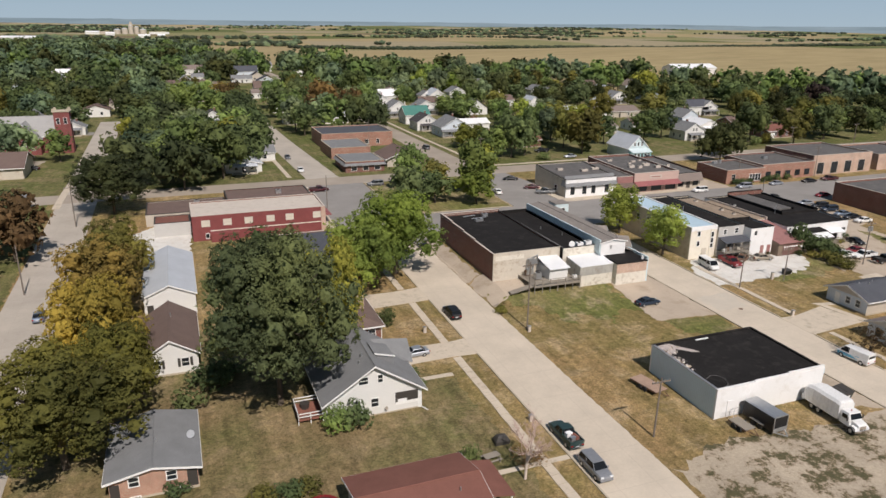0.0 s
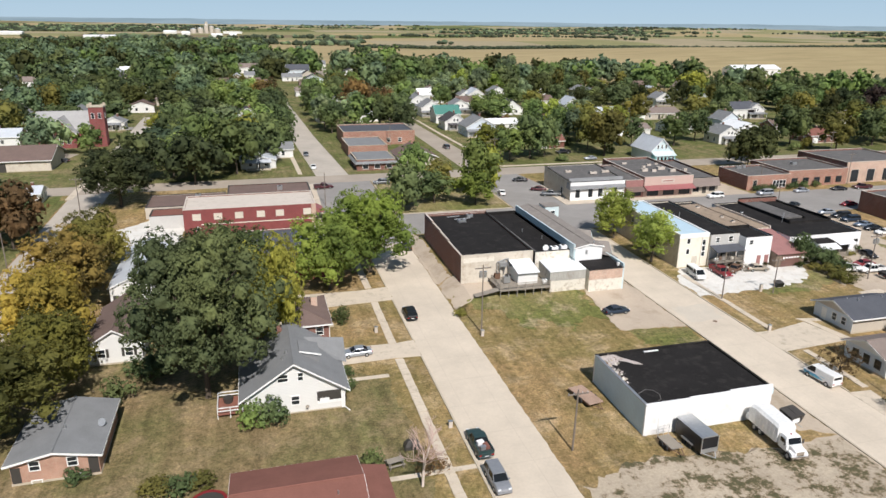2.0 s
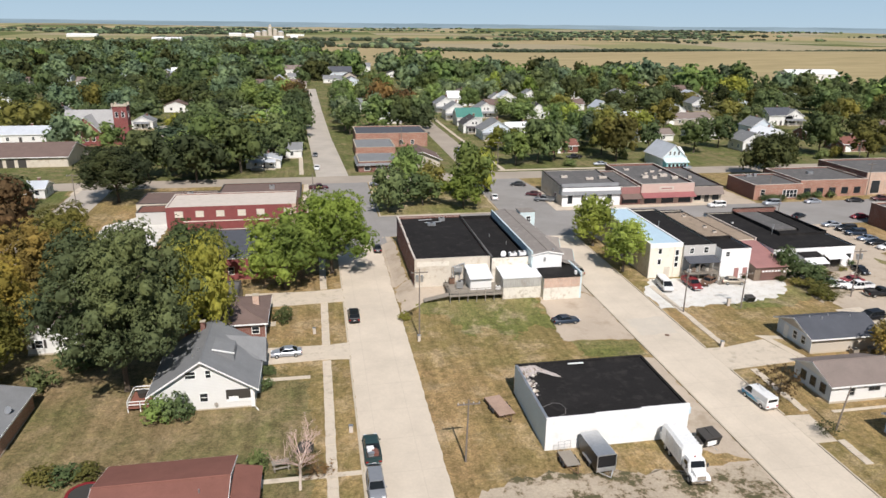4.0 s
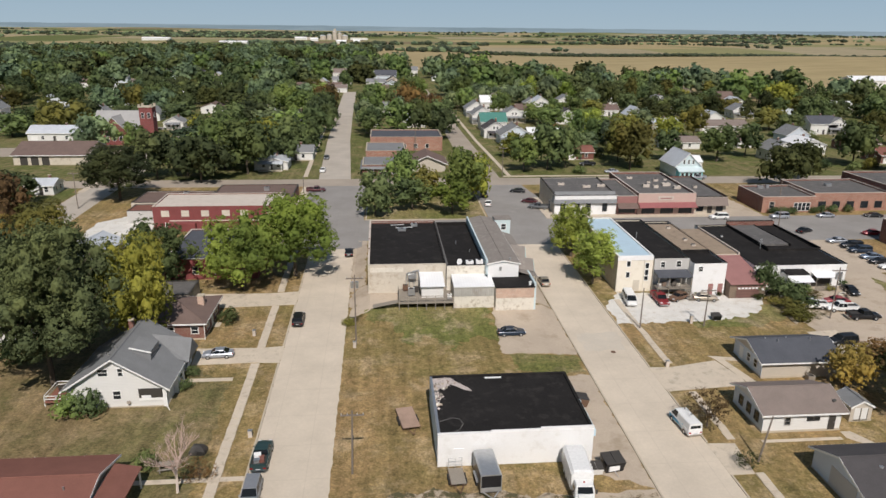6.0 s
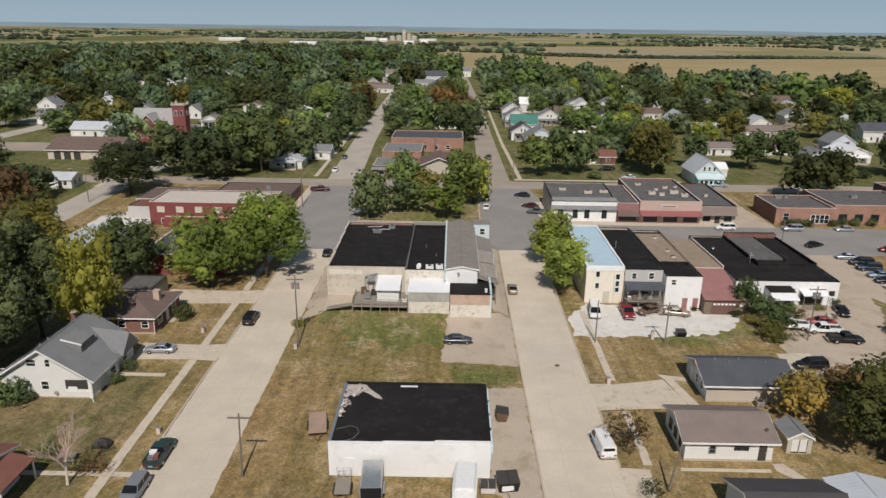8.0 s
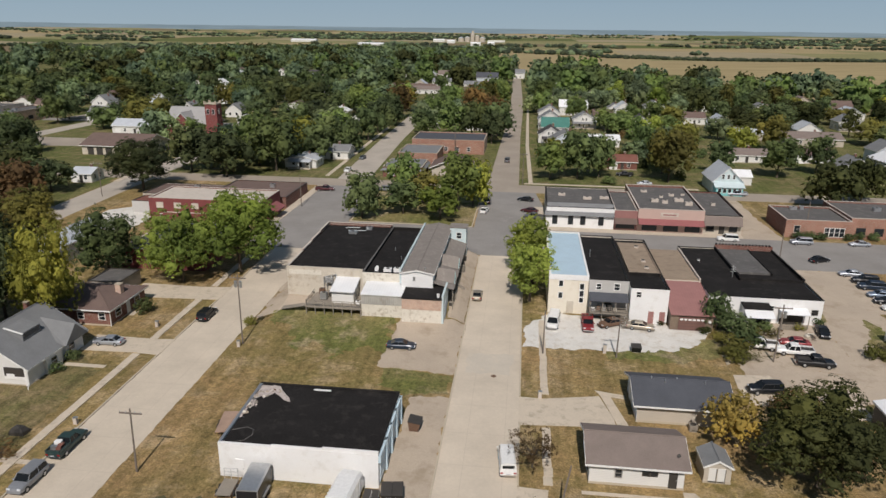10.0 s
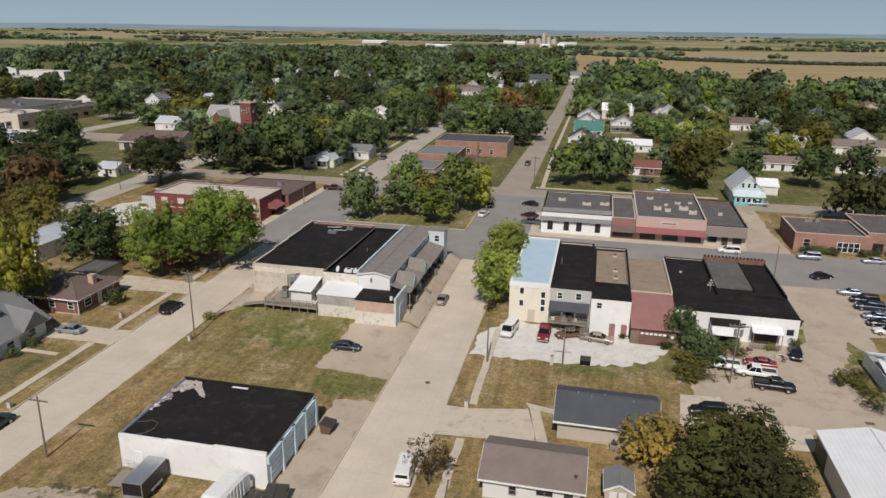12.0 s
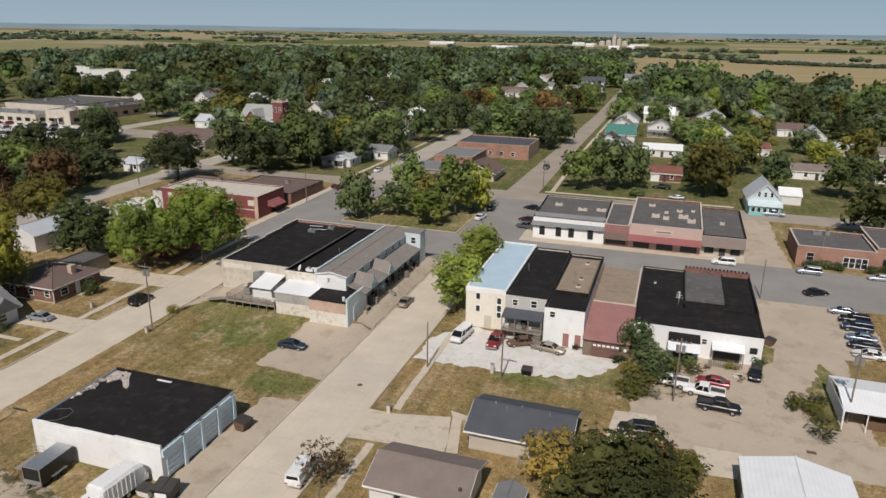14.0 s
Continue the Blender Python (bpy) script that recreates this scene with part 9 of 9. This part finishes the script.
for x, y, h, arm, lean, tr in ((46.2, 84.3, 10.6, True, 0, True), (46.7, 54.6, 7.4, True, 0.2, False), (89.2, 87.0, 6.6, False, 0, False), (99.4, 87.2, 6.4, True, 0.1, False), (121.0, 88.8, 8.6, True, 0.15, True), (90.0, 53.6, 5.5, False, 0.9, False),
                               (-25.8, 122.0, 8.5, False, 0, False), (-22.0, 160.0, 9, True, 0, False), (140.6, 90.4, 9.5, True, 0, True), (139, 60, 8, False, 0, False), (147, 150, 8, False, 0, False), (176, 150, 9, True, 0, False), (85.5, 191, 9, True, 0, False), (62, 233, 10, False, 0, False),
                               (23, 242, 9, True, 0, False), (134.5, 128.5, 7, False, 0, False), (31.5, 158, 8, False, 0, False), (200, 182, 9, True, 0, False), (230, 182, 9, True, 0, False)):
    utility_pole(x, y, h, arm, lean, tr)
for x, y, h, label in ((46.0, 83.3, 0.9, "pale utility box at a pole"), (97.9, 88.4, 1.3, "pale utility box on grass"), (88.6, 74.9, 0.9, "yellowish kerb marker post"), (35.1, 62.0, 0.8, "white mailbox by the walk"), (31.2, 88.0, 0.9, "small white yard sign")):
    o = thing("utility_box", x, y, label, "utility box")
    part("box", M().box(-0.22, -0.18, -0.1, 0.22, 0.18, h), "membrane", o)
    part("lid", M().box(-0.25, -0.21, h, 0.25, 0.21, h + 0.06), "steel", o)
tagged(part("manhole_cover", M().tube((82.6, 79.6, gz(79.6) + 0.02), (82.6, 79.6, gz(79.6) + 0.044), 0.36, 0.36, 16), "rust"), "dark iron manhole cover in the street", "manhole cover")
tagged(part("drain_grate", M().box(135.2, 82.2, gz(82) + 0.0, 136.2, 82.8, gz(82) + 0.04), "rust"), "dark iron drain grate in the alley", "drain grate")
o = thing("picnic_table", 27.6, 56.6, "weathered wooden picnic table on grass", "picnic table", rz=10)
for k in range(5):
    part("board", M().box(-0.9, -0.4 + k * 0.17, 0.72, 0.9, -0.25 + k * 0.17, 0.76), "greywood", o)
for y in (-0.75, 0.6):
    part("bench", M().box(-0.9, y, 0.42, 0.9, y + 0.26, 0.46), "greywood", o)
for x in (-0.7, 0.7):
    part("leg", M().box(x - 0.05, -0.6, -0.1, x + 0.05, -0.5, 0.72).box(x - 0.05, 0.5, -0.1, x + 0.05, 0.6, 0.72).box(x - 0.05, -0.75, 0.36, x + 0.05, 0.85, 0.42), "greywood", o)
o = thing("yard_clutter", 30.0, 59.4, "dark heap of yard equipment under a cover", "equipment")
part("cover", M().loft([[(-0.9 * s, -0.6 * s, z), (0.9 * s, -0.6 * s, z), (1.0 * s, 0.5 * s, z), (-0.8 * s, 0.6 * s, z)] for s, z in ((1.0, -0.1), (0.95, 0.4), (0.6, 0.85), (0.3, 1.0))]), "darktrim", o)
o = thing("trampoline", 9.3, 54.6, "round trampoline with a dark mat and red rim", "trampoline")
part("mat", M().tube((0, 0, 0.72), (0, 0, 0.74), 1.45, 1.45, 24), "darktrim", o)
rim_m = M()
rim_m.add([(r * math.cos(2 * math.pi * k / 24), r * math.sin(2 * math.pi * k / 24), z) for k in range(24) for r, z in ((1.45, 0.73), (1.45, 0.8), (1.75, 0.8), (1.75, 0.73))],
          [(4 * k + c, 4 * k + (c + 1) % 4, 4 * ((k + 1) % 24) + (c + 1) % 4, 4 * ((k + 1) % 24) + c) for k in range(24) for c in range(4)])
part("pad", rim_m, "paint_red", o, "red padded rim")
for k in range(6):
    a0 = 2 * math.pi * k / 6
    part("leg", M().tube((1.6 * math.cos(a0), 1.6 * math.sin(a0), -0.2), (1.6 * math.cos(a0), 1.6 * math.sin(a0), 0.75), 0.03, 0.03, 6), "steel", o)
# odds and ends along the shop porch
rnd = random.Random(44)
for k in range(9):
    y = 99.5 + k * 2.6 + rnd.uniform(-0.6, 0.6)
    o = thing("porch_crate", 74.7 + rnd.uniform(-0.3, 0.5), y, "dark worn crate standing along the shop porch", "crate", "crates along the porch", rz=rnd.uniform(0, 90))
    s = rnd.uniform(0.35, 0.6)
    h = s * rnd.uniform(1.1, 2.2)
    part("box", M().box(-s, -s * 0.7, -0.1, s, s * 0.7, h), rnd.choice(["darktrim", "rust", "greywood", "darktrim"]), o)
    part("lid", M().box(-s * 1.05, -s * 0.75, h, s * 1.05, s * 0.75, h + 0.06), "greywood", o)

# scrap behind the wide shop
rnd = random.Random(14)
for k in range(16):
    x, y = rnd.uniform(117.5, 131), rnd.uniform(96.5, 100)
    o = thing("scrap_heap", x, y, "heap of weathered boards and rusty scrap", "scrap")
    for j in range(rnd.randint(3, 5)):
        a, ln, z0 = rnd.uniform(0, 3.1), rnd.uniform(0.5, 1.6), 0.06 + 0.1 * j
        c, s = math.cos(a) * ln / 2, math.sin(a) * ln / 2
        u, v = -math.sin(a) * 0.14, math.cos(a) * 0.14
        part("scrap_board", M().slab((-c - u, -s - v, z0 + 0.1), (c - u, s - v, z0 + rnd.uniform(0, 0.3)), (c + u, s + v, z0 + 0.2), (-c + u, -s + v, z0 + 0.1), 0.06), rnd.choice(["greywood", "rust", "peeling", "darktrim", "brownwood"]), o)
# sidewalk slabs by the west street and the east street
walk_w = tagged(new("pavement_west"), "cracked concrete sidewalk slabs beside the west street", "sidewalk", kind="structure")
slab_me = bpy.data.meshes.new("slab")
sm = M().hexa([(-0.58, -0.73, -0.25), (0.58, -0.73, -0.25), (0.58, 0.73, -0.25), (-0.58, 0.73, -0.25), (-0.56, -0.71, 0.1), (0.56, -0.71, 0.1), (0.56, 0.71, 0.1), (-0.56, 0.71, 0.1)])
slab_me.from_pydata(sm.v, [], sm.f)
slab_me.materials.append(MAT["walk"])
rnd = random.Random(3)
for k in range(62):
    y = 38 + k * 1.5
    if 79.2 < y < 84.4 or 99 < y < 104.8:
        continue
    o = new("slab", slab_me)
    o.parent = walk_w
    o.matrix_basis = pose(32.8 + rnd.uniform(-0.03, 0.03), y, gz(y) + rnd.uniform(-0.015, 0.02), rnd.uniform(0.6, 1.6), rnd.uniform(-0.5, 0.5), rnd.uniform(-0.6, 0.6))
walk_e = tagged(new("pavement_east"), "old broken concrete sidewalk slabs sunk in grass", "sidewalk", kind="structure")
for k in range(34):
    y = 48 + k * 1.5
    if 68.0 < y < 75.2 or 51 < y < 57.5:
        continue
    o = new("slab", slab_me)
    o.parent = walk_e
    o.matrix_basis = pose(89.2 + rnd.uniform(-0.06, 0.06), y, gz(y) - 0.02 + rnd.uniform(-0.02, 0.015), rnd.uniform(0.4, 1.8), rnd.uniform(-1, 1), rnd.uniform(-2, 2)) @ Matrix.Diagonal((0.85, 1, 1, 1))
